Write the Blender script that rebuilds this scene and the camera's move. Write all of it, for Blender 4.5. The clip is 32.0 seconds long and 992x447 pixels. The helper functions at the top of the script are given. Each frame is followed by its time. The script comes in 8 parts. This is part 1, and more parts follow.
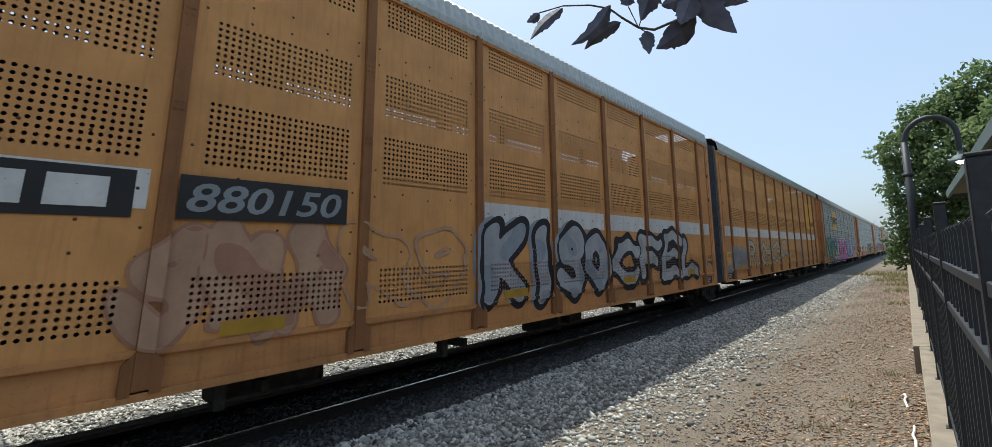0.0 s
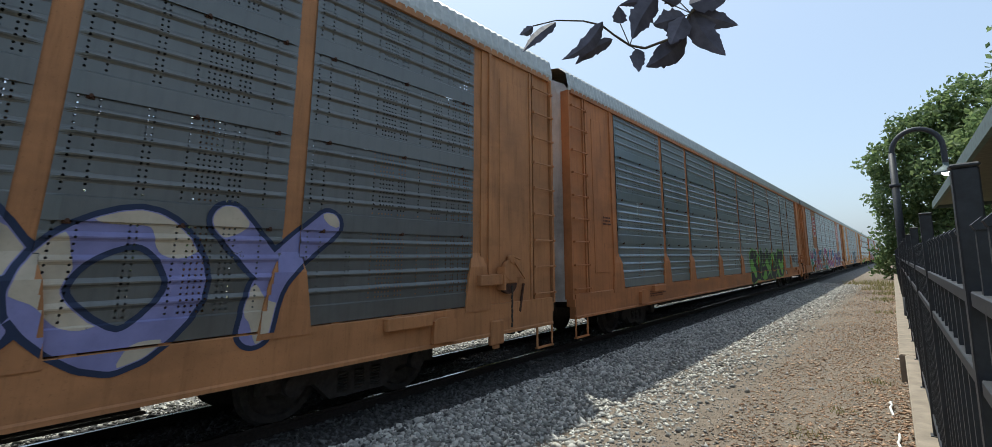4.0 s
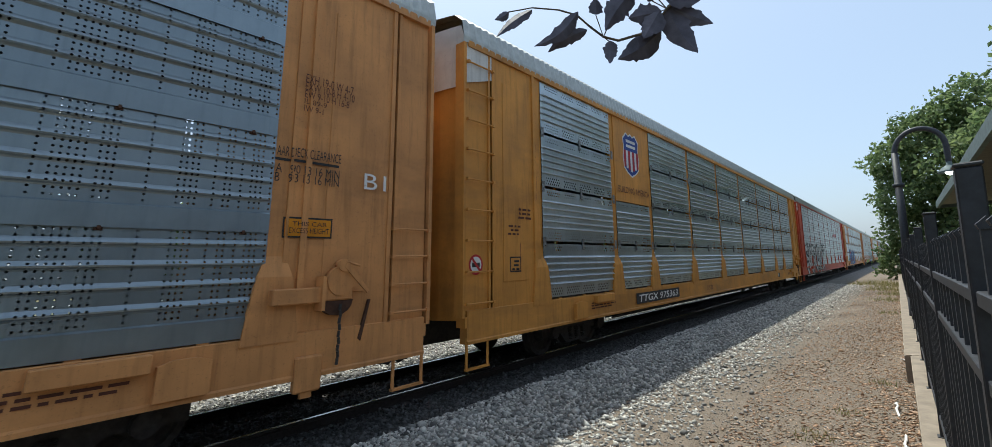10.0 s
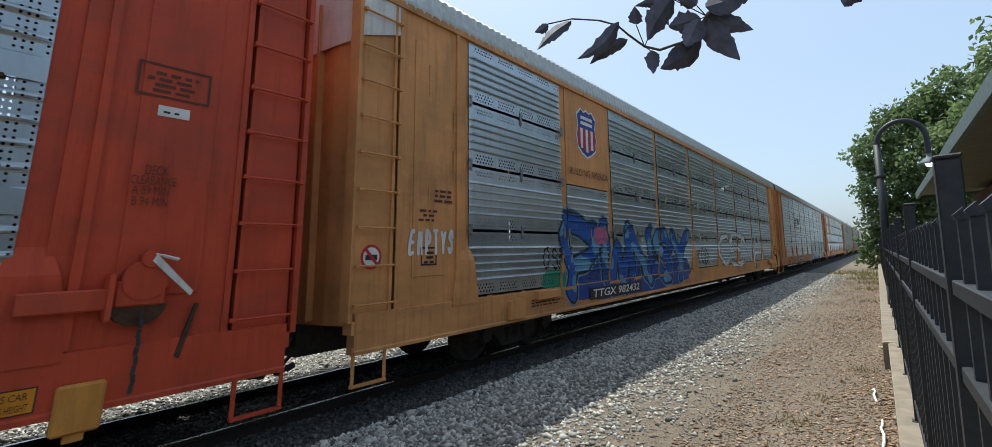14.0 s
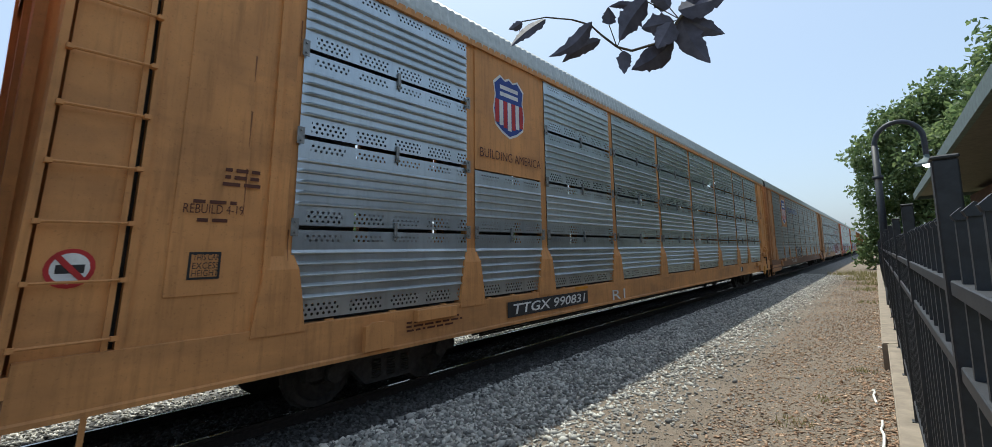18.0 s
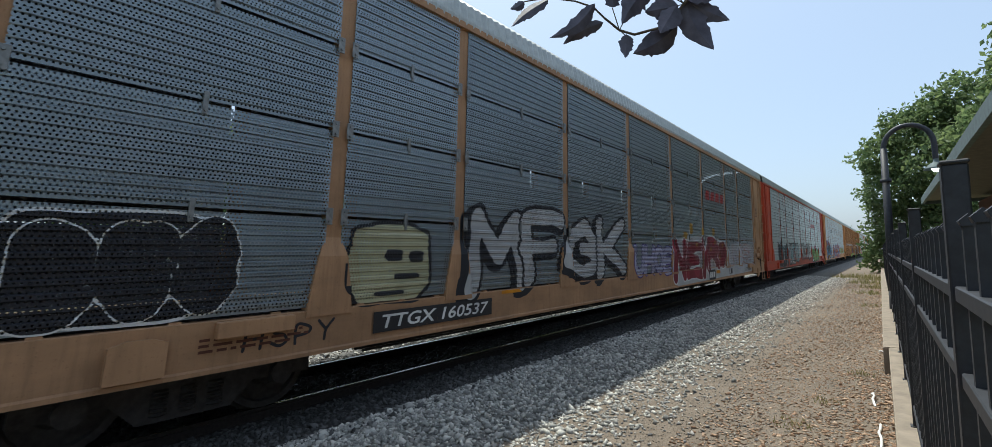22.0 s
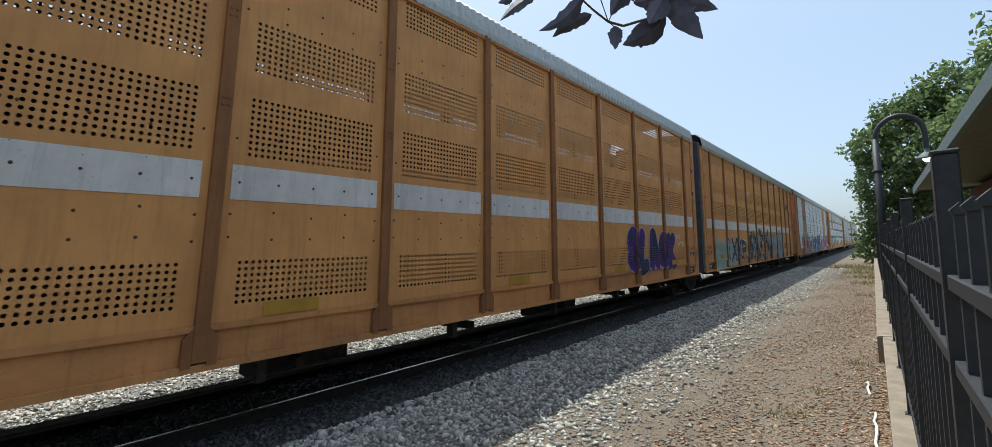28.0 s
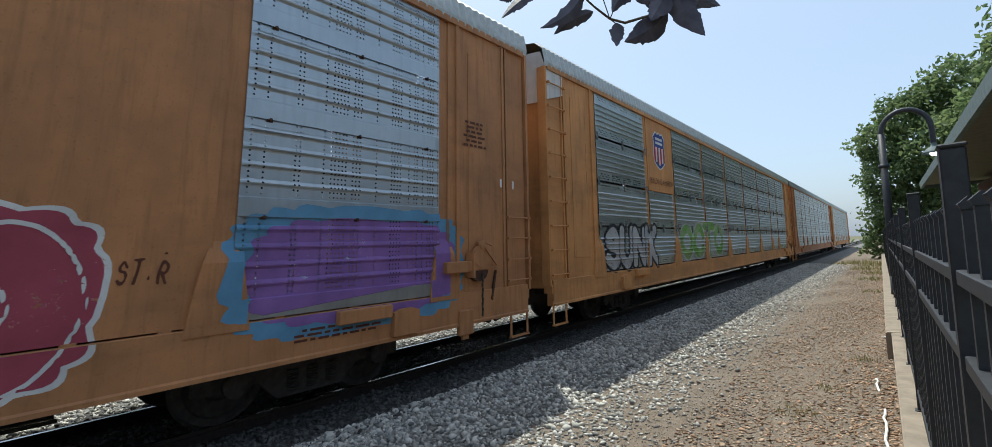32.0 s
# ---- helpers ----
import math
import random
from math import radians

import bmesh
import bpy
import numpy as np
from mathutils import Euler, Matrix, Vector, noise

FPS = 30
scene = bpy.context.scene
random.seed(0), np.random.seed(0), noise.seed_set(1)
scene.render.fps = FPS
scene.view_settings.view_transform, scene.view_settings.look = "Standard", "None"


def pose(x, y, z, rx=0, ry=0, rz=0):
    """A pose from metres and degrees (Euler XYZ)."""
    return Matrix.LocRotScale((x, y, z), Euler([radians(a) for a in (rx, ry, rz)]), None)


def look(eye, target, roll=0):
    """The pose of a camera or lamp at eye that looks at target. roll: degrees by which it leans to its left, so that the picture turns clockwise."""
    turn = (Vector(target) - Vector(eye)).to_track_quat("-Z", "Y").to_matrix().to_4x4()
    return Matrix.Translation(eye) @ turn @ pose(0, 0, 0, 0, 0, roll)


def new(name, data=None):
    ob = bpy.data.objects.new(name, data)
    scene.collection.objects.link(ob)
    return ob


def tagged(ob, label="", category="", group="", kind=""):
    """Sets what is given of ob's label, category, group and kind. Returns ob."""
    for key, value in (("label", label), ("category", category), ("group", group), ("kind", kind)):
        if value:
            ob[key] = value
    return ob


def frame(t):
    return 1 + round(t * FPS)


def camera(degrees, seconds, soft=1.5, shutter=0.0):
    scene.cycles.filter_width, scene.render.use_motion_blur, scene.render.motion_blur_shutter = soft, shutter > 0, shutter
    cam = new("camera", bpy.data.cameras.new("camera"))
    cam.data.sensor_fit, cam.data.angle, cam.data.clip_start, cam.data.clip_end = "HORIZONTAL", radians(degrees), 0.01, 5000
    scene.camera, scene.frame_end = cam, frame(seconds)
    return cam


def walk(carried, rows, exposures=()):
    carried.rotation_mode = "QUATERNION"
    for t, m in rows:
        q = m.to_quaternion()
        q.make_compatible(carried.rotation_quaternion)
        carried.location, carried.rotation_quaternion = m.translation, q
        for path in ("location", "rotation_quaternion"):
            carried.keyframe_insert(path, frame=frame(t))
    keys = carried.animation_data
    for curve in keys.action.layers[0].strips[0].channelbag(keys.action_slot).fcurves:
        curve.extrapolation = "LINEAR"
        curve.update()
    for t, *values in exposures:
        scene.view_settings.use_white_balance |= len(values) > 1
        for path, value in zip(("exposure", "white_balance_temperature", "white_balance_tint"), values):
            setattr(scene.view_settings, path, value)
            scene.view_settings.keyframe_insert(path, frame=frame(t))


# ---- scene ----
EYE, SPEED, TRACK, RAIL = 1.98, 16.0, -6.57, 0.25
cam = camera(92.5, 32.0, soft=0.6, shutter=0.78)
# the sensor reads its rows from top to bottom, so what passes fast leans
scene.cycles.rolling_shutter_type, scene.cycles.rolling_shutter_duration = "TOP", 0.02
PATH = [
    (0.0, 41.12, 4.88, -2.67), (0.5, 40.79, 4.79, -2.41), (1.0, 40.00, 4.78, -2.02),
    (1.5, 40.05, 4.93, -1.74), (2.0, 40.23, 5.15, -1.70), (2.5, 40.39, 5.17, -1.62),
    (3.0, 40.36, 5.33, -1.71), (3.5, 40.24, 5.37, -1.86), (5.5, 40.23, 5.32, -2.14),
    (6.0, 40.28, 5.41, -2.22), (6.5, 40.32, 5.47, -2.27), (7.0, 40.42, 5.55, -2.31),
    (7.5, 40.51, 5.63, -2.31), (8.0, 40.48, 5.66, -2.38), (8.5, 40.39, 5.69, -2.39),
    (9.0, 40.34, 5.72, -2.36), (9.5, 40.38, 5.77, -2.33), (10.0, 40.43, 5.70, -2.34),
    (10.5, 40.49, 5.70, -2.34), (11.0, 40.34, 5.56, -2.30), (11.5, 39.94, 5.20, -2.43),
    (12.0, 39.68, 4.79, -2.42), (12.5, 40.10, 4.55, -2.41), (13.0, 40.32, 4.44, -2.45),
    (13.5, 39.41, 4.38, -2.50), (14.0, 39.09, 4.45, -2.39), (14.5, 38.14, 4.53, -2.33),
    (16.5, 38.71, 4.56, -1.80), (17.0, 38.85, 4.61, -2.18), (17.5, 38.92, 4.65, -2.41),
    (18.0, 38.95, 4.72, -2.63), (18.5, 38.94, 4.87, -2.75), (19.0, 38.98, 4.84, -2.62),
    (19.5, 39.10, 4.79, -2.15), (20.0, 39.27, 4.52, -1.91), (20.5, 39.61, 4.34, -1.77),
    (21.0, 39.73, 4.12, -1.38), (21.5, 39.67, 3.99, -1.06), (22.0, 39.42, 3.88, -1.01),
    (22.5, 39.31, 3.86, -1.16), (23.0, 39.26, 3.99, -1.56), (23.5, 39.22, 4.15, -1.72),
    (24.0, 39.59, 4.28, -1.68), (24.5, 40.47, 4.26, -1.86), (25.0, 40.85, 4.02, -1.94),
    (25.5, 40.60, 3.73, -2.03), (26.0, 39.49, 3.55, -2.02), (26.5, 38.87, 3.45, -2.12),
    (28.5, 38.93, 3.54, -1.94), (29.0, 38.97, 3.64, -1.77), (29.5, 39.00, 3.78, -1.67),
    (30.0, 38.27, 3.74, -2.14), (30.5, 38.05, 3.59, -2.60), (31.0, 38.25, 3.57, -2.56),
    (31.5, 39.08, 3.55, -2.68), (32.0, 39.40, 3.55, -2.74),
]
walk(cam, [(t, pose(0, 0, EYE, 90 + pitch, 0, yaw) @ pose(0, 0, 0, 0, 0, roll)) for t, yaw, pitch, roll in PATH], [(0.0, 0.36, 5950, 2), (32.0, 0.36, 5950, 2)])

# ---- daylight ----
SUN = Vector((-1.74, 1.6, 5.6)).normalized()
world = bpy.data.worlds.new("sky")
scene.world = world
world.use_nodes = True
sky = world.node_tree.nodes.new("ShaderNodeTexSky")
sky.sky_type, sky.sun_disc = "NISHITA", False
sky.sun_elevation, sky.sun_rotation = math.asin(SUN.z), math.atan2(SUN.x, SUN.y)
sky.air_density, sky.dust_density, sky.ozone_density = 1.0, 3.2, 1.0
veil = world.node_tree.nodes.new("ShaderNodeMix")
veil.data_type = "RGBA"
veil.inputs[0].default_value, veil.inputs[7].default_value = 0.45, (4.1, 4.6, 5.5, 1)
world.node_tree.links.new(sky.outputs[0], veil.inputs[6])
world.node_tree.links.new(veil.outputs[2], world.node_tree.nodes["Background"].inputs[0])
world.node_tree.nodes["Background"].inputs[1].default_value = 0.136
sun = new("sun", bpy.data.lights.new("sun", "SUN"))
sun.data.energy, sun.data.angle, sun.data.color = 3.8, radians(0.6), (1.0, 0.93, 0.82)
sun.matrix_world = look(SUN * 50, (0, 0, 0))


# ---- materials ----
class Nodes:
    """Shortcuts for building a node material."""

    def __init__(self, name):
        self.m = bpy.data.materials.new(name)
        self.m.use_nodes = True
        self.t = self.m.node_tree
        self.b = self.t.nodes["Principled BSDF"]
        self.out = self.t.nodes["Material Output"]

    def put(self, kind, **values):
        n = self.t.nodes.new(kind)
        if "operation" in values:
            n.operation = values["operation"]
        if "data_type" in values:
            n.data_type = values["data_type"]
        if "blend_type" in values:
            n.blend_type = values["blend_type"]
        if "noise_dimensions" in values:
            n.noise_dimensions = values["noise_dimensions"]
        return n

    def link(self, a, b):
        if isinstance(a, (int, float)):
            b.default_value = a
        else:
            self.t.links.new(a, b)

    def math(self, op, a, b=0.0, c=0.0):
        n = self.put("ShaderNodeMath", operation=op)
        for v, i in zip((a, b, c), n.inputs):
            self.link(v, i)
        return n.outputs[0]

    def noise(self, scale, detail=3.0, rough=0.6, coords=None, kind="Object", stretch=None):
        n = self.put("ShaderNodeTexNoise")
        n.inputs["Scale"].default_value, n.inputs["Detail"].default_value, n.inputs["Roughness"].default_value = scale, detail, rough
        if coords is None:
            coords = self.put("ShaderNodeTexCoord").outputs[kind]
        if stretch:
            mp = self.put("ShaderNodeMapping")
            mp.inputs["Scale"].default_value = stretch
            self.link(coords, mp.inputs[0])
            coords = mp.outputs[0]
        self.link(coords, n.inputs["Vector"])
        return n.outputs[0]

    def ramp(self, fac, stops):
        n = self.put("ShaderNodeValToRGB")
        e = n.color_ramp.elements
        while len(e) < len(stops):
            e.new(0.5)
        for s, (p, c) in zip(e, stops):
            s.position, s.color = p, (*c, 1) if len(c) == 3 else c
        self.link(fac, n.inputs[0])
        return n.outputs[0]

    def mix(self, fac, a, b, blend="MIX"):
        n = self.put("ShaderNodeMix", data_type="RGBA", blend_type=blend)
        self.link(fac, n.inputs[0])
        for v, i in ((a, n.inputs[6]), (b, n.inputs[7])):
            if isinstance(v, tuple):
                i.default_value = (*v, 1)
            else:
                self.link(v, i)
        return n.outputs[2]

    def bump(self, height, strength, distance):
        n = self.put("ShaderNodeBump")
        n.inputs["Strength"].default_value, n.inputs["Distance"].default_value = strength, distance
        self.link(height, n.inputs["Height"])
        self.link(n.outputs[0], self.b.inputs["Normal"])

    def surface(self, colour, rough, metal=0.0, specular=0.5):
        if isinstance(colour, tuple):
            self.b.inputs["Base Color"].default_value = (*colour, 1)
        else:
            self.link(colour, self.b.inputs["Base Color"])
        self.link(rough, self.b.inputs["Roughness"])
        self.b.inputs["Metallic"].default_value = metal
        self.b.inputs["Specular IOR Level"].default_value = specular
        return self.m


def mul(c, k):
    return tuple(min(1.0, v * k) for v in c)


def painted(name, colour, rough=0.5, rust=0.25, metal=0.0):
    """Weathered paint: faded patches, streaks running down, specks of rust."""
    n = Nodes(name)
    fade = n.noise(1.3, 4)
    streak = n.noise(3.0, 4, 0.65, stretch=(1.0, 4.0, 0.35))
    fine = n.noise(38.0, 3)
    c = n.ramp(fade, [(0.3, mul(colour, 0.78)), (0.7, mul(colour, 1.12))])
    dirt = n.ramp(streak, [(0.5, (0, 0, 0)), (0.75, (1, 1, 1))])
    c = n.mix(n.math("MULTIPLY", dirt, 0.5), c, mul(colour, 0.45))
    smear = n.noise(0.55, 5, 0.7, stretch=(1.0, 0.5, 1.6))
    c = n.mix(n.math("MULTIPLY", n.ramp(smear, [(0.5, (0, 0, 0)), (0.72, (1, 1, 1))]), 0.45), c, (0.09, 0.055, 0.035))
    spots = n.ramp(fine, [(0.60, (0, 0, 0)), (0.70, (1, 1, 1))])
    c = n.mix(n.math("MULTIPLY", spots, rust), c, (0.10, 0.045, 0.02))
    scratch = n.ramp(n.noise(14.0, 5, 0.75), [(0.64, (0, 0, 0)), (0.68, (1, 1, 1))])
    c = n.mix(n.math("MULTIPLY", scratch, 0.35 * (0.4 + rust)), c, (0.13, 0.06, 0.03))
    n.bump(fine, 0.25, 0.004)
    return n.surface(c, n.math("MULTIPLY_ADD", fade, 0.3, rough), metal, 0.3)


def plain(name, colour, rough=0.6, metal=0.0, vary=0.25, scale=8.0, bump=0.0):
    n = Nodes(name)
    f = n.noise(scale, 4)
    c = n.ramp(f, [(0.3, mul(colour, 1 - vary)), (0.7, mul(colour, 1 + vary))])
    if bump:
        n.bump(f, 0.5, bump)
    return n.surface(c, rough, metal)


def holes(n, mask):
    """Cuts real holes where mask is 1."""
    clear = n.put("ShaderNodeBsdfTransparent")
    both = n.put("ShaderNodeMixShader")
    n.link(mask, both.inputs[0])
    n.link(n.b.outputs[0], both.inputs[1])
    n.link(clear.outputs[0], both.inputs[2])
    n.link(both.outputs[0], n.out.inputs[0])


def dots(n, y, z, py, pz, r):
    """1 inside round holes of radius r on a py by pz grid; also the column and row numbers."""
    u, v = n.math("DIVIDE", y, py), n.math("DIVIDE", z, pz)
    du = n.math("MULTIPLY", n.math("SUBTRACT", n.math("FRACT", u), 0.5), py)
    dv = n.math("MULTIPLY", n.math("SUBTRACT", n.math("FRACT", v), 0.5), pz)
    d = n.math("SQRT", n.math("ADD", n.math("MULTIPLY", du, du), n.math("MULTIPLY", dv, dv)))
    return n.math("LESS_THAN", d, r), n.math("FLOOR", u), n.math("FLOOR", v)


def hole_mask(n, kind):
    """The punched holes of a side sheet, in the sheet's own metres (y along, z up)."""
    xyz = n.put("ShaderNodeSeparateXYZ")
    n.link(n.put("ShaderNodeTexCoord").outputs["Object"], xyz.inputs[0])
    y, z = xyz.outputs[1], xyz.outputs[2]
    if kind == "rows":
        dot, col, _ = dots(n, y, z, 0.050, 0.056, 0.0110)
        w = n.put("ShaderNodeTexWhiteNoise", noise_dimensions="1D")
        n.link(col, w.inputs["W"])
        pick = n.math("LESS_THAN", w.outputs[0], 0.42)
        return n.math("MULTIPLY", n.math("MULTIPLY", dot, pick), n.math("GREATER_THAN", z, 0.2115))
    if kind == "band":
        shift = n.math("MULTIPLY", n.math("FLOOR", n.math("DIVIDE", z, 0.052)), 0.036)
        dot, col, row = dots(n, n.math("ADD", y, shift), z, 0.072, 0.052, 0.0165)
        low = n.math("MULTIPLY", n.math("GREATER_THAN", z, 0.052), n.math("LESS_THAN", z, 0.208))
        high = n.math("MULTIPLY", n.math("GREATER_THAN", z, 0.884), n.math("LESS_THAN", z, 0.988))
        gap = n.math("GREATER_THAN", n.math("FRACT", n.math("DIVIDE", y, 0.62)), 0.24)
        return n.math("MULTIPLY", n.math("MULTIPLY", dot, gap), n.math("ADD", low, high))
    if kind == "full":
        shift = n.math("MULTIPLY", n.math("FLOOR", n.math("DIVIDE", z, 0.036)), 0.021)
        dot, col, row = dots(n, n.math("ADD", y, shift), z, 0.042, 0.036, 0.0095)
        return n.math("MULTIPLY", dot, n.math("GREATER_THAN", z, 0.04))
    dot, col, row = dots(n, y, z, 0.066, 0.066, 0.0175)
    zone = None
    for lo, hi in ((2, 9), (25, 35), (39, 48), (58, 65)) if kind == "grid" else ((57, 60),):
        k = n.math("MULTIPLY", n.math("GREATER_THAN", z, lo * 0.066), n.math("LESS_THAN", z, hi * 0.066))
        zone = k if zone is None else n.math("ADD", zone, k)
    side = n.math("MULTIPLY", n.math("GREATER_THAN", y, 0.264), n.math("LESS_THAN", y, 1.848))
    return n.math("MULTIPLY", n.math("MULTIPLY", dot, zone), side)


def steel_panel(name, kind, colour, metal=0.55, rough=0.42):
    """Galvanised sheet with punched holes. kind: rows (columns of small holes), band (bands of large holes), full (dense holes)."""
    n = Nodes(name)
    mask = hole_mask(n, kind)
    blot = n.noise(1.7, 5, 0.7)
    grain = n.noise(45.0, 3, 0.6)
    run = n.noise(4.0, 4, 0.6, stretch=(1.0, 3.0, 0.3))
    c = n.ramp(blot, [(0.3, mul(colour, 0.8)), (0.7, mul(colour, 1.15))])
    c = n.mix(n.math("MULTIPLY", n.ramp(run, [(0.5, (0, 0, 0)), (0.8, (1, 1, 1))]), 0.45), c, mul(colour, 0.5))
    who = n.put("ShaderNodeObjectInfo")
    c = n.mix(0.35, c, n.ramp(who.outputs["Random"], [(0.0, mul(colour, 0.7)), (1.0, mul(colour, 1.2))]))
    n.bump(grain, 0.15, 0.003)
    n.surface(c, n.math("MULTIPLY_ADD", blot, 0.3, rough - 0.1), metal)
    holes(n, mask)
    return n.m


M = {
    "steel": steel_panel("galvanised_sheet_rows", "rows", (0.385, 0.428, 0.452), 0.85, 0.34),
    "steel_mid": steel_panel("galvanised_sheet_weathered", "rows", (0.245, 0.29, 0.315), 0.8, 0.36),
    "steel_dark": steel_panel("galvanised_sheet_dull", "rows", (0.165, 0.172, 0.165), 0.65, 0.42),
    "steel_band": steel_panel("galvanised_sheet_bands", "band", (0.47, 0.52, 0.545), 0.88, 0.30),
    "steel_full": steel_panel("galvanised_sheet_dense", "full", (0.27, 0.31, 0.33), 0.7, 0.38),
    "mesh_sheet": None,
    "ochre": painted("ochre_paint", (0.58, 0.272, 0.095)),
    "yellow": painted("yellow_paint", (0.58, 0.262, 0.052), 0.45, 0.18),
    "tan": painted("tan_paint", (0.44, 0.205, 0.085)),
    "grimy": painted("grimy_tan_paint", (0.20, 0.105, 0.065), 0.7, 0.45),
    "sand": painted("sand_paint", (0.40, 0.225, 0.115)),
    "brown": painted("brown_orange_paint", (0.45, 0.18, 0.068)),
    "red": painted("orange_red_paint", (0.48, 0.065, 0.026), 0.45, 0.2),
    "white": painted("white_paint", (0.66, 0.64, 0.60), 0.5, 0.15),
    "roof": plain("roof_sheet", (0.42, 0.43, 0.40), 0.45, 0.4, 0.15),
    "under": plain("gear_grime_and_slit_shade", (0.042, 0.037, 0.034), 0.85, 0.1, 0.4, 12),
    "deck": plain("deck_steel", (0.05, 0.05, 0.05), 0.8),
    "rail": plain("worn_rail_steel", (0.42, 0.40, 0.38), 0.22, 0.95, 0.2, 20),
    "rail_side": plain("rusty_rail_side", (0.030, 0.022, 0.018), 0.85, 0.2, 0.4, 20),
    "tie": plain("creosoted_timber", (0.075, 0.062, 0.053), 0.9, 0, 0.5, 14, 0.01),
    "amber": plain("amber_reflector", (0.75, 0.30, 0.01), 0.3),
    "fence": plain("black_fence_paint", (0.024, 0.026, 0.031), 0.55, 0.0, 0.3, 30),
    "concrete": plain("wall_concrete", (0.25, 0.205, 0.155), 0.85, 0, 0.25, 5, 0.006),
    "bark": plain("bark", (0.07, 0.055, 0.04), 0.9, 0, 0.4, 9, 0.02),
    "leafdark": plain("purple_leaf", (0.085, 0.078, 0.105), 0.5, 0, 0.4, 25),
    "teal": plain("teal_fascia_paint", (0.10, 0.135, 0.132), 0.7),
    "brickwall": plain("dark_red_wall", (0.16, 0.09, 0.07), 0.8, 0, 0.3, 6),
    "post_rust": painted("rust_browned_paint", (0.27, 0.12, 0.045), 0.6, 0.5),
    "rust_dark": plain("dark_rust", (0.06, 0.025, 0.012), 0.85, 0, 0.4, 20),
    "rivet": plain("rusty_rivets", (0.07, 0.03, 0.012), 0.7, 0, 0.4, 20),
    "rubber": plain("black_rubber", (0.042, 0.040, 0.046), 0.7, 0, 0.5, 6, 0.004),
    "far_steel": plain("unpunched_far_sheet", (0.4, 0.41, 0.41), 0.5, 0.3, 0.2, 4),
    "zinc": plain("dull_zinc_strip", (0.22, 0.22, 0.21), 0.5, 0.5, 0.3, 12),
    "stake": plain("white_plastic_edging", (0.75, 0.74, 0.70), 0.5, 0, 0.15, 10),
    "glass": plain("dark_window_glass", (0.03, 0.035, 0.04), 0.08, 0, 0.2, 3),
    "lantern": plain("amber_lantern_glass", (0.40, 0.26, 0.07), 0.3, 0, 0.2, 9),
    "soffit": plain("brown_soffit", (0.13, 0.105, 0.088), 0.7),
}


def perforated(name, colour, kind="grid"):
    """Ochre sheet with four grids of round holes, as on the flat-sided cars."""
    n = Nodes(name)
    mask = hole_mask(n, kind)
    fade, fine = n.noise(1.1, 5, 0.65), n.noise(40, 3)
    run = n.noise(3.0, 4, 0.65, stretch=(1.0, 4.0, 0.3))
    c = n.ramp(fade, [(0.3, mul(colour, 0.8)), (0.7, mul(colour, 1.15))])
    c = n.mix(n.math("MULTIPLY", n.ramp(run, [(0.5, (0, 0, 0)), (0.75, (1, 1, 1))]), 0.45), c, mul(colour, 0.5))
    n.bump(fine, 0.2, 0.004)
    n.surface(c, 0.62, 0, 0.3)
    holes(n, mask)
    return n.m


# unseen far side: one strip of holes, so light shows only there
M["mesh_far"] = perforated("ochre_far_sheet", (0.60, 0.295, 0.098), "far")
M["mesh_sheet"] = perforated("ochre_perforated_sheet", (0.60, 0.295, 0.098))


# ---- mesh helpers ----
def box(bm, x0, x1, y0, y1, z0, z1, bevel=0.0):
    vs = [bm.verts.new((x, y, z)) for x in (x0, x1) for y in (y0, y1) for z in (z0, z1)]
    fs = [bm.faces.new([vs[i] for i in f]) for f in ((0, 1, 3, 2), (4, 6, 7, 5), (0, 4, 5, 1), (2, 3, 7, 6), (0, 2, 6, 4), (1, 5, 7, 3))]
    if bevel:
        bmesh.ops.bevel(bm, geom=list({e for f in fs for e in f.edges}), offset=bevel, segments=1, affect="EDGES")
    return bm


def prism(bm, outline, axis, a, b):
    """Closed outline (pairs) pushed along an axis from a to b."""
    def at(p, q, s):
        return {"x": (s, p, q), "y": (p, s, q), "z": (p, q, s)}[axis]
    lo = [bm.verts.new(at(p, q, a)) for p, q in outline]
    hi = [bm.verts.new(at(p, q, b)) for p, q in outline]
    n = len(outline)
    faces = [bm.faces.new(lo), bm.faces.new(list(reversed(hi)))]
    faces += [bm.faces.new((lo[i], hi[i], hi[(i + 1) % n], lo[(i + 1) % n])) for i in range(n)]
    bmesh.ops.recalc_face_normals(bm, faces=faces)
    return bm


def rod(bm, a, b, r, sides=8, r2=None):
    a, b = Vector(a), Vector(b)
    q = (b - a).to_track_quat("Z", "Y")
    rings = []
    for p, rr in ((a, r), (b, r if r2 is None else r2)):
        rings.append([bm.verts.new(p + q @ Vector((rr * math.cos(2 * math.pi * i / sides), rr * math.sin(2 * math.pi * i / sides), 0))) for i in range(sides)])
    for i in range(sides):
        bm.faces.new((rings[0][i], rings[0][(i + 1) % sides], rings[1][(i + 1) % sides], rings[1][i])).smooth = sides > 6
    bm.faces.new(list(reversed(rings[0])))
    bm.faces.new(rings[1])
    return bm


def mesh_of(name, bm, material):
    me = bpy.data.meshes.new(name)
    bm.to_mesh(me)
    bm.free()
    me.materials.append(material)
    return me


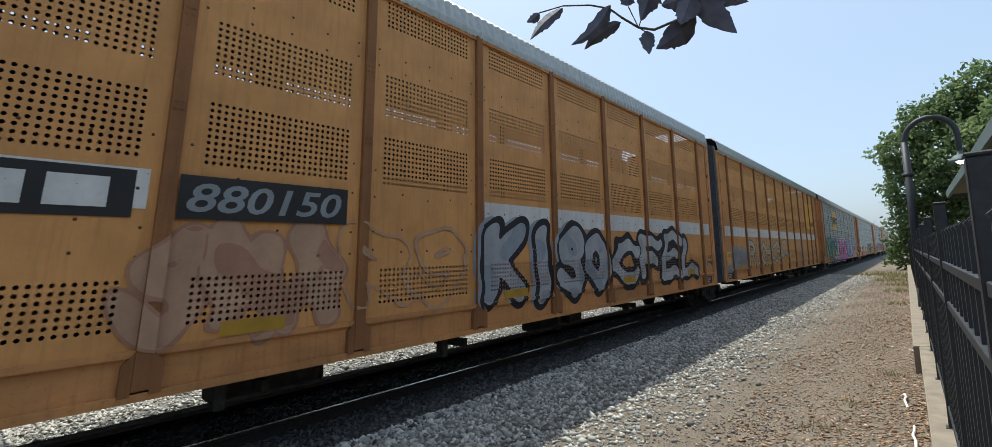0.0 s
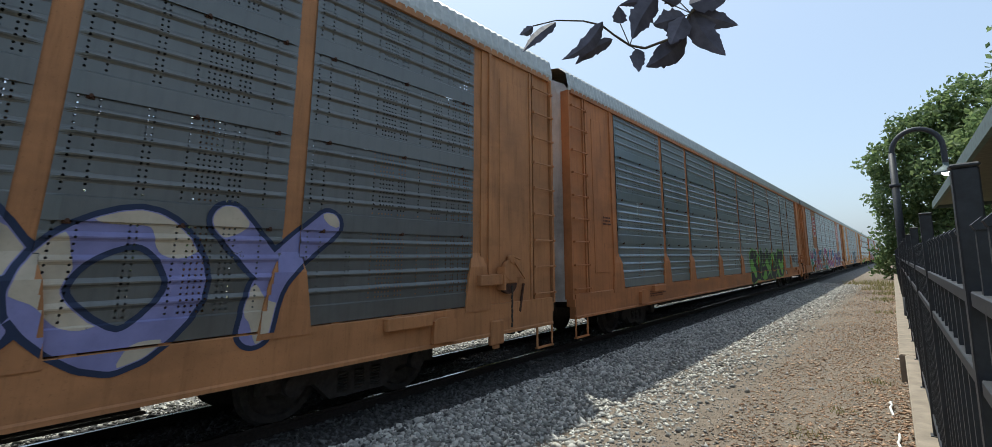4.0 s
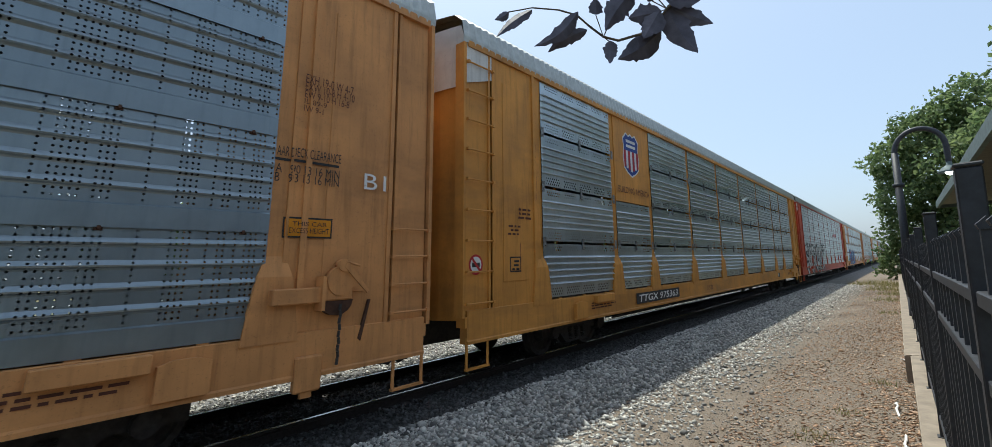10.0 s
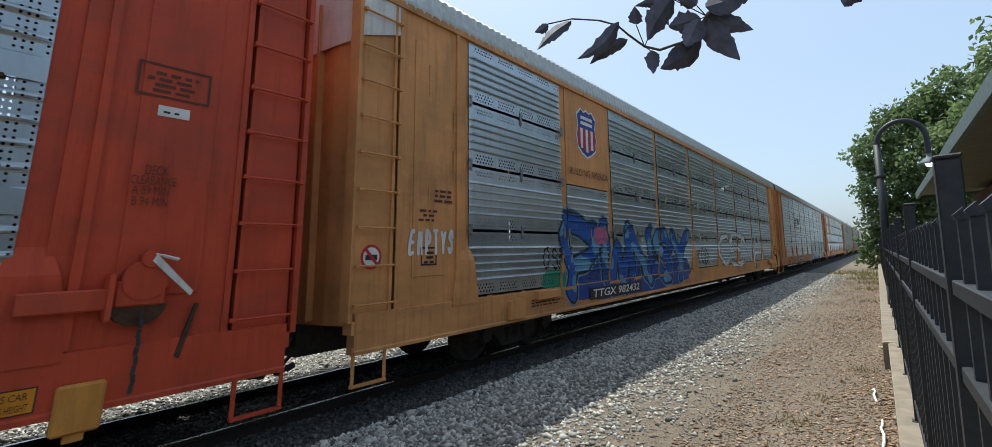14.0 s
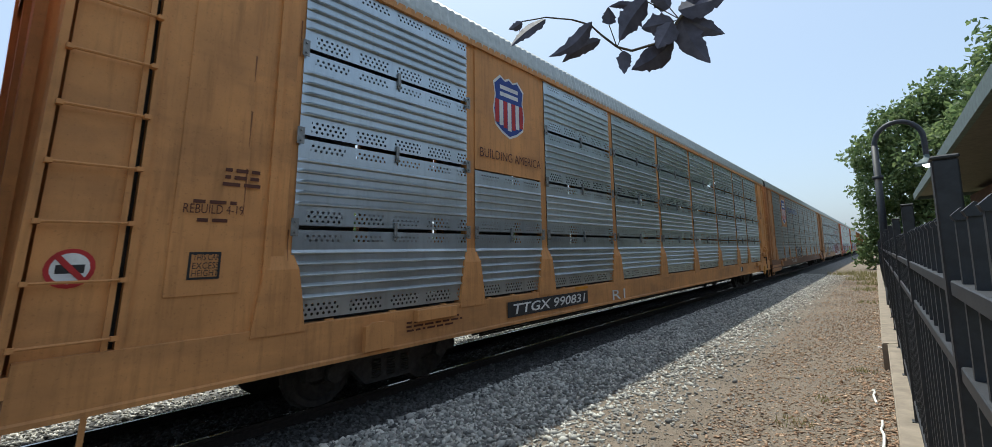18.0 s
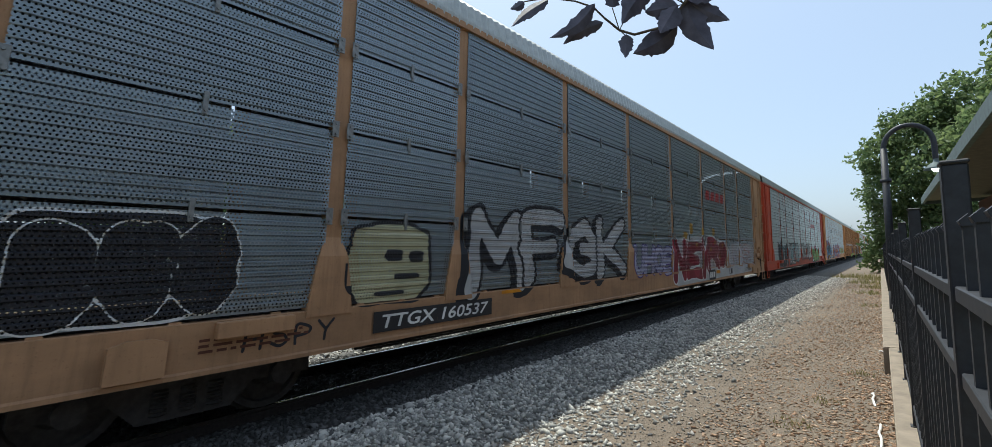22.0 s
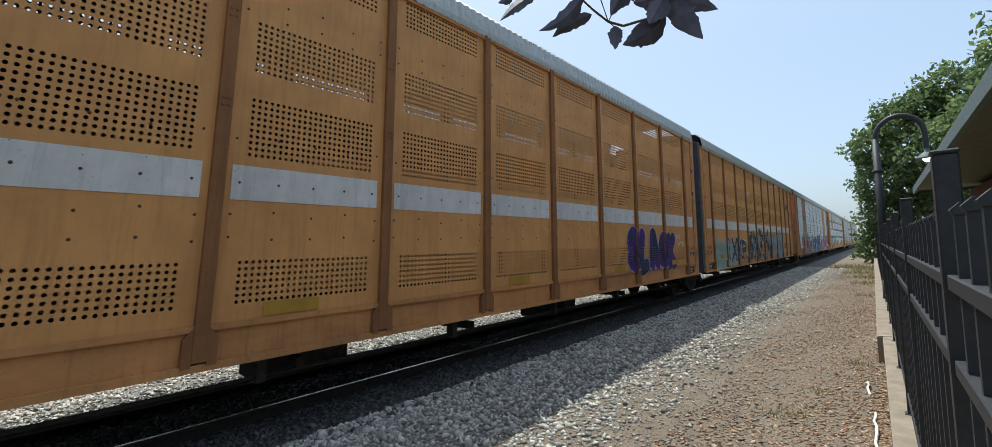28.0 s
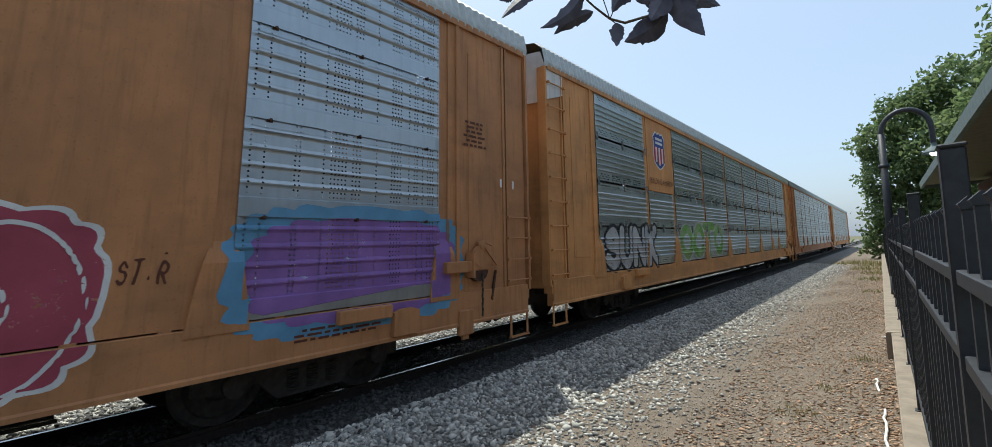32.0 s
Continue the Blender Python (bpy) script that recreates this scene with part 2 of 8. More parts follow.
def part(name, data, material=None, parent=None, label="", at=None):
    """One mesh object under a thing or part; data is a bmesh or a mesh that several parts share."""
    if isinstance(data, bmesh.types.BMesh):
        data = mesh_of(name, data, material)
    elif material is not None and data.materials[0] is not material:
        data = data.copy()
        data.materials[0] = material
    ob = new(name, data)
    if parent is not None:
        ob.parent = parent
    if at is not None:
        ob.location = at
    if label:
        tagged(ob, label)
    return ob


def B():
    return bmesh.new()


# ---- rack cars: shared shapes ----
LEN = 30.2
POSTS = (2.05, 5.1, 7.23, 10.37, 13.51, 16.65, 19.79, 22.93, 25.05, 28.05)
SIDE = 1.52
POST, SHEET, GAP, SILL = -0.022, -0.005, 0.10, 1.145
Z0, ZP, ZH = 0.71, 1.17, 1.055


def rib_profile(kind):
    """Depth of a side sheet against its height: pairs (z, x)."""
    if kind == "rows":
        p = [(0.0, 0.022), (0.20, 0.022), (0.215, 0.0)]
        for k in range(4):
            z = 0.32 + 0.19 * k
            p += [(z, 0.0), (z + 0.014, 0.008), (z + 0.026, 0.021), (z + 0.040, 0.025), (z + 0.058, 0.017), (z + 0.082, 0.0)]
        return p + [(ZH + 0.004, 0.0)]
    if kind == "band":
        p = [(0.026, 0.0)]
        for k in range(5):
            z = 0.25 + 0.125 * k
            p += [(z, 0.0), (z + 0.010, 0.034), (z + 0.018, 0.038), (z + 0.054, 0.0)]
        return p + [(ZH - 0.026, 0.0)]
    p = [(0.018, 0.0)]
    for k in range(9):
        z = 0.06 + 0.107 * k
        p += [(z, 0.0), (z + 0.012, 0.02), (z + 0.05, 0.02), (z + 0.062, 0.0)]
    return p + [(ZH - 0.018, 0.0)]


PROFILE = {k: rib_profile(k) for k in ("rows", "band", "full")}


def sheet_mesh(kind, width):
    bm = B()
    prof = PROFILE[kind]
    ends = (0.0, 0.10, width - 0.10, width)
    grid = []
    for j, yy in enumerate(ends):
        grid.append([bm.verts.new((x if 0 < j < 3 else x * 0.2, yy, z)) for z, x in prof])
    for a, b in zip(grid, grid[1:]):
        for i in range(len(prof) - 1):
            bm.faces.new((a[i], b[i], b[i + 1], a[i + 1]))
    return bm


SHEETS = {}


def sheet(kind, width, material):
    key = (kind, round(width, 3), material.name)
    if key not in SHEETS:
        SHEETS[key] = mesh_of("side_sheet", sheet_mesh(kind, width), material)
    return SHEETS[key]


SHARED = {}


def shared(key, make, material):
    k = (key, material.name)
    if k not in SHARED:
        bm = B()
        make(bm)
        SHARED[k] = mesh_of(key, bm, material)
    return SHARED[k]


def post_shape(bm):
    """A post set back between the sheets, with a gusset that spreads down to the sill."""
    prism(bm, [(-0.11, 5.42), (0.11, 5.42), (0.11, 1.10), (-0.11, 1.10)], "x", SIDE - 0.12, SIDE + POST)
    rings = []
    for z, lo, hi, x in ((1.98, -0.108, 0.108, POST + 0.002), (1.76, -0.185, 0.185, 0.040), (1.45, -0.24, 0.24, 0.042), (1.08, -0.29, 0.29, 0.044)):
        rings.append([bm.verts.new((SIDE + d, y, z)) for d, y in ((-0.1, lo), (x, lo), (x, hi), (-0.1, hi))])
    for a, b in zip(rings, rings[1:]):
        for k in range(4):
            bm.faces.new((a[k], b[k], b[(k + 1) % 4], a[(k + 1) % 4]))
    bm.faces.new(rings[0])
    bm.faces.new(rings[-1][::-1])
    bmesh.ops.recalc_face_normals(bm, faces=bm.faces)


def roof_shape(length):
    def make(bm):
        cross = [(1.56, 5.42), (1.575, 5.52), (1.52, 5.82), (1.34, 5.98), (0.85, 6.08), (0.0, 6.14)]
        cross = cross + [(-x, z) for x, z in reversed(cross[:-1])]
        steps = int(length / 0.085)
        prev = None
        for i in range(steps + 1):
            yy = -length / 2 + length * i / steps
            k = 1.0 if i % 2 else 0.985
            ring = [bm.verts.new((x * k, yy, z if j in (0, len(cross) - 1) else 5.42 + (z - 5.42) * (1.0 if i % 2 else 0.96))) for j, (x, z) in enumerate(cross)]
            if prev:
                for j in range(len(ring) - 1):
                    bm.faces.new((prev[j], prev[j + 1], ring[j + 1], ring[j]))
            prev = ring
        bmesh.ops.recalc_face_normals(bm, faces=bm.faces)
    return make


def sill_shape(length):
    def make(bm):
        for s in (1, -1):
            out = [(s * (SIDE + 0.01), 1.155), (s * (SIDE + 0.03), 1.145), (s * (SIDE + 0.03), 1.05), (s * (SIDE + 0.03), 0.72), (s * (SIDE + 0.045), 0.70), (s * (SIDE + 0.045), 0.66), (s * (SIDE - 0.12), 0.66), (s * (SIDE - 0.12), 1.155)]
            prism(bm, out, "y", -length / 2 + 0.1, length / 2 - 0.1)
    return make


def under_shape(length):
    def make(bm):
        box(bm, -0.38, 0.38, -length / 2, length / 2, 0.55, 1.1)
        if length < 25:
            for x, z in ((1.15, 0.46), (0.9, 0.36)):
                rod(bm, (x, -length / 2 + 1.5, z), (x, length / 2 - 1.5, z), 0.022, 6)
            for k in range(7):
                y = -length / 2 + 2.6 + 3.0 * k
                box(bm, 1.08, 1.22, y - 0.05, y + 0.05, 0.40, 0.80)
                box(bm, 0.5, 1.2, y + 0.4, y + 0.48, 0.48, 0.60)
            for y, w in ((-3.2, 1.2), (2.4, 1.6)):
                box(bm, 0.55, 1.0, y, y + w, 0.38, 0.85, 0.04)
        if length > 25:
            for y, w, x in ((-6.5, 1.4, 0.9), (-2.0, 2.2, 0.95), (3.2, 1.2, 0.8), (6.6, 1.6, 0.9)):
                box(bm, 0.4, x, y, y + w, 0.58, 0.95, 0.04)
            for x in (0.62, 0.8):
                rod(bm, (x, -9.0, 0.44), (x, 9.0, 0.44), 0.02, 6)
        for k in range(int(length / 2.4)):
            y = -length / 2 + 1.2 + 2.4 * k
            box(bm, -1.4, 1.4, y - 0.06, y + 0.06, 0.78, 1.1)
    return make


def decks(length):
    def make(bm):
        for z in (1.1, 2.95, 4.2):
            box(bm, -1.4, 1.4, -length / 2 + 0.2, length / 2 - 0.2, z, z + 0.05)
    return make


def wheelset_shape(bm):
    """Axle along x, centre at the origin."""
    rod(bm, (-0.95, 0, 0), (0.95, 0, 0), 0.085, 10)
    for s in (-1, 1):
        rings = [(0.66, 0.455), (0.69, 0.49), (0.71, 0.46), (0.80, 0.45), (0.80, 0.38), (0.76, 0.36), (0.76, 0.2), (0.82, 0.16), (0.84, 0.1)]
        n, prev = 24, None
        for x, r in rings:
            ring = [bm.verts.new((s * x, r * math.cos(2 * math.pi * i / n), r * math.sin(2 * math.pi * i / n))) for i in range(n)]
            if prev:
                for i in range(n):
                    bm.faces.new((prev[i], prev[(i + 1) % n], ring[(i + 1) % n], ring[i]))
            else:
                bm.faces.new(ring)
            prev = ring
        bm.faces.new(prev)
    bmesh.ops.recalc_face_normals(bm, faces=bm.faces)


def side_frame(bm):
    """Truck side frame at x = 0, centred on y = 0, z above the rail."""
    out = [(-1.25, 0.60), (-1.25, 0.40), (-0.62, 0.42), (-0.40, 0.20), (0.40, 0.20), (0.62, 0.42), (1.25, 0.40), (1.25, 0.60), (0.75, 0.64), (0.35, 0.80), (-0.35, 0.80), (-0.75, 0.64)]
    prism(bm, out, "x", -0.07, 0.07)
    for s in (-0.89, 0.89):
        rod(bm, (0.0, s, 0.46), (0.16, s, 0.46), 0.12, 12)


def springs(bm):
    """One coil spring, drawn as a ribbed barrel."""
    n, prev = 10, None
    for k in range(15):
        z, r = 0.25 + 0.018 * k, 0.10 if k % 2 else 0.075
        ring = [bm.verts.new((r * math.cos(2 * math.pi * i / n), r * math.sin(2 * math.pi * i / n), z)) for i in range(n)]
        if prev:
            for i in range(n):
                bm.faces.new((prev[i], prev[(i + 1) % n], ring[(i + 1) % n], ring[i]))
        prev = ring


def rung(bm):
    rod(bm, (0, 0, 0), (0, 0.62, 0), 0.014, 6)
    for y in (0.01, 0.61):
        box(bm, -0.03, 0.03, y - 0.025, y + 0.025, -0.02, 0.02)


def stirrup(bm):
    for y in (0.0, 0.46):
        box(bm, 0, 0.02, y, y + 0.04, 0.30, 0.75)
    box(bm, -0.02, 0.04, 0, 0.5, 0.28, 0.31)


def end_panel(bm):
    """Flat side sheet at a car's end, from the ladder bay to the first post."""
    box(bm, SIDE - 0.05, SIDE, 0.69, 2.07, 1.04, 5.42)
    box(bm, SIDE - 0.02, SIDE + 0.02, 0.69, 0.75, 1.04, 5.42)


def panel_plate(bm):
    box(bm, SIDE - 0.001, SIDE + 0.012, 0.98, 1.62, 1.55, 5.0, 0.004)


def edge_strip(bm):
    box(bm, SIDE - 0.001, SIDE + 0.035, 1.84, 1.91, 1.16, 5.42)


def bay_back(bm):
    box(bm, SIDE - 0.06, SIDE - 0.02, 0.09, 0.60, 1.06, 5.42)


def slit_back(bm):
    # backing sheet that stands in for the shade inside the slit
    box(bm, SIDE - 0.13, SIDE - 0.10, 0.55, 0.85, 1.0, 5.42)


def stile_in(bm):
    box(bm, SIDE - 0.08, SIDE + 0.015, 0.60, 0.645, 1.05, 5.42)


def stile_out(bm):
    box(bm, SIDE - 0.16, SIDE + 0.03, 0.0, 0.06, 1.05, 5.42)


def bay_foot(bm):
    box(bm, SIDE - 0.16, SIDE + 0.025, 0.06, 0.645, 0.9, 1.06)


def end_door(bm):
    """Curved folding end doors; y = 0 is the car's end, bulging outwards."""
    n, prev = 12, None
    for i in range(n + 1):
        a = -1 + 2 * i / n
        y = -0.16 * (1 - abs(a) ** 2.2) + 0.10 + (0.03 if i % 3 == 0 else 0)
        ring = [bm.verts.new((1.50 * a, y, z)) for z in (1.0, 5.42, 5.75)]
        ring[2].co.x *= 0.92
        if abs(a) > 0.9:
            ring[2].co.z = 5.62
        if prev:
            for j in range(2):
                bm.faces.new((prev[j], ring[j], ring[j + 1], prev[j + 1]))
        prev = ring


def end_cap(bm):
    """White top of an end, wrapped a little round the corner."""
    n, prev = 12, None
    for i in range(n + 1):
        a = -1 + 2 * i / n
        y = -0.175 * (1 - abs(a) ** 2.2) + 0.08
        ring = [bm.verts.new((1.525 * a, y, z)) for z in (4.72, 5.42, 5.78)]
        ring[2].co.x *= 0.92
        if prev:
            for j in range(2):
                bm.faces.new((prev[j], ring[j], ring[j + 1], prev[j + 1]))
        prev = ring
    for s in (-1, 1):
        bm.faces.new([bm.verts.new((s * 1.534, y, z)) for y, z in ((0.0, 4.72), (0.7, 4.95), (0.7, 5.42), (0.0, 5.42))])


def coupler(bm):
    box(bm, -0.09, 0.09, -0.62, 0.2, 0.75, 0.93)
    box(bm, -0.16, 0.16, -0.78, -0.5, 0.68, 1.0)
    rod(bm, (0.25, 0.1, 0.8), (0.3, -0.45, 0.42), 0.025, 6)
    rod(bm, (0.3, -0.45, 0.42), (0.2, -0.7, 0.6), 0.025, 6)


def hand_brake(bm):
    """Rounded housing on the car's end panel; y points to the car's end."""
    rod(bm, (0.0, 0, 0.14), (0.10, 0, 0.14), 0.17, 16)
    box(bm, 0.0, 0.09, -0.20, 0.16, -0.08, 0.14, 0.015)
    rod(bm, (0.02, 0.02, 0.32), (0.12, 0.02, 0.32), 0.075, 10)


def brake_lever(bm):
    prism(bm, [(0.05, 0.36), (0.02, 0.30), (0.34, -0.02), (0.36, 0.02)], "x", 0.10, 0.125)
    rod(bm, (0.11, 0.04, 0.36), (0.11, 0.22, 0.31), 0.015, 6)


def pull_box(bm):
    box(bm, 0.0, 0.12, -0.78, -0.24, -0.09, 0.08, 0.012)
    box(bm, 0.0, 0.16, -0.26, -0.22, -0.18, 0.20)


def brake_drum(bm):
    """Half-round greasy drum under the housing."""
    prism(bm, [(0.20 * math.cos(k * math.pi / 8) - 0.02, -0.08 - 0.17 * math.sin(k * math.pi / 8)) for k in range(9)], "x", 0.0, 0.07)
    prism(bm, [(0.30, -0.55), (0.42, -0.10), (0.45, -0.10), (0.34, -0.58)], "x", 0.0, 0.03)


def brake_chain(bm):
    for k in range(9):
        a = 0.6 if k % 2 else -0.6
        rod(bm, (0.07, 0.0, -0.12 - 0.075 * k), (0.07, 0.012 * a, -0.12 - 0.075 * k - 0.07), 0.017, 6)


def seam_plate(bm):
    box(bm, 0, 0.010, -0.045, 0.045, -0.10, 0.10, 0.004)
    for z in (-0.06, 0.06):
        rod(bm, (0.012, 0, z), (0.024, 0, z), 0.014, 6)


def clip(bm):
    box(bm, 0, 0.03, -0.025, 0.025, -0.13, 0.10, 0.005)
    rod(bm, (0.03, 0, -0.09), (0.042, 0, -0.09), 0.014, 6)


def seam_bolt(bm):
    rod(bm, (0, 0, 0), (0.035, 0, 0), 0.018, 6)
    box(bm, 0, 0.012, -0.03, 0.03, -0.025, 0.025)


def sill_clip(bm):
    prism(bm, [(-0.06, 0.0), (0.06, 0.0), (0.045, 0.035), (-0.045, 0.035)], "x", 0, 0.04)


def chain_guide(bm):
    box(bm, 0, 0.10, -0.15, 0.15, 0.02, 0.40, 0.02)
    box(bm, 0.02, 0.07, -0.06, 0.06, -0.04, 0.02)


def air_hose(bm):
    pts = [(0, 0.12, 0.85), (0, -0.05, 0.72), (0, -0.16, 0.50), (0, -0.30, 0.38), (0, -0.42, 0.42)]
    for a, b in zip(pts, pts[1:]):
        rod(bm, a, b, 0.028, 8)
    rod(bm, pts[-1], (0, -0.52, 0.46), 0.045, 8)


def step_box(bm):
    box(bm, 0, 0.10, 0, 0.75, 0, 0.16, 0.01)


def jack_pad(bm):
    prism(bm, [(0, 0), (0.42, 0), (0.42, 0.30), (0.30, 0.34), (0.12, 0.34), (0, 0.30)], "x", 0, 0.10)


def running_gear(car, y):
    """A truck: side frames, springs and two wheelsets."""
    truck = part("truck", shared("bolster", lambda bm: box(bm, -1.0, 1.0, -0.2, 0.2, 0.35, 0.72), M["under"]), None, car, "grimy cast steel truck", (0, y, 0))
    for s in (1, -1):
        part("side_frame", shared("side_frame", side_frame, M["under"]), None, truck, "", (s * 1.02, 0, 0))
        for y_s in (-0.24, 0.0, 0.24):
            part("spring", shared("spring", springs, M["under"]), None, truck, "", (s * 1.04, y_s, 0.0))
    for d in (-0.89, 0.89):
        w = part("wheelset", shared("wheelset", wheelset_shape, M["under"]), None, truck, "dark steel wheels on their axle", (0, d, 0.458))
        WHEELS.append(w)
    return truck


WHEELS, MOVING = [], []
CARS = {}


def rack_car(key, rear, frame_mat, kind, sheet_mat, label, solid=()):
    """A covered car carrier with posts, ribbed sheets, end panels, ladders and trucks. rear: place of its rear end at the start."""
    car = tagged(new("autorack_car"), label, "rail car", "cars of the freight train")
    paint = M[frame_mat]
    h = LEN / 2
    part("roof", shared("roof", roof_shape(LEN), M["roof"]), None, car, "ribbed pale metal roof")
    part("side_sill", shared("side_sill", sill_shape(LEN), M["grimy"] if key == "K" else paint), None, car)
    if key == "K":
        bm = B()
        prism(bm, [(-h + 0.1, 0.46), (-h + 2.86, 0.46), (-h + 3.05, 0.54), (-h + 3.3, 0.70), (-h + 3.3, 0.84), (-h + 0.1, 0.84)], "x", SIDE - 0.02, SIDE + 0.036)
        part("sill_end", bm, M["tan"], car, "deep tan sill end with a sloped lower edge")
    part("underframe", shared("underframe", under_shape(LEN), M["under"]), None, car, "black underframe")
    part("deck", shared("deck", decks(LEN), M["deck"]), None, car, "dark steel decks")
    part("top_rail", shared("top_rail", lambda bm: [box(bm, s * SIDE - 0.04, s * SIDE + 0.04, -h + 0.1, h - 0.1, 5.37, 5.47) for s in (1, -1)], paint), None, car)
    for s in (1, -1):
        turn = 0 if s > 0 else math.pi
        for q in POSTS:
            p = part("post", shared("post", post_shape, paint), None, car, "", (0, q - h, 0))
            p.rotation_euler.z = turn
            p.location.y = (h - q) if s < 0 else (q - h)
        for i, (a, b) in enumerate(zip(POSTS, POSTS[1:])):
            off = 9 - 1 - i
            if off in solid:
                k = solid[off]
            else:
                k = 0
            for row in range(4):
                z = ZP + row * ZH
                if k and row >= 4 - k:
                    continue
                if s > 0 and row:
                    if kind != "rows":
                        for yy in (a + 0.10, b - 0.10):
                            part("seam_plate", shared("seam_plate", seam_plate, M["zinc"]), None, car, "", (SIDE + 0.030, yy - h, z))
                        part("clip", shared("clip", clip, M["zinc"]), None, car, "", (SIDE + SHEET, (a + b) / 2 - h, z))
                    else:
                        for f in (0.12, 0.5, 0.88):
                            part("seam_bolt", shared("seam_bolt", seam_bolt, M["rust_dark"]), None, car, "", (SIDE + SHEET, a + (b - a) * f - h, z))
                # unseen far sheets are left unpunched on some cars to darken the inside
                o = part("side_sheet", sheet(kind, b - a - 2 * GAP, M["far_steel"] if kind != "rows" and s < 0 else sheet_mat), None, car, "", (s * (SIDE + SHEET), a - h + GAP, z))
                if s < 0:
                    o.rotation_euler.z = math.pi
                    o.location.y = b - h - GAP
            if s > 0:
                for f in (0.2, 0.5, 0.8):
                    part("sill_clip", shared("sill_clip", sill_clip, paint), None, car, "", (SIDE - 0.03, a + (b - a) * f - h, 1.14))
            if k:
                bm = B()
                box(bm, -0.02, 0.02, 0, b - a - 2 * GAP, 0, k * ZH - 0.01)
                o = part("solid_panel", bm, paint, car, "smooth painted panel", (s * (SIDE - 0.02), a - h + GAP, ZP + (4 - k) * ZH))
        for e in (1, -1):
            for nm, make in (("end_panel", end_panel), ("panel_plate", panel_plate), ("edge_strip", edge_strip), ("ladder_recess", bay_back), ("inner_stile", stile_in), ("outer_stile", stile_out), ("ladder_foot", bay_foot), ("slit_back", slit_back)):
                # the slit's backing is black: its shade is put into the colour
                o = part(nm, shared(nm, make, M["under"] if nm == "slit_back" else paint), None, car, "", (0, e * -h, 0))
                o.scale = (s, e, 1)
    for e in (1, -1):
        o = part("end_door", shared("end_door", end_door, M["white"] if key in "CE" and e > 0 else paint), None, car, "folding end doors", (0, -e * h, 0))
        o.scale.y = e
        if key in "FGHJP" and e > 0:
            q = part("end_cap", shared("end_cap", end_cap, M["white"]), None, car, "white painted top of the car's end", (0, -h, 0))
        for x in (0.0, 0.72, -0.72):
            q = part("door_bar", shared("door_bar", lambda bm: box(bm, -0.02, 0.02, -0.09, 0.02, 1.05, 5.4), paint), None, o, "", (x, 0, 0))
        o = part("coupler", shared("coupler", coupler, M["under"]), None, car, "greasy knuckle coupler", (0, -e * h, 0))
        o.scale.y = e
        lad = tagged(new("ladder"), "end ladder with round steel rungs")
        lad.parent, lad.location = car, (SIDE, -e * (h - 0.04), 0)
        lad.scale.y = e
        for k in range(4 if key in "DEO" else 9):
            part("rung", shared("rung", rung, paint), None, lad, "", (0.055, 0.02, 1.25 + (0.36 if key in "DEO" else 0.48) * k))
        part("stirrup", shared("stirrup", stirrup, paint), None, lad, "bent steel stirrup step", (0.0, 0.05, 0))
        running_gear(car, -e * (h - 3.9))
        o = part("step_box", shared("step_box", step_box, paint), None, car, "", (SIDE + 0.03, -e * (h - 3.9), 0.98))
        o = part("jack_pad", shared("jack_pad", jack_pad, paint), None, car, "bolted jacking pad", (SIDE + 0.0, -e * (h - 3.1), 0.72))
    part("chain_guide", shared("chain_guide", chain_guide, M["yellow"] if key in "FGHJP" else paint), None, car, "painted steel box under the sill", (SIDE - 0.02, h - 1.72, 0.5))
    for e in (1, -1):
        part("air_hose", shared("air_hose", air_hose, M["rubber"]), None, car, "black rubber air hose", (0.35, -e * (h + 0.12), 0)).scale.y = e
    at = (SIDE + 0.012, h - 1.42, 1.55)
    brake = part("hand_brake", shared("hand_brake", hand_brake, paint), None, car, "hand brake housing", at)
    part("brake_lever", shared("brake_lever", brake_lever, M["white"] if key == "G" else paint), None, brake, "bent brake lever")
    part("brake_drum", shared("brake_drum", brake_drum, M["rust_dark"]), None, brake, "greasy brown brake drum")
    part("pull_box", shared("pull_box", pull_box, paint), None, car, "long pull box beside the hand brake", at)
    part("brake_chain", shared("brake_chain", brake_chain, M["under"]), None, car, "greasy hanging chain", (SIDE + 0.05, h - 1.42, 1.55))
    CARS[key] = (car, rear - h, LEN)
    MOVING.append((car, rear - h))
    return car


UNIT = 23.65
PU = [1.23 + 2.08 * k for k in range(9)] + [19.56, 21.25]


def unit_cells(joint_rear):
    """Panels of a flat-sided unit, front to rear: (start, end, punched)."""
    cells = [(0.36, PU[0], False)] + [(a, b, b - a > 2.0) for a, b in zip(PU, PU[1:])] + [(PU[-1], 22.55, False)]
    return [(UNIT - b, UNIT - a, p) for a, b, p in reversed(cells)] if joint_rear else cells


def unit_posts(joint_rear):
    return [UNIT - q for q in reversed(PU)] if joint_rear else PU


def rivet(bm, y, z, r=0.016):
    ring = [bm.verts.new((0.0, y + r * math.cos(k * math.pi / 3), z + r * math.sin(k * math.pi / 3))) for k in range(6)]
    top = bm.verts.new((0.009, y, z))
    for k in range(6):
        bm.faces.new((ring[k], ring[(k + 1) % 6], top))


def rivets(width):
    def make(bm):
        n = max(2, int(width / 0.36))
        for row, z in enumerate((4.62, 4.42, 3.45, 3.25, 1.86, 1.52, 1.06, 0.80)):
            for k in range(n):
                rivet(bm, 0.16 + (width - 0.32) * k / (n - 1), z + 0.03 * math.sin(k * 9 + row))
    return make


def band_rivets(width):
    def make(bm):
        n = max(2, int(width / 0.38))
        for k in range(n):
            rivet(bm, 0.22 + (width - 0.44) * k / (n - 1), 1.38)
    return make


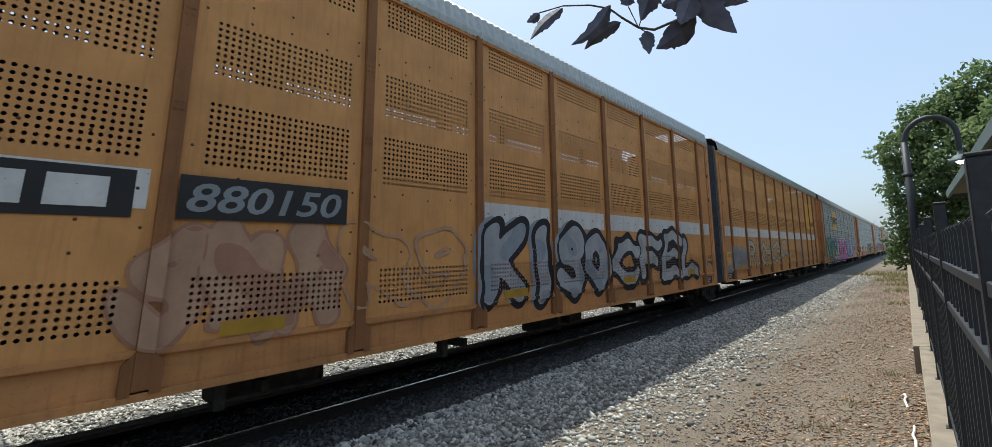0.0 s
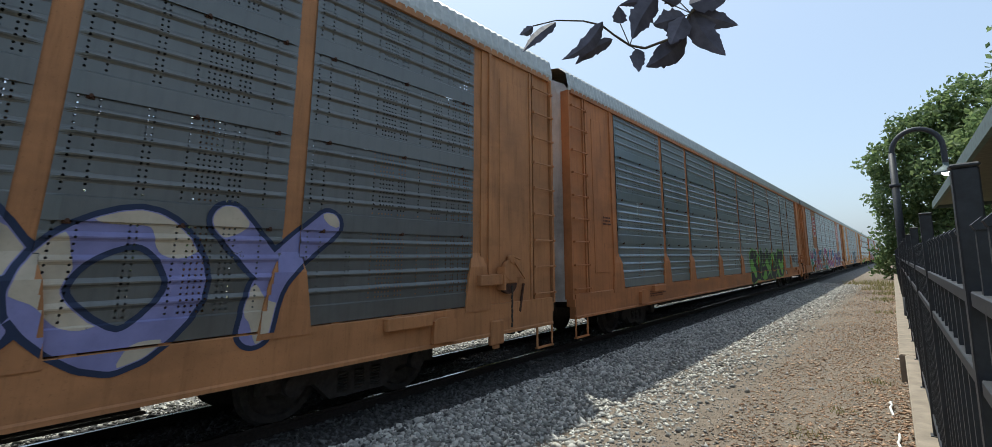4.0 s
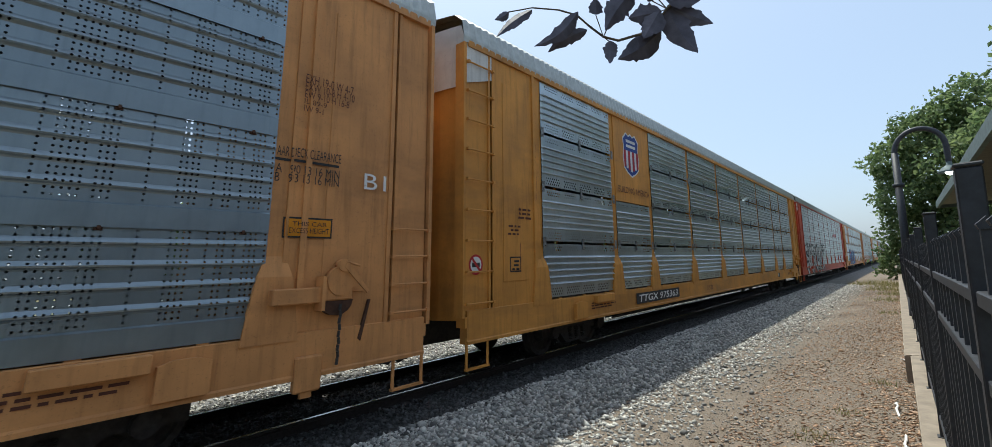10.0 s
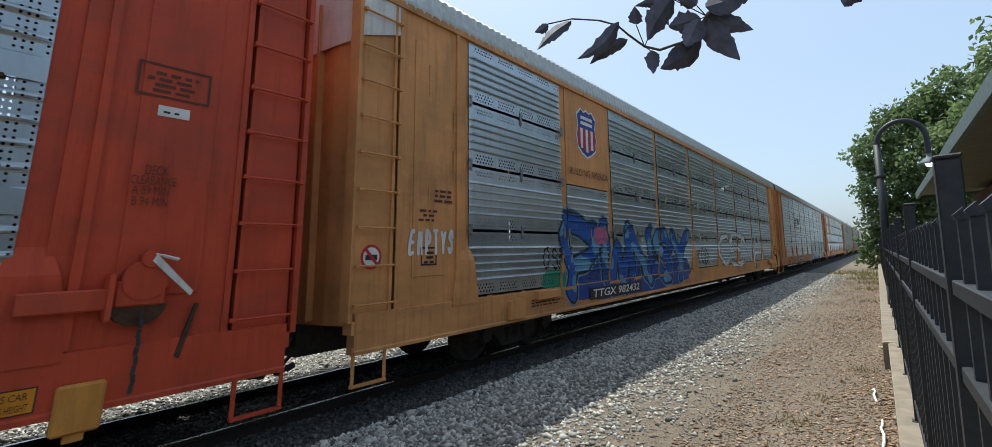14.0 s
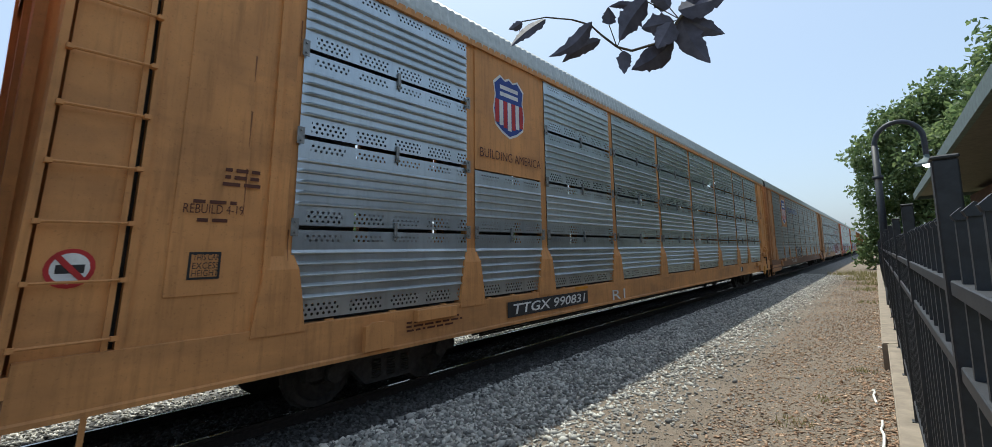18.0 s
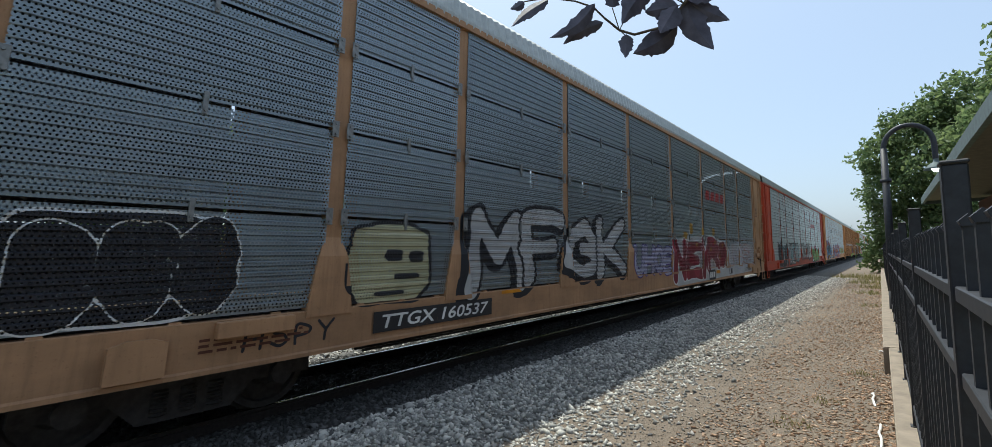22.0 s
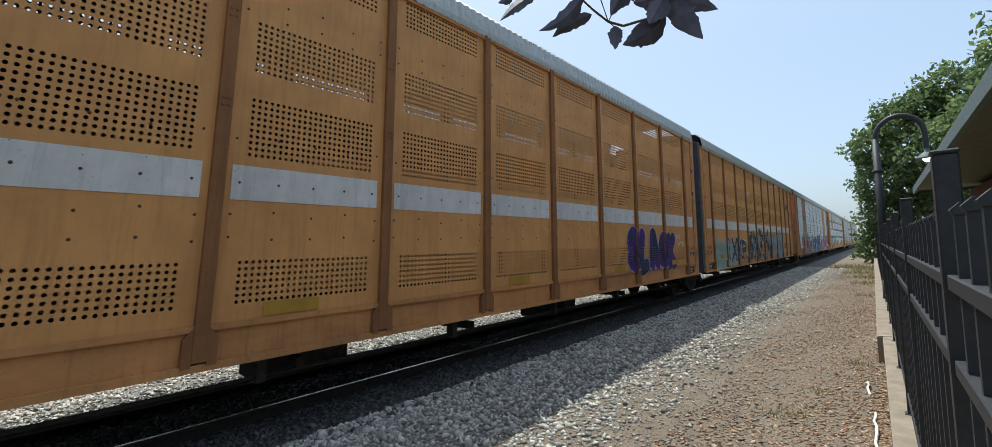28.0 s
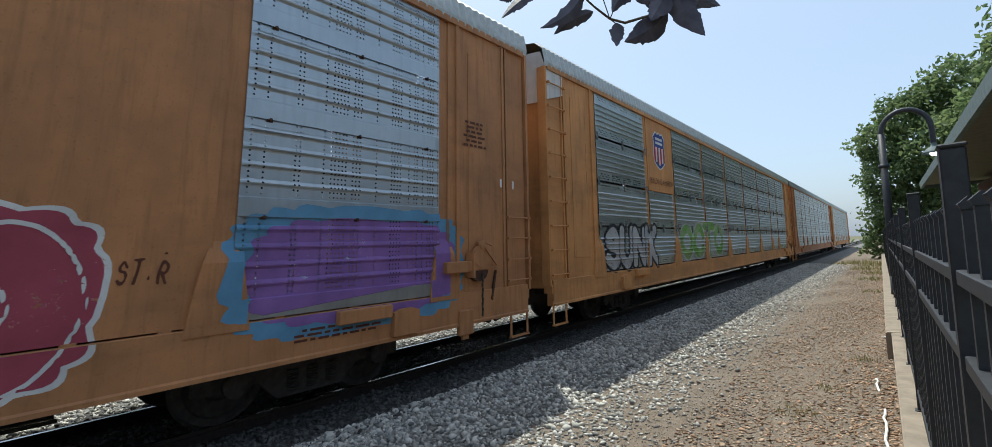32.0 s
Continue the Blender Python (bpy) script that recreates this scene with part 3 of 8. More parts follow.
def upright(bm):
    box(bm, SIDE - 0.06, SIDE + 0.035, -0.065, 0.065, 0.80, 5.45)
    for s in (-1, 1):
        prism(bm, [(s * 0.066, 1.12), (s * 0.066, 0.76), (s * 0.15, 0.76), (s * 0.15, 1.02)], "x", SIDE - 0.03, SIDE + 0.028)
    for z in (3.35, 4.3):
        for a in (-0.03, 0.03):
            for c in (-0.035, 0.035):
                rod(bm, (SIDE + 0.034, a, z + c), (SIDE + 0.046, a, z + c), 0.016, 6)


def bellows_shape(bm):
    """Ribbed rubber gangway between the two units, folds standing upright."""
    n = 28
    for s in (-1, 1):
        prev = None
        for i in range(n + 1):
            y = 0.04 + 0.80 * i / n
            x = s * (1.40 + 0.045 * math.cos(i * 2 * math.pi / 4.0))
            ring = [bm.verts.new((x, y, z)) for z in (0.72, 5.60)]
            if prev:
                bm.faces.new((prev[0], ring[0], ring[1], prev[1]) if s > 0 else (prev[1], ring[1], ring[0], prev[0]))
            prev = ring
    box(bm, -1.36, 1.36, 0.04, 0.84, 5.55, 5.62)
    box(bm, -1.36, 1.36, 0.04, 0.84, 0.72, 0.76)


def clamp_strip(bm):
    box(bm, 1.40, 1.505, -0.02, 0.025, 0.8, 5.6)
    for k in range(12):
        rod(bm, (1.50, 0.0, 1.0 + 0.4 * k), (1.515, 0.0, 1.0 + 0.4 * k), 0.018, 6)


def flat_unit(key, rear, label, joint_rear):
    """One half of a two-unit flat-sided car: ochre perforated sheets between slim posts."""
    car = tagged(new("flat_sided_rack_car"), label, "rail car", "cars of the freight train")
    h = UNIT / 2
    paint = M["ochre"]
    part("roof", shared("unit_roof", roof_shape(UNIT - 0.4), M["roof"]), None, car, "ribbed pale metal roof")
    part("underframe", shared("unit_underframe", under_shape(UNIT), M["under"]), None, car, "black underframe")

    def floors(bm):
        for z in (1.12, 3.62):
            box(bm, -1.46, 1.46, -h + 0.2, h - 0.2, z, z + 0.05)
    part("deck", shared("unit_deck", floors, M["deck"]), None, car, "dark steel decks")
    e = 1 if joint_rear else -1

    def skirt(bm):
        for s in (1, -1):
            box(bm, s * SIDE - 0.06, s * SIDE - 0.03, -h + 1.1, h - 0.05, 0.78, 1.10)
            box(bm, s * SIDE - 0.05, s * SIDE + 0.02, -h + 1.1, h - 0.05, 0.71, 0.78)
            box(bm, s * SIDE - 0.05, s * SIDE + 0.01, -h + 1.1, h - 0.05, 1.08, 1.14)
    sill = part("side_sill", shared("unit_sill", skirt, paint), None, car)
    sill.scale.y = 1 if joint_rear else -1
    top = part("top_rail", shared("unit_top_rail", lambda bm: [box(bm, s * SIDE - 0.04, s * SIDE + 0.02, -h + 1.1, h - 0.05, 5.38, 5.47) for s in (1, -1)], paint), None, car)
    top.scale.y = sill.scale.y
    for s in (1, -1):
        for q in unit_posts(joint_rear):
            p = part("post", shared("unit_post", upright, M["post_rust"]), None, car, "rust-browned post with bolted plates", (0, q - h, 0))
            p.scale.x = s
        for i, (a, b, punched) in enumerate(unit_cells(joint_rear)):
            w = b - a

            def flat(bm):
                bm.faces.new([bm.verts.new(p) for p in ((0, 0.04, -0.06), (0, w - 0.04, -0.06), (0, w - 0.04, 4.3), (0, 0.04, 4.3))])

            def band(bm):
                lo, hi = (0.14, w - 0.14) if punched else (0.1, w - 0.1)
                box(bm, 0.0, 0.005, lo, hi, 1.20, 1.56)
            tag = "%.2f" % w
            o = part("side_sheet", shared("unit_sheet" + tag, flat, (M["mesh_sheet"] if s > 0 else M["mesh_far"]) if punched else paint), None, car, "", (s * (SIDE - 0.02), a - h, 1.16))
            o.scale.x = s
            if s > 0:
                tagged(part("rivets", shared("rivets" + tag, rivets(w), M["rivet"]), None, o, "", (0.001, 0, 0)), "dark rusty rivet heads", "", "", "stuff")
            end = w > 1.2 and w < 1.4
            if end or (key == "A0" and i in (4, 5)):
                continue
            o = part("white_band", shared("unit_band" + tag, band, M["white"]), None, car, "", (s * (SIDE - 0.018), a - h, 1.16))
            o.scale.x = s
            if s > 0:
                tagged(part("rivets", shared("band_rivets" + tag, band_rivets(w), M["rivet"]), None, o, "", (0.0052, 0, 0)), "dark rusty rivet heads", "", "", "stuff")
        def corner(bm):
            box(bm, SIDE - 0.10, SIDE + 0.0, 0.03, 0.34, 0.75, 5.42)
            box(bm, SIDE - 0.02, SIDE + 0.022, 0.22, 0.27, 0.78, 5.42)
            box(bm, SIDE - 0.10, SIDE - 0.024, 0.30, 0.46, 0.78, 5.42)
            box(bm, SIDE - 0.02, SIDE + 0.008, 0.27, 0.36, 0.78, 5.42)
        o = part("corner_post", shared("unit_corner", corner, paint), None, car, "", (0, e * h, 0))
        o.scale = (s, -e, 1)
        for z in (3.55, 4.35):
            o = part("jack_slot", shared("jack_slot", lambda bm: box(bm, 0, 0.012, -0.07, 0.07, -0.06, 0.06), M["rust_dark"]), None, car, "rusty slot", (s * (SIDE + 0.001) - (0.012 if s < 0 else 0), e * (h - 0.30), z))
        def free_end(bm):
            box(bm, SIDE - 0.16, SIDE - 0.11, 1.02, 1.14, 0.9, 5.42)
            box(bm, SIDE - 0.16, SIDE + 0.005, 1.08, 1.17, 0.8, 5.42)
            box(bm, SIDE - 0.22, SIDE - 0.16, 0.0, 1.1, 0.9, 5.42)
            box(bm, SIDE - 0.20, SIDE - 0.02, 0.0, 0.07, 0.8, 5.42)
            box(bm, SIDE - 0.20, SIDE - 0.02, 0.62, 0.69, 0.8, 5.42)
        o = part("end_bay", shared("unit_end_bay", free_end, paint), None, car, "", (0, -e * h, 0))
        o.scale = (s, e, 1)
    if key == "A3":
        part("door_edge", box(B(), SIDE - 0.20, SIDE - 0.06, 0.0, 0.14, 0.9, 5.4), M["white"], car, "white painted door edge", (0, h + 0.02, 0))
    lad = tagged(new("ladder"), "end ladder with round steel rungs")
    lad.parent, lad.location = car, (SIDE - 0.04, -e * (h - 0.03), 0)
    lad.scale.y = e
    for k in range(11):
        part("rung", shared("rung", rung, paint), None, lad, "", (0.03, 0.0, 1.0 + 0.42 * k))
    part("stirrup", shared("stirrup", stirrup, M["under"]), None, lad, "bent steel stirrup step", (0.0, 0.05, 0))
    if joint_rear:
        part("bellows", shared("bellows", bellows_shape, M["rubber"]), None, car, "black ribbed rubber bellows", (0, h, 0))
        for y in (0.02, 0.86):
            part("clamp_strip", shared("clamp_strip", clamp_strip, M["zinc"]), None, car, "grey bolted clamp strip", (0, h + y, 0))
        running_gear(car, h + 0.44)
    o = part("end_door", shared("end_door", end_door, paint), None, car, "folding end doors", (0, -e * (h - 0.1), 0))
    o.scale.y = e
    o = part("coupler", shared("coupler", coupler, M["under"]), None, car, "greasy knuckle coupler", (0, -e * h, 0))
    o.scale.y = e
    running_gear(car, -e * (h - 4.3))
    CARS[key] = (car, rear - h, UNIT)
    MOVING.append((car, rear - h))
    return car


flat_unit("A0", 16.2, "ochre flat-sided auto carrier unit with perforated sheets, dusty", True)
flat_unit("A1", 40.73, "ochre flat-sided auto carrier unit with spray-painted sides", False)
PLAN = [
    ("B", 71.75, "tan", "rows", "steel_dark", "tan-framed auto carrier with dull grey sheets and spray paint"),
    ("C", 102.59, "brown", "rows", "steel_mid", "brown-framed auto carrier with grey ribbed sheets"),
    ("D", 133.43, "brown", "rows", "steel_mid", "brown-framed auto carrier with a red octagon emblem"),
    ("E", 164.27, "ochre", "rows", "steel_mid", "ochre-framed auto carrier with weathered grey sheets"),
    ("F", 195.11, "yellow", "band", "steel_band", "bright yellow auto carrier with shiny galvanised sheets"),
    ("G", 225.95, "red", "rows", "steel", "orange-red auto carrier with grey ribbed sheets"),
    ("H", 256.79, "ochre", "band", "steel_band", "ochre auto carrier with shiny galvanised sheets"),
    ("I", 287.63, "brown", "rows", "steel", "brown-framed auto carrier with pale ribbed sheets"),
    ("J", 318.47, "ochre", "band", "steel_band", "orange-ochre auto carrier with shiny galvanised sheets"),
    ("K", 349.31, "tan", "rows", "steel_dark", "tan-framed auto carrier with dull dark sheets"),
    ("L", 380.15, "sand", "full", "steel_full", "tan-framed auto carrier with finely perforated sheets"),
    ("M", 410.99, "red", "rows", "steel", "orange-red auto carrier with spray-painted grey sheets"),
    ("N", 441.83, "ochre", "rows", "steel", "ochre-framed auto carrier with mural-like spray paint"),
    ("O", 521.83, "tan", "rows", "steel", "tan-framed auto carrier with pale spray-painted sheets"),
    ("P", 552.67, "ochre", "band", "steel_band", "ochre auto carrier with shiny galvanised sheets"),
    ("Q", 583.50, "brown", "rows", "steel", "brown-framed auto carrier with grey ribbed sheets"),
    ("R", 614.30, "ochre", "rows", "steel", "ochre-framed auto carrier with grey ribbed sheets"),
]
SOLID = {"D": {7: 4, 1: 4}, "E": {7: 4, 1: 4}, "F": {7: 2}, "H": {7: 2}, "J": {7: 2}, "K": {7: 2}, "O": {7: 4, 1: 4}, "P": {7: 2}, "N": {}}
for key, rear, frame_mat, kind, sm, label in PLAN:
    rack_car(key, rear, frame_mat, kind, M[sm], label, SOLID.get(key, {}))
flat_unit("A2", 466.3, "ochre flat-sided auto carrier unit with a violet spray-painted tag", True)
flat_unit("A3", 490.83, "ochre flat-sided auto carrier unit with grey spray-painted tags", False)


# ---- paint on the cars: spray lettering, boards, emblems ----
INK = {
    "ink": (0.022, 0.022, 0.026), "pale": (0.62, 0.62, 0.60), "silver": (0.36, 0.37, 0.38), "bone": (0.48, 0.42, 0.32), "ghost": (0.44, 0.27, 0.17),
    "green": (0.03, 0.22, 0.14), "magenta": (0.26, 0.02, 0.16), "lilac": (0.22, 0.22, 0.42), "lime": (0.18, 0.38, 0.07), "limepale": (0.26, 0.40, 0.15),
    "violet": (0.055, 0.025, 0.16), "navy": (0.022, 0.034, 0.075), "sky": (0.15, 0.29, 0.36), "blue": (0.02, 0.08, 0.32), "mint": (0.26, 0.42, 0.34),
    "chalk": (0.42, 0.42, 0.41), "maroon": (0.16, 0.012, 0.022), "aqua": (0.07, 0.34, 0.36), "slate": (0.27, 0.30, 0.33), "coral": (0.42, 0.17, 0.14),
    "rose": (0.36, 0.16, 0.19), "red2": (0.34, 0.05, 0.05),
}
INK.update({
    "gold": (0.42, 0.24, 0.03), "red": (0.40, 0.03, 0.03), "teal": (0.05, 0.22, 0.22), "bright": (0.60, 0.61, 0.62), "white": (0.66, 0.65, 0.62),
    "board": (0.03, 0.028, 0.028), "brown": (0.10, 0.035, 0.02), "amber": (0.62, 0.24, 0.01), "sage": (0.20, 0.31, 0.20), "cyan": (0.12, 0.27, 0.42),
    "royal": (0.03, 0.06, 0.24), "bluegrey": (0.25, 0.27, 0.28), "pinkfade": (0.40, 0.12, 0.22), "ash": (0.36, 0.19, 0.12), "faded": (0.42, 0.14, 0.11),
    "skyfade": (0.22, 0.34, 0.42), "mintpale": (0.30, 0.42, 0.36), "pinkpale": (0.42, 0.30, 0.34), "aquapale": (0.20, 0.36, 0.38), "yellow": (0.66, 0.36, 0.05),
    "tan": (0.44, 0.24, 0.085), "purple": (0.22, 0.115, 0.33), "lavender": (0.36, 0.35, 0.45),
    "bluesea": (0.02, 0.17, 0.32), "coralred": (0.48, 0.10, 0.07), "deepblue": (0.015, 0.06, 0.12), "plum": (0.17, 0.02, 0.13), "wine": (0.23, 0.02, 0.035),
    "paleyellow": (0.42, 0.40, 0.25), "faintgrey": (0.20, 0.20, 0.20), "blueink": (0.02, 0.14, 0.38), "pinkmag": (0.34, 0.055, 0.25), "iris": (0.10, 0.09, 0.27), "aquasky": (0.06, 0.32, 0.45), "rosered": (0.32, 0.06, 0.09), "rusty": (0.21, 0.09, 0.035),
})
INKS = {}


def ink(colour, kind):
    """Sprayed paint; on a punched sheet the holes stay open."""
    if (colour, kind) not in INKS:
        n = Nodes("paint_" + colour)
        base = INK[colour]
        f, fine = n.noise(2.2, 4, 0.6), n.noise(30, 3)
        c = n.ramp(f, [(0.25, mul(base, 0.75)), (0.75, mul(base, 1.2))])
        c = n.mix(n.math("MULTIPLY", n.ramp(fine, [(0.55, (0, 0, 0)), (0.75, (1, 1, 1))]), 0.2), c, mul(base, 0.6))
        n.surface(c, 0.62, 0, 0.3)
        worn = n.math("GREATER_THAN", n.math("ADD", n.math("MULTIPLY", n.noise(11.0, 6, 0.75), 0.6), n.math("MULTIPLY", n.noise(1.1, 3), 0.4)), 0.635)
        holes(n, n.math("MAXIMUM", worn, hole_mask(n, kind)) if kind else worn)
        INKS[colour, kind] = n.m
    return INKS[colour, kind]


GLYPHS = {}


def glyph(ch, fat):
    """Flat outline of a letter from the built-in font: points and faces."""
    if (ch, fat) not in GLYPHS:
        cu = bpy.data.curves.new("letter", "FONT")
        cu.body, cu.offset, cu.resolution_u = ch, fat, 3
        ob = bpy.data.objects.new("letter", cu)
        me = bpy.data.meshes.new_from_object(ob)
        GLYPHS[ch, fat] = ([(v.co.x, v.co.y) for v in me.vertices], [tuple(p.vertices) for p in me.polygons])
        bpy.data.objects.remove(ob)
        bpy.data.curves.remove(cu)
        bpy.data.meshes.remove(me)
    return GLYPHS[ch, fat]


KIND = {k: kd for k, _, _, kd, _, _ in PLAN}


def layout(key):
    """Kind of sheet, bays (start, end from the front), half post width and the car's length."""
    if key in KIND:
        return KIND[key], [(a + GAP, b - GAP) for a, b in zip(POSTS, POSTS[1:])], 0.10, LEN
    return "grid", unit_cells(key in ("A0", "A2")), 0.066, UNIT


def depth(prof, z):
    for (z0, x0), (z1, x1) in zip(prof, prof[1:]):
        if z0 <= z <= z1:
            return x0 + (x1 - x0) * (z - z0) / max(1e-6, z1 - z0)
    return prof[-1][1]


def on_post(y, z):
    """True where a post, with its widened foot, covers the side."""
    lo, hi = -0.10, 0.10
    if z < 1.98:
        k = (1.98 - max(z, 1.08)) / 0.9
        lo, hi = -0.115 - 0.175 * k, 0.115 + 0.175 * k
    return any(lo < y - q < hi for q in POSTS)


def surface_at(key, y, z):
    """What lies at y metres from a car's front at height z: (cell, origin, depth function), or None where there is nothing to paint."""
    kind, bays, hw, length = layout(key)
    none = (0, 0, 0)
    if z < 0.66 or z > 5.38 or y < 0.03 or y > length - 0.03:
        return None
    if kind == "grid":
        near = any(abs(y - q) < hw for q in unit_posts(key in ("A0", "A2")))
        inside = [c for c in bays if c[0] < y < c[1]]
        if not inside and not near:
            return None
        if z < 0.785:
            return None, none, lambda h: SIDE + 0.02
        if near:
            return None, none, lambda h: SIDE + 0.035
        if z < 1.08:
            return None, none, lambda h: SIDE - 0.03
        if z < 1.14:
            return None, none, lambda h: SIDE + 0.01
        if inside[0][2]:
            return (bays.index(inside[0]), 0), (SIDE - 0.02, inside[0][0], 1.16), lambda h: SIDE - 0.014
        return None, none, lambda h: SIDE - 0.014
    if z < SILL:
        return None, none, (lambda h: SIDE + 0.03) if z > 0.72 else (lambda h: SIDE + 0.045)
    if y < POSTS[0] - 0.10 or y > POSTS[-1] + 0.10:
        d = min(y, length - y)
        if d < 0.07 or 0.59 < d < 0.81 or z < ZP:
            return None
        return None, none, (lambda h: SIDE - 0.02) if d < 0.6 else (lambda h: SIDE + 0.012)
    if on_post(y, z):
        return None, none, lambda h: SIDE + (POST + 0.002 if h > 1.98 else 0.044 if h < 1.76 else 0.044 + (POST - 0.042) * (h - 1.76) / 0.22)
    if z < ZP:
        return None
    i = max(j for j in range(9) if POSTS[j] < y + 0.11)
    row = min(3, int((z - ZP) / ZH))
    solid = SOLID.get(key, {}).get(8 - i, 0)
    if solid and row >= 4 - solid:
        return None, none, lambda h: SIDE
    org = (SIDE + SHEET, POSTS[i] + GAP, ZP + row * ZH)
    return (i, row), org, lambda h: SIDE + SHEET + depth(PROFILE[kind], h - org[2])


def cuts_of(key):
    """Where the painted side changes its plane: along the car, and in height."""
    kind = layout(key)[0]
    if kind == "grid":
        return [q + d for q in unit_posts(key in ("A0", "A2")) for d in (-0.066, 0.066)], [0.785, 1.08, 1.14]
    cy = [q + d for q in POSTS for d in (-0.26, -0.19, -0.10, 0.10, 0.19, 0.26)] + [0.6, 0.81, LEN - 0.6, LEN - 0.81]
    return cy, [0.72, SILL, ZP, 1.76, 1.98] + [ZP + row * ZH + z for row in range(4) for z, x in PROFILE[kind]]


def settle(key, cells, name, label):
    """Makes the parts that lay() and mural() have gathered, one for each sheet that carries paint."""
    kind, bays, hw, length = layout(key)
    for cell, (pts, faces, cols, org) in cells.items():
        me = bpy.data.meshes.new(name)
        me.from_pydata(pts, [], faces)
        names = sorted(set(cols))
        for c in names:
            me.materials.append(ink(c, kind if cell is not None else ""))
        me.polygons.foreach_set("material_index", [names.index(c) for c in cols])
        ob = part(name, me, None, CARS[key][0], label)
        ob.location = (org[0], org[1] - length / 2, org[2])


def keep(cells, where, corners, colour, lift):
    cell, org, out = where
    store = cells.setdefault(cell, ([], [], [], org))
    base = len(store[0])
    store[0].extend((out(z) + lift - org[0], y - org[1], z - org[2]) for y, z in corners)
    store[1].append(tuple(range(base, base + len(corners))))
    store[2].append(colour)


def lay(key, soups, name, label):
    """Lays flat shapes on a car's near side. soups: (points, faces, colour, lift); points are (metres from the front, height)."""
    cells = {}
    all_y, all_z = cuts_of(key)
    for pts, faces, colour, lift in soups:
        bm = B()
        vs = [bm.verts.new((0, y, z)) for y, z in pts]
        for f in faces:
            try:
                bm.faces.new([vs[i] for i in f])
            except ValueError:
                pass
        ys, zs = [p[0] for p in pts], [p[1] for p in pts]
        for cuts, lo, hi, axis in ((all_y, min(ys), max(ys), (0, 1, 0)), (all_z, min(zs), max(zs), (0, 0, 1))):
            for c in sorted(set(cuts)):
                if lo < c < hi:
                    bmesh.ops.bisect_plane(bm, geom=bm.verts[:] + bm.edges[:] + bm.faces[:], plane_co=Vector(axis) * c, plane_no=axis)
        for f in bm.faces:
            m = f.calc_center_median()
            where = surface_at(key, m.y, m.z)
            if where:
                keep(cells, where, [(v.co.y, v.co.z) for v in f.verts], colour, lift)
        bm.free()
    settle(key, cells, name, label)


# strokes of spray-can letters: points in tenths of the letter's box, "a" for ten
STROKES = {
    "A": "00 3a 6a a0|23 83", "B": "00 0a 69 88 65 05|65 94 81 50 00", "C": "97 6a 28 03 50 92", "D": "00 0a 59 a6 82 40 00", "E": "9a 1a 00 90|05 75",
    "F": "10 0a 9a|05 75", "G": "97 6a 28 03 50 92 95 55", "H": "0a 00|9a 90|05 95", "I": "5a 50", "J": "4a 9a 92 50 12", "K": "0a 00|9a 25 90", "L": "1a 00 90",
    "M": "00 1a 54 9a a0", "N": "00 0a 90 9a", "O": "5a 18 04 50 94 88 5a", "P": "00 0a 79 97 75 04", "Q": "5a 18 04 50 94 88 5a|63 a0", "R": "00 0a 79 97 75 05|45 90",
    "S": "97 6a 18 26 75 92 50 02", "T": "0a aa|5a 40", "U": "0a 03 50 93 9a", "V": "0a 50 aa", "W": "0a 20 56 80 aa", "X": "0a a0|aa 00", "Y": "0a 55|aa 55 40",
    "Z": "0a 9a 00 a0", "2": "07 2a 79 96 53 12 00 90", "5": "9a 1a 16 66 94 71 01", "8": "5a 17 55 93 50 12 55 88 5a", "1": "28 5a 50", "4": "70 7a 03 a3", "0": "5a 18 04 50 94 88 5a",
    "a": "17 4a 89 90|95 36 02 30 93", "k": "0a 00|87 24 90", "n": "07 00|06 58 86 80", "e": "04 94 87 59 06 02 40 91", "i": "56 50|59 5a", "c": "97 6a 28 03 50 92",
}


def smooth(p):
    """A rounded chain through the points."""
    ext = [p[-2] if p[0] == p[-1] else p[0]] + p + [p[1] if p[0] == p[-1] else p[-1]]
    out = []
    for a, b, c, d in zip(ext, ext[1:], ext[2:], ext[3:]):
        for k in range(4):
            u = k / 4
            out.append(tuple(0.5 * (2 * b[i] + (c[i] - a[i]) * u + (2 * a[i] - 5 * b[i] + 4 * c[i] - d[i]) * u * u + (3 * b[i] - a[i] - 3 * c[i] + d[i]) * u ** 3) for i in (0, 1)))
    return out + [p[-1]]


def lines_of(ch, curved):
    """The strokes of a letter as chains of points in the unit box."""
    chains = []
    for chain in STROKES[ch].split("|"):
        p = [(int(q[0], 16) / 10, int(q[1], 16) / 10) for q in chain.split()]
        chains.append(smooth(p) if curved and len(p) > 2 else p)
    return chains


def reach(yy, zz, chains):
    """Distance of each point of the grid from the nearest stroke."""
    best = np.full(yy.shape, 9.0)
    for chain in chains:
        for (a, b), (c, d) in zip(chain, chain[1:]):
            dy, dz = c - a, d - b
            t = np.clip(((yy - a) * dy + (zz - b) * dz) / max(1e-9, dy * dy + dz * dz), 0, 1)
            best = np.minimum(best, np.hypot(yy - a - t * dy, zz - b - t * dz))
    return best


def grid_for(key, a, b, z0, z1, step):
    cy, cz = cuts_of(key)

    def ticks(lo, hi, cuts):
        n = max(2, int((hi - lo) / step))
        even = [lo + (hi - lo) * i / n for i in range(n + 1)]
        cuts = [c for c in cuts if lo < c < hi]
        return np.array(sorted([e for e in even if all(abs(e - c) > 0.3 * step for c in cuts)] + cuts))
    return ticks(a, b, cy), ticks(z0, z1, cz)


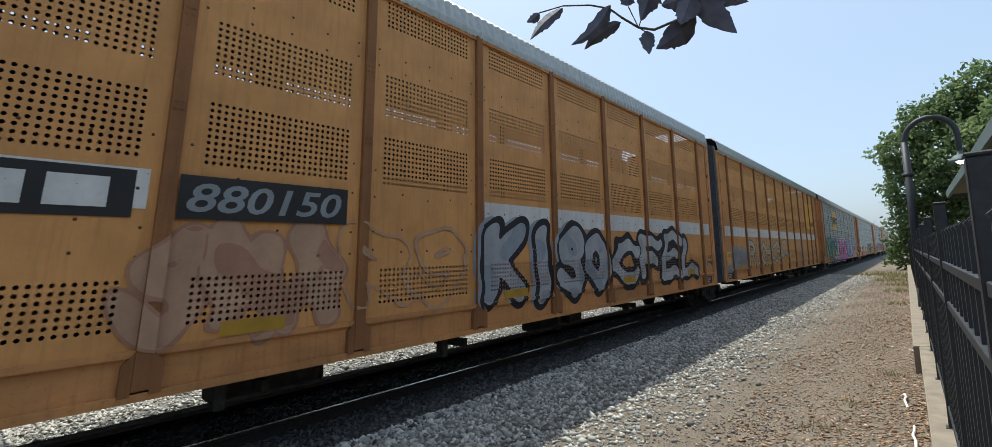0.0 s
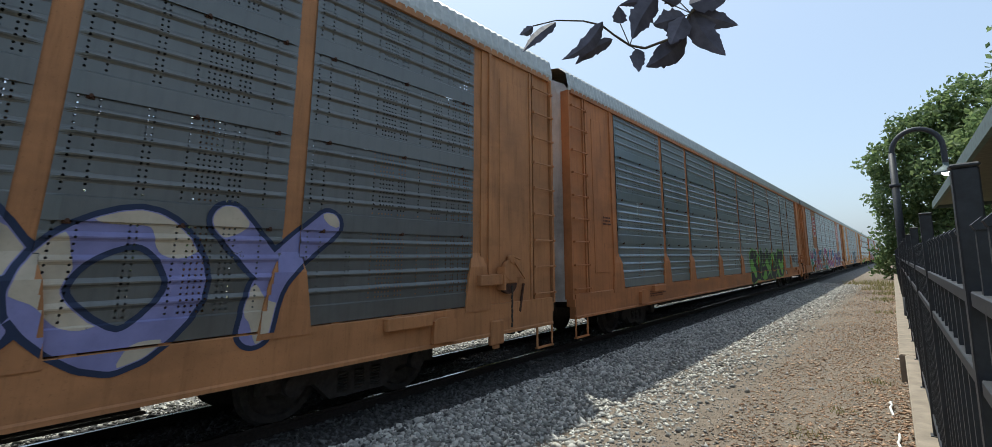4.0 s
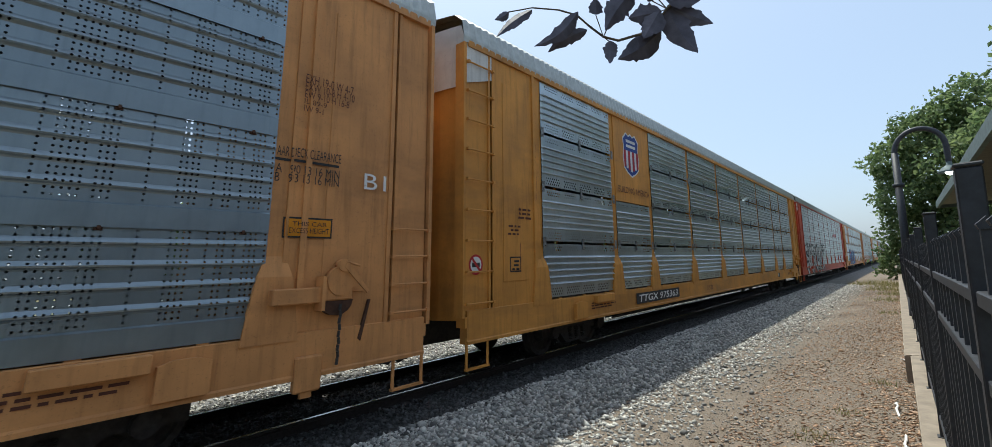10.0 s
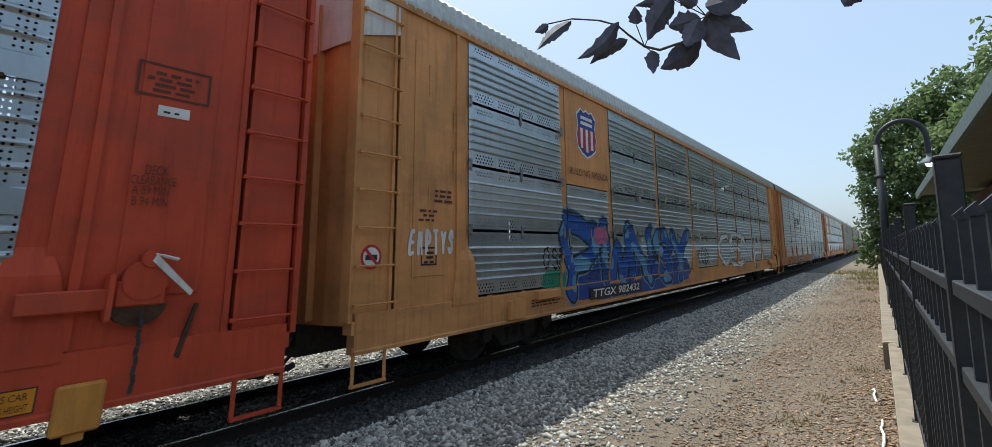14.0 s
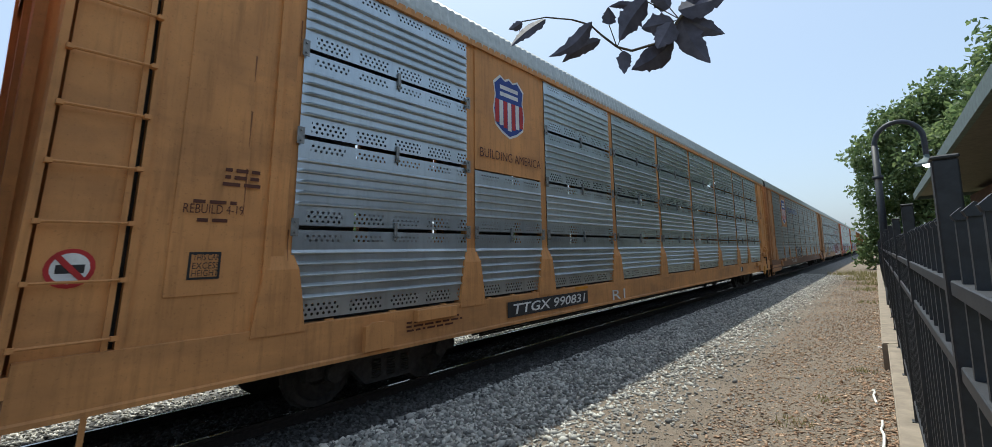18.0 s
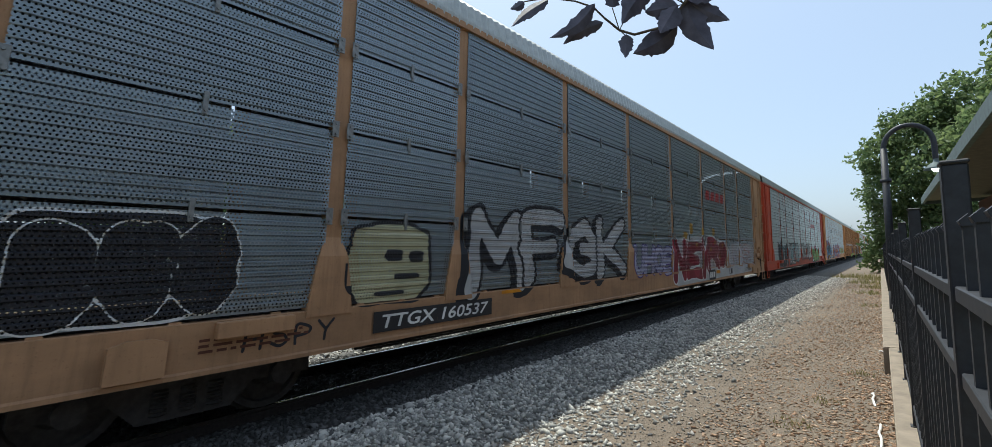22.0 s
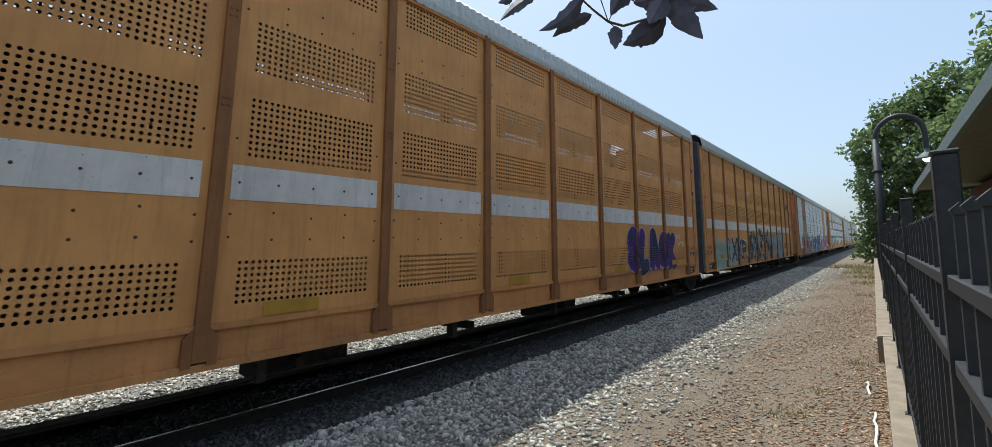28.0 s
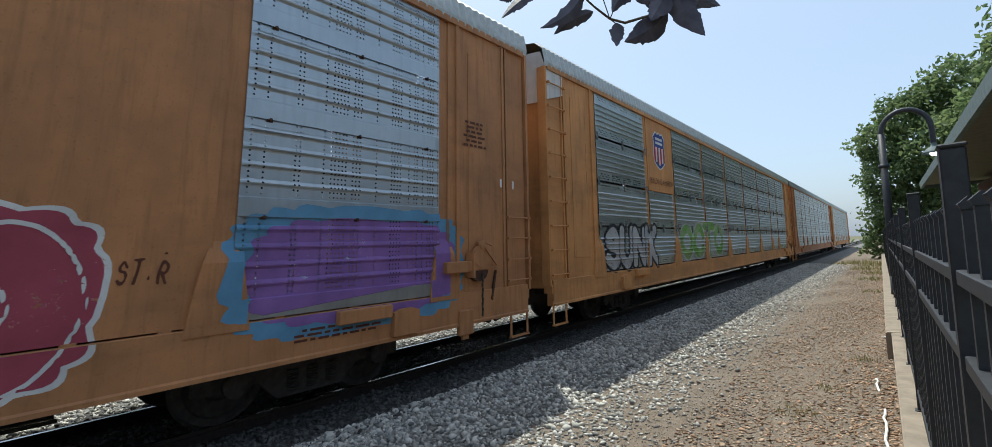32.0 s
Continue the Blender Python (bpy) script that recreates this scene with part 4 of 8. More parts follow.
def mural(key, ys, zs, layers, label):
    """Paints fields (negative inside) on a car's near side: layers of (field, colour, lift) on the grid of ys and zs."""
    cells, spots = {}, {}

    def spot(i, j):
        if (i, j) not in spots:
            spots[i, j] = surface_at(key, (ys[i] + ys[i + 1]) / 2, (zs[j] + zs[j + 1]) / 2)
        return spots[i, j]
    for field, colour, lift in layers:
        neg = field < 0
        count = neg[:-1, :-1].astype(int) + neg[1:, :-1] + neg[:-1, 1:] + neg[1:, 1:]
        for j in range(len(zs) - 1):
            run = None
            for i in np.nonzero(count[j])[0].tolist() + [-9]:
                full = i >= 0 and count[j, i] == 4
                where = spot(i, j) if i >= 0 else None
                if run and (not full or i != run[1] or where is None or where[1] != run[2][1] or where[0] != run[2][0] or where[2](zs[j]) != run[2][2](zs[j])):
                    keep(cells, run[2], [(ys[run[0]], zs[j]), (ys[run[1]], zs[j]), (ys[run[1]], zs[j + 1]), (ys[run[0]], zs[j + 1])], colour, lift)
                    run = None
                if where is None:
                    continue
                if full:
                    run = (run[0] if run else i, i + 1, where)
                    continue
                ring = [(i, j), (i + 1, j), (i + 1, j + 1), (i, j + 1)]
                poly = []
                for (p, q), (r, s) in zip(ring, ring[1:] + ring[:1]):
                    u, v = field[q, p], field[s, r]
                    if u < 0:
                        poly.append((ys[p], zs[q]))
                    if (u < 0) != (v < 0):
                        k = u / (u - v)
                        poly.append((ys[p] + (ys[r] - ys[p]) * k, zs[q] + (zs[s] - zs[q]) * k))
                if len(poly) > 2:
                    keep(cells, where, poly, colour, lift)
    settle(key, cells, "spray_paint", label)


def graff(key, text, off_a, off_b, z0, z1, fill, line="", fat=0.2, lw=0.05, curved=True, second="", halo="", shadow="", hw=0.08, wild=0.0, ring=False, shine="", drop=(-0.10, -0.07), label="", over=0.0):
    """Spray-painted letters from off_a to off_b (metres ahead of the car's rear end): fat strokes with outline, halo and cast shadow."""
    length = layout(key)[3]
    rnd = random.Random(text + key)
    a, b = length - off_a, length - off_b
    pad = 0.3 if line or halo or shadow else 0.05
    step = max(0.014, min(0.04, fat * 0.5, (z1 - z0) / 24))
    ys, zs = grid_for(key, a - pad, b + pad, z0 - pad, z1 + pad, step)
    yy, zz = np.meshgrid(ys, zs)
    cw = (b - a) / len(text)
    single, bodies = [], []
    for i, ch in enumerate(text):
        if ch == " ":
            continue
        room = 1.12 if line else 0.82
        ph, lean, top = rnd.uniform(0, 6), rnd.uniform(-0.10, 0.12), rnd.uniform(0.92, 1.06)
        rw, h = max(0.1 * cw, cw * room - 2 * fat), max(0.1, (z1 - z0) * top - 2 * fat)
        base = z0 + fat + rnd.uniform(-0.03, 0.03) * (z1 - z0)
        mid = a + cw * (i + 0.5)
        chains = [[(mid + (u - 0.5) * rw + lean * (v - 0.5) * h, base + v * h) for u, v in chain] for chain in lines_of(ch, curved)]
        wy = yy + wild * (0.10 * np.sin(zz * 5 + ph) + 0.05 * np.sin(zz * 11 + ph * 2))
        wz = zz + wild * (0.10 * np.sin(yy * 4 + ph) + 0.05 * np.sin(yy * 9 + ph))
        wide = fat * (1 + (0.25 * np.sin(yy * 3.1 + ph) * np.sin(zz * 3.7 + ph) if wild else 0.0))
        single.append(reach(wy, wz, chains) - wide)
    layers = []
    union = np.minimum.reduce(single)
    if shadow:
        cast = np.full(yy.shape, 9.0)
        for k in (0.35, 0.7, 1.0):
            sy, sz = np.interp(ys - drop[0] * k, ys, np.arange(len(ys))), np.interp(zs - drop[1] * k, zs, np.arange(len(zs)))
            cast = np.minimum(cast, union[np.rint(sz).astype(int)][:, np.rint(sy).astype(int)])
        layers.append((cast - lw, shadow, 0.0025))
    if halo:
        layers.append((union - lw - hw - 0.25 * hw * np.sin(yy * 7) * np.sin(zz * 6), halo, 0.0040))
    if line and not ring:
        layers.append((union - lw, line, 0.0055))
    for i, s in enumerate(single):
        body = s
        for later in single[i + 1:]:
            body = np.maximum(body, -(later - lw))
        bodies.append(body)
    if ring:
        layers.append((np.minimum.reduce([np.abs(s) - lw for s in bodies]), line, 0.0070))
    cut = (z0 + z1) / 2 + 0.12 * np.sin(yy * 2.3) - zz
    patches = 0.5 * np.sin(yy * 2.9 + 1) * np.sin(zz * 3.7 + yy) + 0.3 * np.sin(yy * 6.1) * np.sin(zz * 7.3) - 0.12
    if fill and not ring:
        if isinstance(fill, tuple):
            for i, body in enumerate(bodies):
                for k, side in ((0, cut), (1, -cut)):
                    layers.append((np.maximum(body, side), fill[(i * 2 + k * 3) % len(fill)], 0.0070))
                    layers.append((np.maximum(np.maximum(body + 0.02, side), 0.12 - patches), fill[(i * 2 + k * 3 + 1) % len(fill)], 0.0085))
        else:
            whole = np.minimum.reduce(bodies)
            layers.append((whole, fill, 0.0070))
            if second:
                layers.append((np.maximum(whole + 0.01, -patches), second, 0.0085))
            if shine:
                layers.append((np.maximum(np.abs(whole + 0.6 * fat) - 0.016, -patches * 2), shine, 0.0100))
    layers = [(field, colour, lift + over) for field, colour, lift in layers]
    mural(key, ys, zs, layers, label or f"{fill if isinstance(fill, str) and fill else line or 'many-coloured'} spray-painted letters")


def figure(key, forms, line, lw, label, lift=0.0030):
    """Free sprayed forms, one over the other: (colour, half width, points along its middle, or round its rim where the width is 0)."""
    length = layout(key)[3]
    offs, hts, pad = [o for _, _, p in forms for o, _ in p], [z for _, _, p in forms for _, z in p], max(f for _, f, _ in forms) + lw + 0.05
    ys, zs = grid_for(key, length - max(offs) - pad, length - min(offs) + pad, min(hts) - pad, max(hts) + pad, 0.03)
    yy, zz = np.meshgrid(ys, zs)
    layers = []
    for i, (colour, fat, pts) in enumerate(forms):
        chain = [(length - o, z) for o, z in pts]
        if fat:
            d = reach(yy, zz, [smooth(chain)]) - fat * (1 + 0.10 * np.sin(yy * 3.3 + i) * np.sin(zz * 4.1 + i))
        else:
            d = reach(yy, zz, [chain + chain[:1]])
            inside = np.zeros(yy.shape, bool)
            for (p, q), (r, t) in zip(chain, chain[1:] + chain[:1]):
                if q != t:
                    inside ^= ((q > zz) != (t > zz)) & (yy < p + (r - p) * (zz - q) / (t - q))
            d = np.where(inside, -d, d)
        if line:
            layers.append((d - lw, line, lift + 0.0008 * i))
        layers.append((d, colour, lift + 0.0008 * i + 0.0004))
    mural(key, ys, zs, layers, label)


def tag(key, text, off_a, off_b, z0, z1, colour, fat=0.022):
    """Thin letters written with one pass of a can."""
    graff(key, text, off_a, off_b, z0, z1, colour, "", fat)


def words(key, text, off_a, off_b, z0, z1, colour, label="stencilled lettering", name="lettering", slant=0.0, fat=0.0):
    length = layout(key)[3]
    a, b = length - off_a, length - off_b
    pts, faces = glyph(text, fat)
    xs, ys = [p[0] for p in pts], [p[1] for p in pts]
    x0, x1, y0, y1 = min(xs), max(xs), min(ys), max(ys)
    lay(key, [([(a + (p[0] - x0) / (x1 - x0) * (b - a) + slant * (z1 - z0) * ((p[1] - y0) / (y1 - y0) - 0.5), z0 + (p[1] - y0) / (y1 - y0) * (z1 - z0)) for p in pts], faces, colour, 0.027)], name, label)


def patch(key, outline, colour, lift=0.004, name="painted_patch", label=""):
    """Flat painted shape; outline in (metres ahead of the rear end, height)."""
    length = layout(key)[3]
    lay(key, [([(length - o, z) for o, z in outline], [tuple(range(len(outline)))], colour, lift)], name, label)


def bars(key, off_a, off_b, z0, z1, colour, count, rnd_seed=1, label="illegible stencilled lines"):
    rnd = random.Random(rnd_seed)
    step, length, soups = (z1 - z0) / count, layout(key)[3], []
    for i in range(count):
        e = off_b + (off_a - off_b) * rnd.uniform(0.0, 0.3)
        x, z = off_a - rnd.uniform(0, 0.1), z0 + step * i
        while x > e + 0.03:
            w = min(rnd.uniform(0.05, 0.2), x - e)
            soups.append(([(length - o, h) for o, h in rect(x, x - w, z, z + step * 0.5)], [(0, 1, 2, 3)], colour, 0.008))
            x -= w + 0.035
    lay(key, soups, "lettering", label)


def rect(a, b, z0, z1):
    return [(a, z0), (b, z0), (b, z1), (a, z1)]


def board(key, off_a, off_b, z0, z1, text, colour="white"):
    patch(key, rect(off_a, off_b, z0, z1), "board", 0.023, "number_board", "black board under the car's number")
    m = (off_a - off_b) * 0.05
    h = (z1 - z0) * 0.16
    words(key, text, off_a - m, off_b + m, z0 + h, z1 - h, colour, "pale stencilled mark and number", slant=0.28, fat=0.016)


def shield(key, off_a, off_b, z0, z1):
    """Plain shield with a blue head and red and white stripes."""
    c, w, h = (off_a + off_b) / 2, (off_a - off_b) / 2, z1 - z0

    def form(k):
        pts = [(-0.0, 1.0), (0.25, 0.95), (0.55, 1.0), (0.95, 0.86), (0.86, 0.66), (0.98, 0.42), (0.86, 0.18), (0.45, 0.07), (0.0, 0.0)]
        pts += [(-x, z) for x, z in reversed(pts[1:-1])]
        return [(c + x * w * k, z0 + h * (0.5 + (z - 0.5) * k)) for x, z in pts]
    patch(key, form(1.08), "white", 0.004, "emblem", "shield emblem with stripes")
    patch(key, form(1.0), "royal", 0.006, "emblem", "shield emblem with stripes")
    for i in range(7):
        x = c + w * (0.80 - 1.6 * i / 6.0)
        lo = z0 + h * (0.10 + 0.10 * abs(i - 3) / 3)
        patch(key, rect(x + w * 0.12, x - w * 0.12, lo, z0 + h * 0.60), "white" if i % 2 else "red", 0.008, "emblem", "shield emblem with stripes")
    for i, z in enumerate((0.80, 0.68)):
        patch(key, rect(c + w * 0.6, c - w * 0.6, z0 + h * z, z0 + h * (z + 0.07)), "white", 0.008, "emblem", "shield emblem with stripes")


def octagon(key, off_a, off_b, z0, z1):
    c, w, h = (off_a + off_b) / 2, (off_a - off_b) / 2, (z1 - z0) / 2
    for k, col, lift in ((1.05, "white", 0.004), (0.96, "red", 0.006)):
        patch(key, [(c + x * w * k, z0 + h + z * h * k) for x, z in ((-1, -0.6), (-0.5, -1), (0.5, -1), (1, -0.6), (1, 0.6), (0.5, 1), (-0.5, 1), (-1, 0.6))], col, lift, "emblem", "red octagon emblem")
    for i in range(4):
        z = z0 + h * (0.45 + 0.34 * i)
        patch(key, rect(c + w * 0.6, c - w * (0.6 - 0.12 * (i % 2)), z, z + h * 0.17), "white", 0.009, "emblem", "red octagon emblem")


def bracket_logo(key, off_a, off_b, z0, z1):
    w, h = off_a - off_b, z1 - z0
    for s, x in ((1, off_a), (-1, off_b)):
        patch(key, rect(x, x - s * w * 0.04, z0, z1), "board", 0.006, "emblem", "dark bracket emblem")
        for z in (z0, z1 - h * 0.08):
            patch(key, rect(x, x - s * w * 0.10, z, z + h * 0.08), "board", 0.006, "emblem", "dark bracket emblem")
        for d in (0.14, 0.27):
            patch(key, [(x - s * w * d + w * 0.045 * math.cos(q), z0 - h * 0.16 + w * 0.045 * math.sin(q)) for q in [k * math.pi / 6 for k in range(12)]], "board", 0.006, "emblem", "dark bracket emblem")
    for k in range(3):
        patch(key, rect(off_a - w * (0.16 + 0.24 * k), off_a - w * (0.34 + 0.24 * k), z0 + h * 0.28, z1 - h * 0.18), "board", 0.006, "emblem", "dark bracket emblem")


def slash_logo(key, off_a, off_b, z0, z1, colour):
    """Four slanted bars in a row."""
    w = (off_a - off_b) / 4
    for k in range(4):
        x = off_a - w * k
        s = (z1 - z0) * 0.5
        patch(key, [(x, z0), (x - w * 0.82, z0), (x - w * 0.82 - s * 0.2, z1), (x - s, z1)], colour, 0.006, "emblem", "row of slanted bars")


def cloud(key, off_a, off_b, z0, z1, colour, lift, seed, bumps=11):
    c, m = (off_a + off_b) / 2, (z0 + z1) / 2
    w, h = (off_a - off_b) / 2, (z1 - z0) / 2
    pts = []
    for i in range(88):
        q = 2 * math.pi * i / 88
        k = 0.93 + 0.07 * abs(math.sin(q * bumps / 2 + seed))
        sx, sz = math.copysign(abs(math.cos(q)) ** 0.55, math.cos(q)), math.copysign(abs(math.sin(q)) ** 0.55, math.sin(q))
        pts.append((c - sx * w * k, m + sz * h * k))
    patch(key, pts, colour, lift, "spray_paint", f"{colour} spray-painted cloud")


# flat-sided unit with the silver letters
graff("A0", "SMA", 16.0, 14.0, 1.18, 2.26, "ghost", "ash", 0.13, 0.035, wild=0.8, second="ash")
graff("A0", "RS", 13.9, 11.95, 1.22, 2.30, "", "ghost", 0.15, 0.022, wild=0.6, ring=True)
graff("A0", "KISO", 11.45, 7.45, 1.06, 2.42, "silver", "ink", 0.17, 0.055, False, second="slate", wild=0.4, halo="ink", shadow="slate", hw=0.06, drop=(-0.16, 0.05))
graff("A0", "CFEL", 7.25, 1.65, 1.12, 2.30, "chalk", "ink", 0.13, 0.06, False, second="silver", halo="ink", hw=0.07, wild=0.7)
for key, a, b, z0, z1, col in (("A1", 23.5, 22.55, 0.80, 2.05, "bluegrey"), ("A1", 22.5, 20.5, 1.15, 2.15, "bluegrey"), ("A3", 22.3, 20.45, 0.74, 2.10, "mintpale"), ("A3", 20.4, 18.3, 0.80, 2.05, "mintpale")):
    pts = [(a, z0), (b, z0)] + [(b + (a - b) * k / 9, z1 - (0.34 * abs(math.sin(k * 2.3 + len(col) + a)) if k not in (0, 9) else 0.15)) for k in range(10)]
    patch(key, pts, col, 0.0012, "spray_paint", "rolled-on block of " + ("blue-grey" if col == "bluegrey" else "pale mint") + " paint")
patch("A1", rect(23.2, 22.72, 1.28, 1.78), "yellow", 0.0045, "painted_patch", "yellow panel round the unit letter")
graff("A1", "RICH", 20.05, 16.15, 1.14, 2.28, "bone", "ink", 0.10, 0.03, False, shadow="brown", drop=(0.06, -0.05))
graff("A1", "GA", 16.0, 11.9, 1.16, 2.24, "bone", "ink", 0.09, 0.03, False, wild=0.3)
graff("A1", "OA", 9.0, 7.0, 0.92, 2.28, "", "bluegrey", 0.17, 0.03, ring=True)
cloud("A1", 7.76, 7.28, 1.30, 1.62, "faded", 0.0020, 4, 7)
cloud("A1", 7.50, 7.20, 1.52, 1.80, "skyfade", 0.0024, 5, 5)
# dull grey car with green and magenta pieces
cloud("B", 28.3, 21.2, 1.0, 2.40, "navy", 0.0008, 1, 15)
graff("B", "KEN", 28.2, 24.2, 0.92, 2.50, "green", "ink", 0.20, 0.05, second="mint", halo="aqua", wild=0.5, shine="mintpale")
graff("B", "O", 24.4, 23.2, 1.10, 2.25, "teal", "ink", 0.18, 0.06, second="green", wild=0.4)
figure("B", [
    ("navy", 0, [(23.42, 2.4), (22.64, 2.72), (22.02, 2.56), (21.58, 2.18), (21.52, 1.64), (21.52, 1.18), (21.86, 1.08), (22.8, 1.14), (23.2, 1.12)]),
], "blue", 0.04, "dark blue sprayed ground with a bright rim", 0.0016)
figure("B", [
    ("sage", 0, [(23.4, 2.24), (23.24, 2.48), (22.98, 2.58), (22.62, 2.68), (22.56, 2.56), (22.74, 2.32), (22.86, 2.08), (22.96, 1.96), (23.14, 1.9), (23.34, 1.96)]),
    ("sage", 0, [(23.34, 1.84), (22.9, 1.72), (22.56, 1.68), (22.08, 1.48), (21.74, 1.4), (21.54, 1.18), (21.86, 1.12), (22.7, 1.18), (23.22, 1.18)]),
], "ink", 0.03, "sage green sprayed letter with black lines", 0.0030)
figure("B", [
    ("mintpale", 0, [(23.28, 2.28), (23.04, 2.48), (22.72, 2.6), (22.84, 2.42), (23.08, 2.2)]),
    ("mintpale", 0, [(23.24, 1.72), (22.84, 1.64), (22.36, 1.44), (21.84, 1.32), (22.04, 1.24), (22.74, 1.44)]),
    ("slate", 0, [(22.74, 2.02), (22.46, 2.28), (22.0, 2.28), (22.14, 2.06), (22.5, 1.88)]),
], "", 0.0, "pale highlights on the sage letter", 0.0060)
graff("B", "MOS", 22.15, 20.95, 1.76, 2.50, "bluesea", "", 0.055, wild=0.9)
cloud("B", 20.9, 13.9, 1.3, 1.95, "gold", 0.0010, 2, 17)
patch("B", rect(26.5, 22.3, 0.665, 1.12), "navy", 0.0022, "spray_paint", "dark blue sprayed ground along the sill")
patch("B", rect(22.3, 13.4, 0.665, 1.12), "plum", 0.0022, "spray_paint", "plum sprayed ground along the sill")
figure("B", [
    ("pinkpale", 0.13, [(20.62, 1.92), (21.0, 1.8), (20.84, 1.56), (20.46, 1.44), (20.66, 1.24)]),
    ("pinkmag", 0, [(20.32, 1.04), (20.08, 1.72), (19.64, 2.72), (18.84, 2.22), (19.02, 1.52), (18.46, 2.4), (17.64, 2.76), (16.78, 2.24), (16.9, 1.36), (16.18, 2.16), (14.82, 2.64), (13.68, 2.36), (14.2, 1.44), (15.4, 0.96), (18.88, 1.02)]),
], "pale", 0.045, "spiky magenta letters edged in pale pink", 0.0034)
figure("B", [
    ("magenta", 0, [(19.96, 1.12), (19.74, 1.8), (19.56, 2.3), (19.42, 1.7), (19.56, 1.12)]),
    ("magenta", 0, [(18.88, 1.14), (18.38, 1.96), (18.02, 2.36), (17.94, 1.66), (18.3, 1.2)]),
    ("magenta", 0, [(16.76, 1.08), (16.14, 1.74), (15.22, 2.24), (15.12, 1.6), (15.72, 1.12)]),
    ("pinkpale", 0, [(19.26, 1.36), (19.02, 1.78), (19.08, 1.24)]),
    ("pinkpale", 0, [(17.46, 1.24), (17.08, 1.96), (17.16, 1.28)]),
    ("pinkpale", 0, [(18.44, 1.76), (18.1, 2.12), (18.26, 1.68)]),
    ("pinkmag", 0, [(21.32, 0.92), (18.88, 1.0), (13.92, 1.0), (14.0, 0.72), (18.88, 0.76), (21.18, 0.72)]),
], "", 0.0, "plum shading inside the spiky letters", 0.0060)
cloud("B", 13.95, 7.7, 0.74, 1.6, "violet", 0.0010, 4, 13)
graff("B", "PANES", 13.6, 8.9, 0.96, 2.42, "lilac", "navy", 0.17, 0.05, second="slate", halo="blue", hw=0.05)
cloud("B", 9.15, 8.35, 1.0, 1.95, "bone", 0.0112, 6, 5)
cloud("B", 9.1, 8.4, 1.75, 2.35, "coral", 0.0124, 7, 7)
graff("B", "COY", 8.4, 4.7, 1.02, 2.35, "lilac", "navy", 0.15, 0.05, second="bone")
# black piece edged with lime
cloud("C", 15.2, 7.4, 0.70, 2.05, "ink", 0.0010, 3, 9)
graff("C", "BUC5", 15.2, 7.5, 0.74, 2.22, "ink", "lime", 0.30, 0.055, False, second="lime", wild=0.5)
tag("C", "SANZE", 4.88, 3.64, 1.52, 1.95, "ink", 0.025)
tag("C", "REAP", 3.28, 2.60, 1.40, 1.88, "ink", 0.016)
tag("C", "GES", 3.20, 2.66, 1.28, 1.42, "ink", 0.010)
# many-coloured letters
MANY = ("magenta", "coralred", "bluesea", "green", "coralred", "magenta", "bluesea", "magenta")
graff("D", "KRVE", 27.25, 21.1, 0.70, 2.36, MANY, "pale", 0.23, 0.09, False)
graff("D", "2KU2", 18.9, 10.9, 0.70, 2.48, MANY, "pale", 0.27, 0.10)
graff("D", "M", 10.9, 9.95, 0.95, 2.10, "pinkfade", "pale", 0.07, 0.04, False)
graff("D", "SHUR", 10.0, 4.7, 0.74, 2.22, "violet", "pale", 0.17, 0.05)
tag("D", "RIP", 20.93, 20.08, 2.07, 2.37, "ink", 0.03)
tag("D", "MIKE", 21.0, 19.75, 1.60, 2.00, "ink", 0.03)
tag("D", "LIGAS", 3.89, 2.44, 1.77, 2.18, "pale", 0.017)
tag("D", "MAYORES", 3.95, 2.03, 1.22, 1.76, "pale", 0.018)
tag("D", "FREE", 4.64, 4.01, 0.86, 1.04, "pale", 0.012)
tag("D", "MORRO", 4.76, 3.78, 0.70, 0.86, "pale", 0.012)
patch("D", [(19.9, 1.30), (18.7, 1.15), (18.6, 1.9), (19.3, 1.5)], "ink", 0.0012, "spray_paint", "black sprayed wedge")
patch("D", [(21.9, 1.05), (20.9, 1.40), (21.3, 1.75), (22.4, 1.6)], "ink", 0.0012, "spray_paint", "black sprayed wedge")
patch("D", [(5.0, 1.25), (3.6, 1.45), (4.6, 1.72), (5.0, 2.0)], "ink", 0.0012, "spray_paint", "black sprayed wedge")
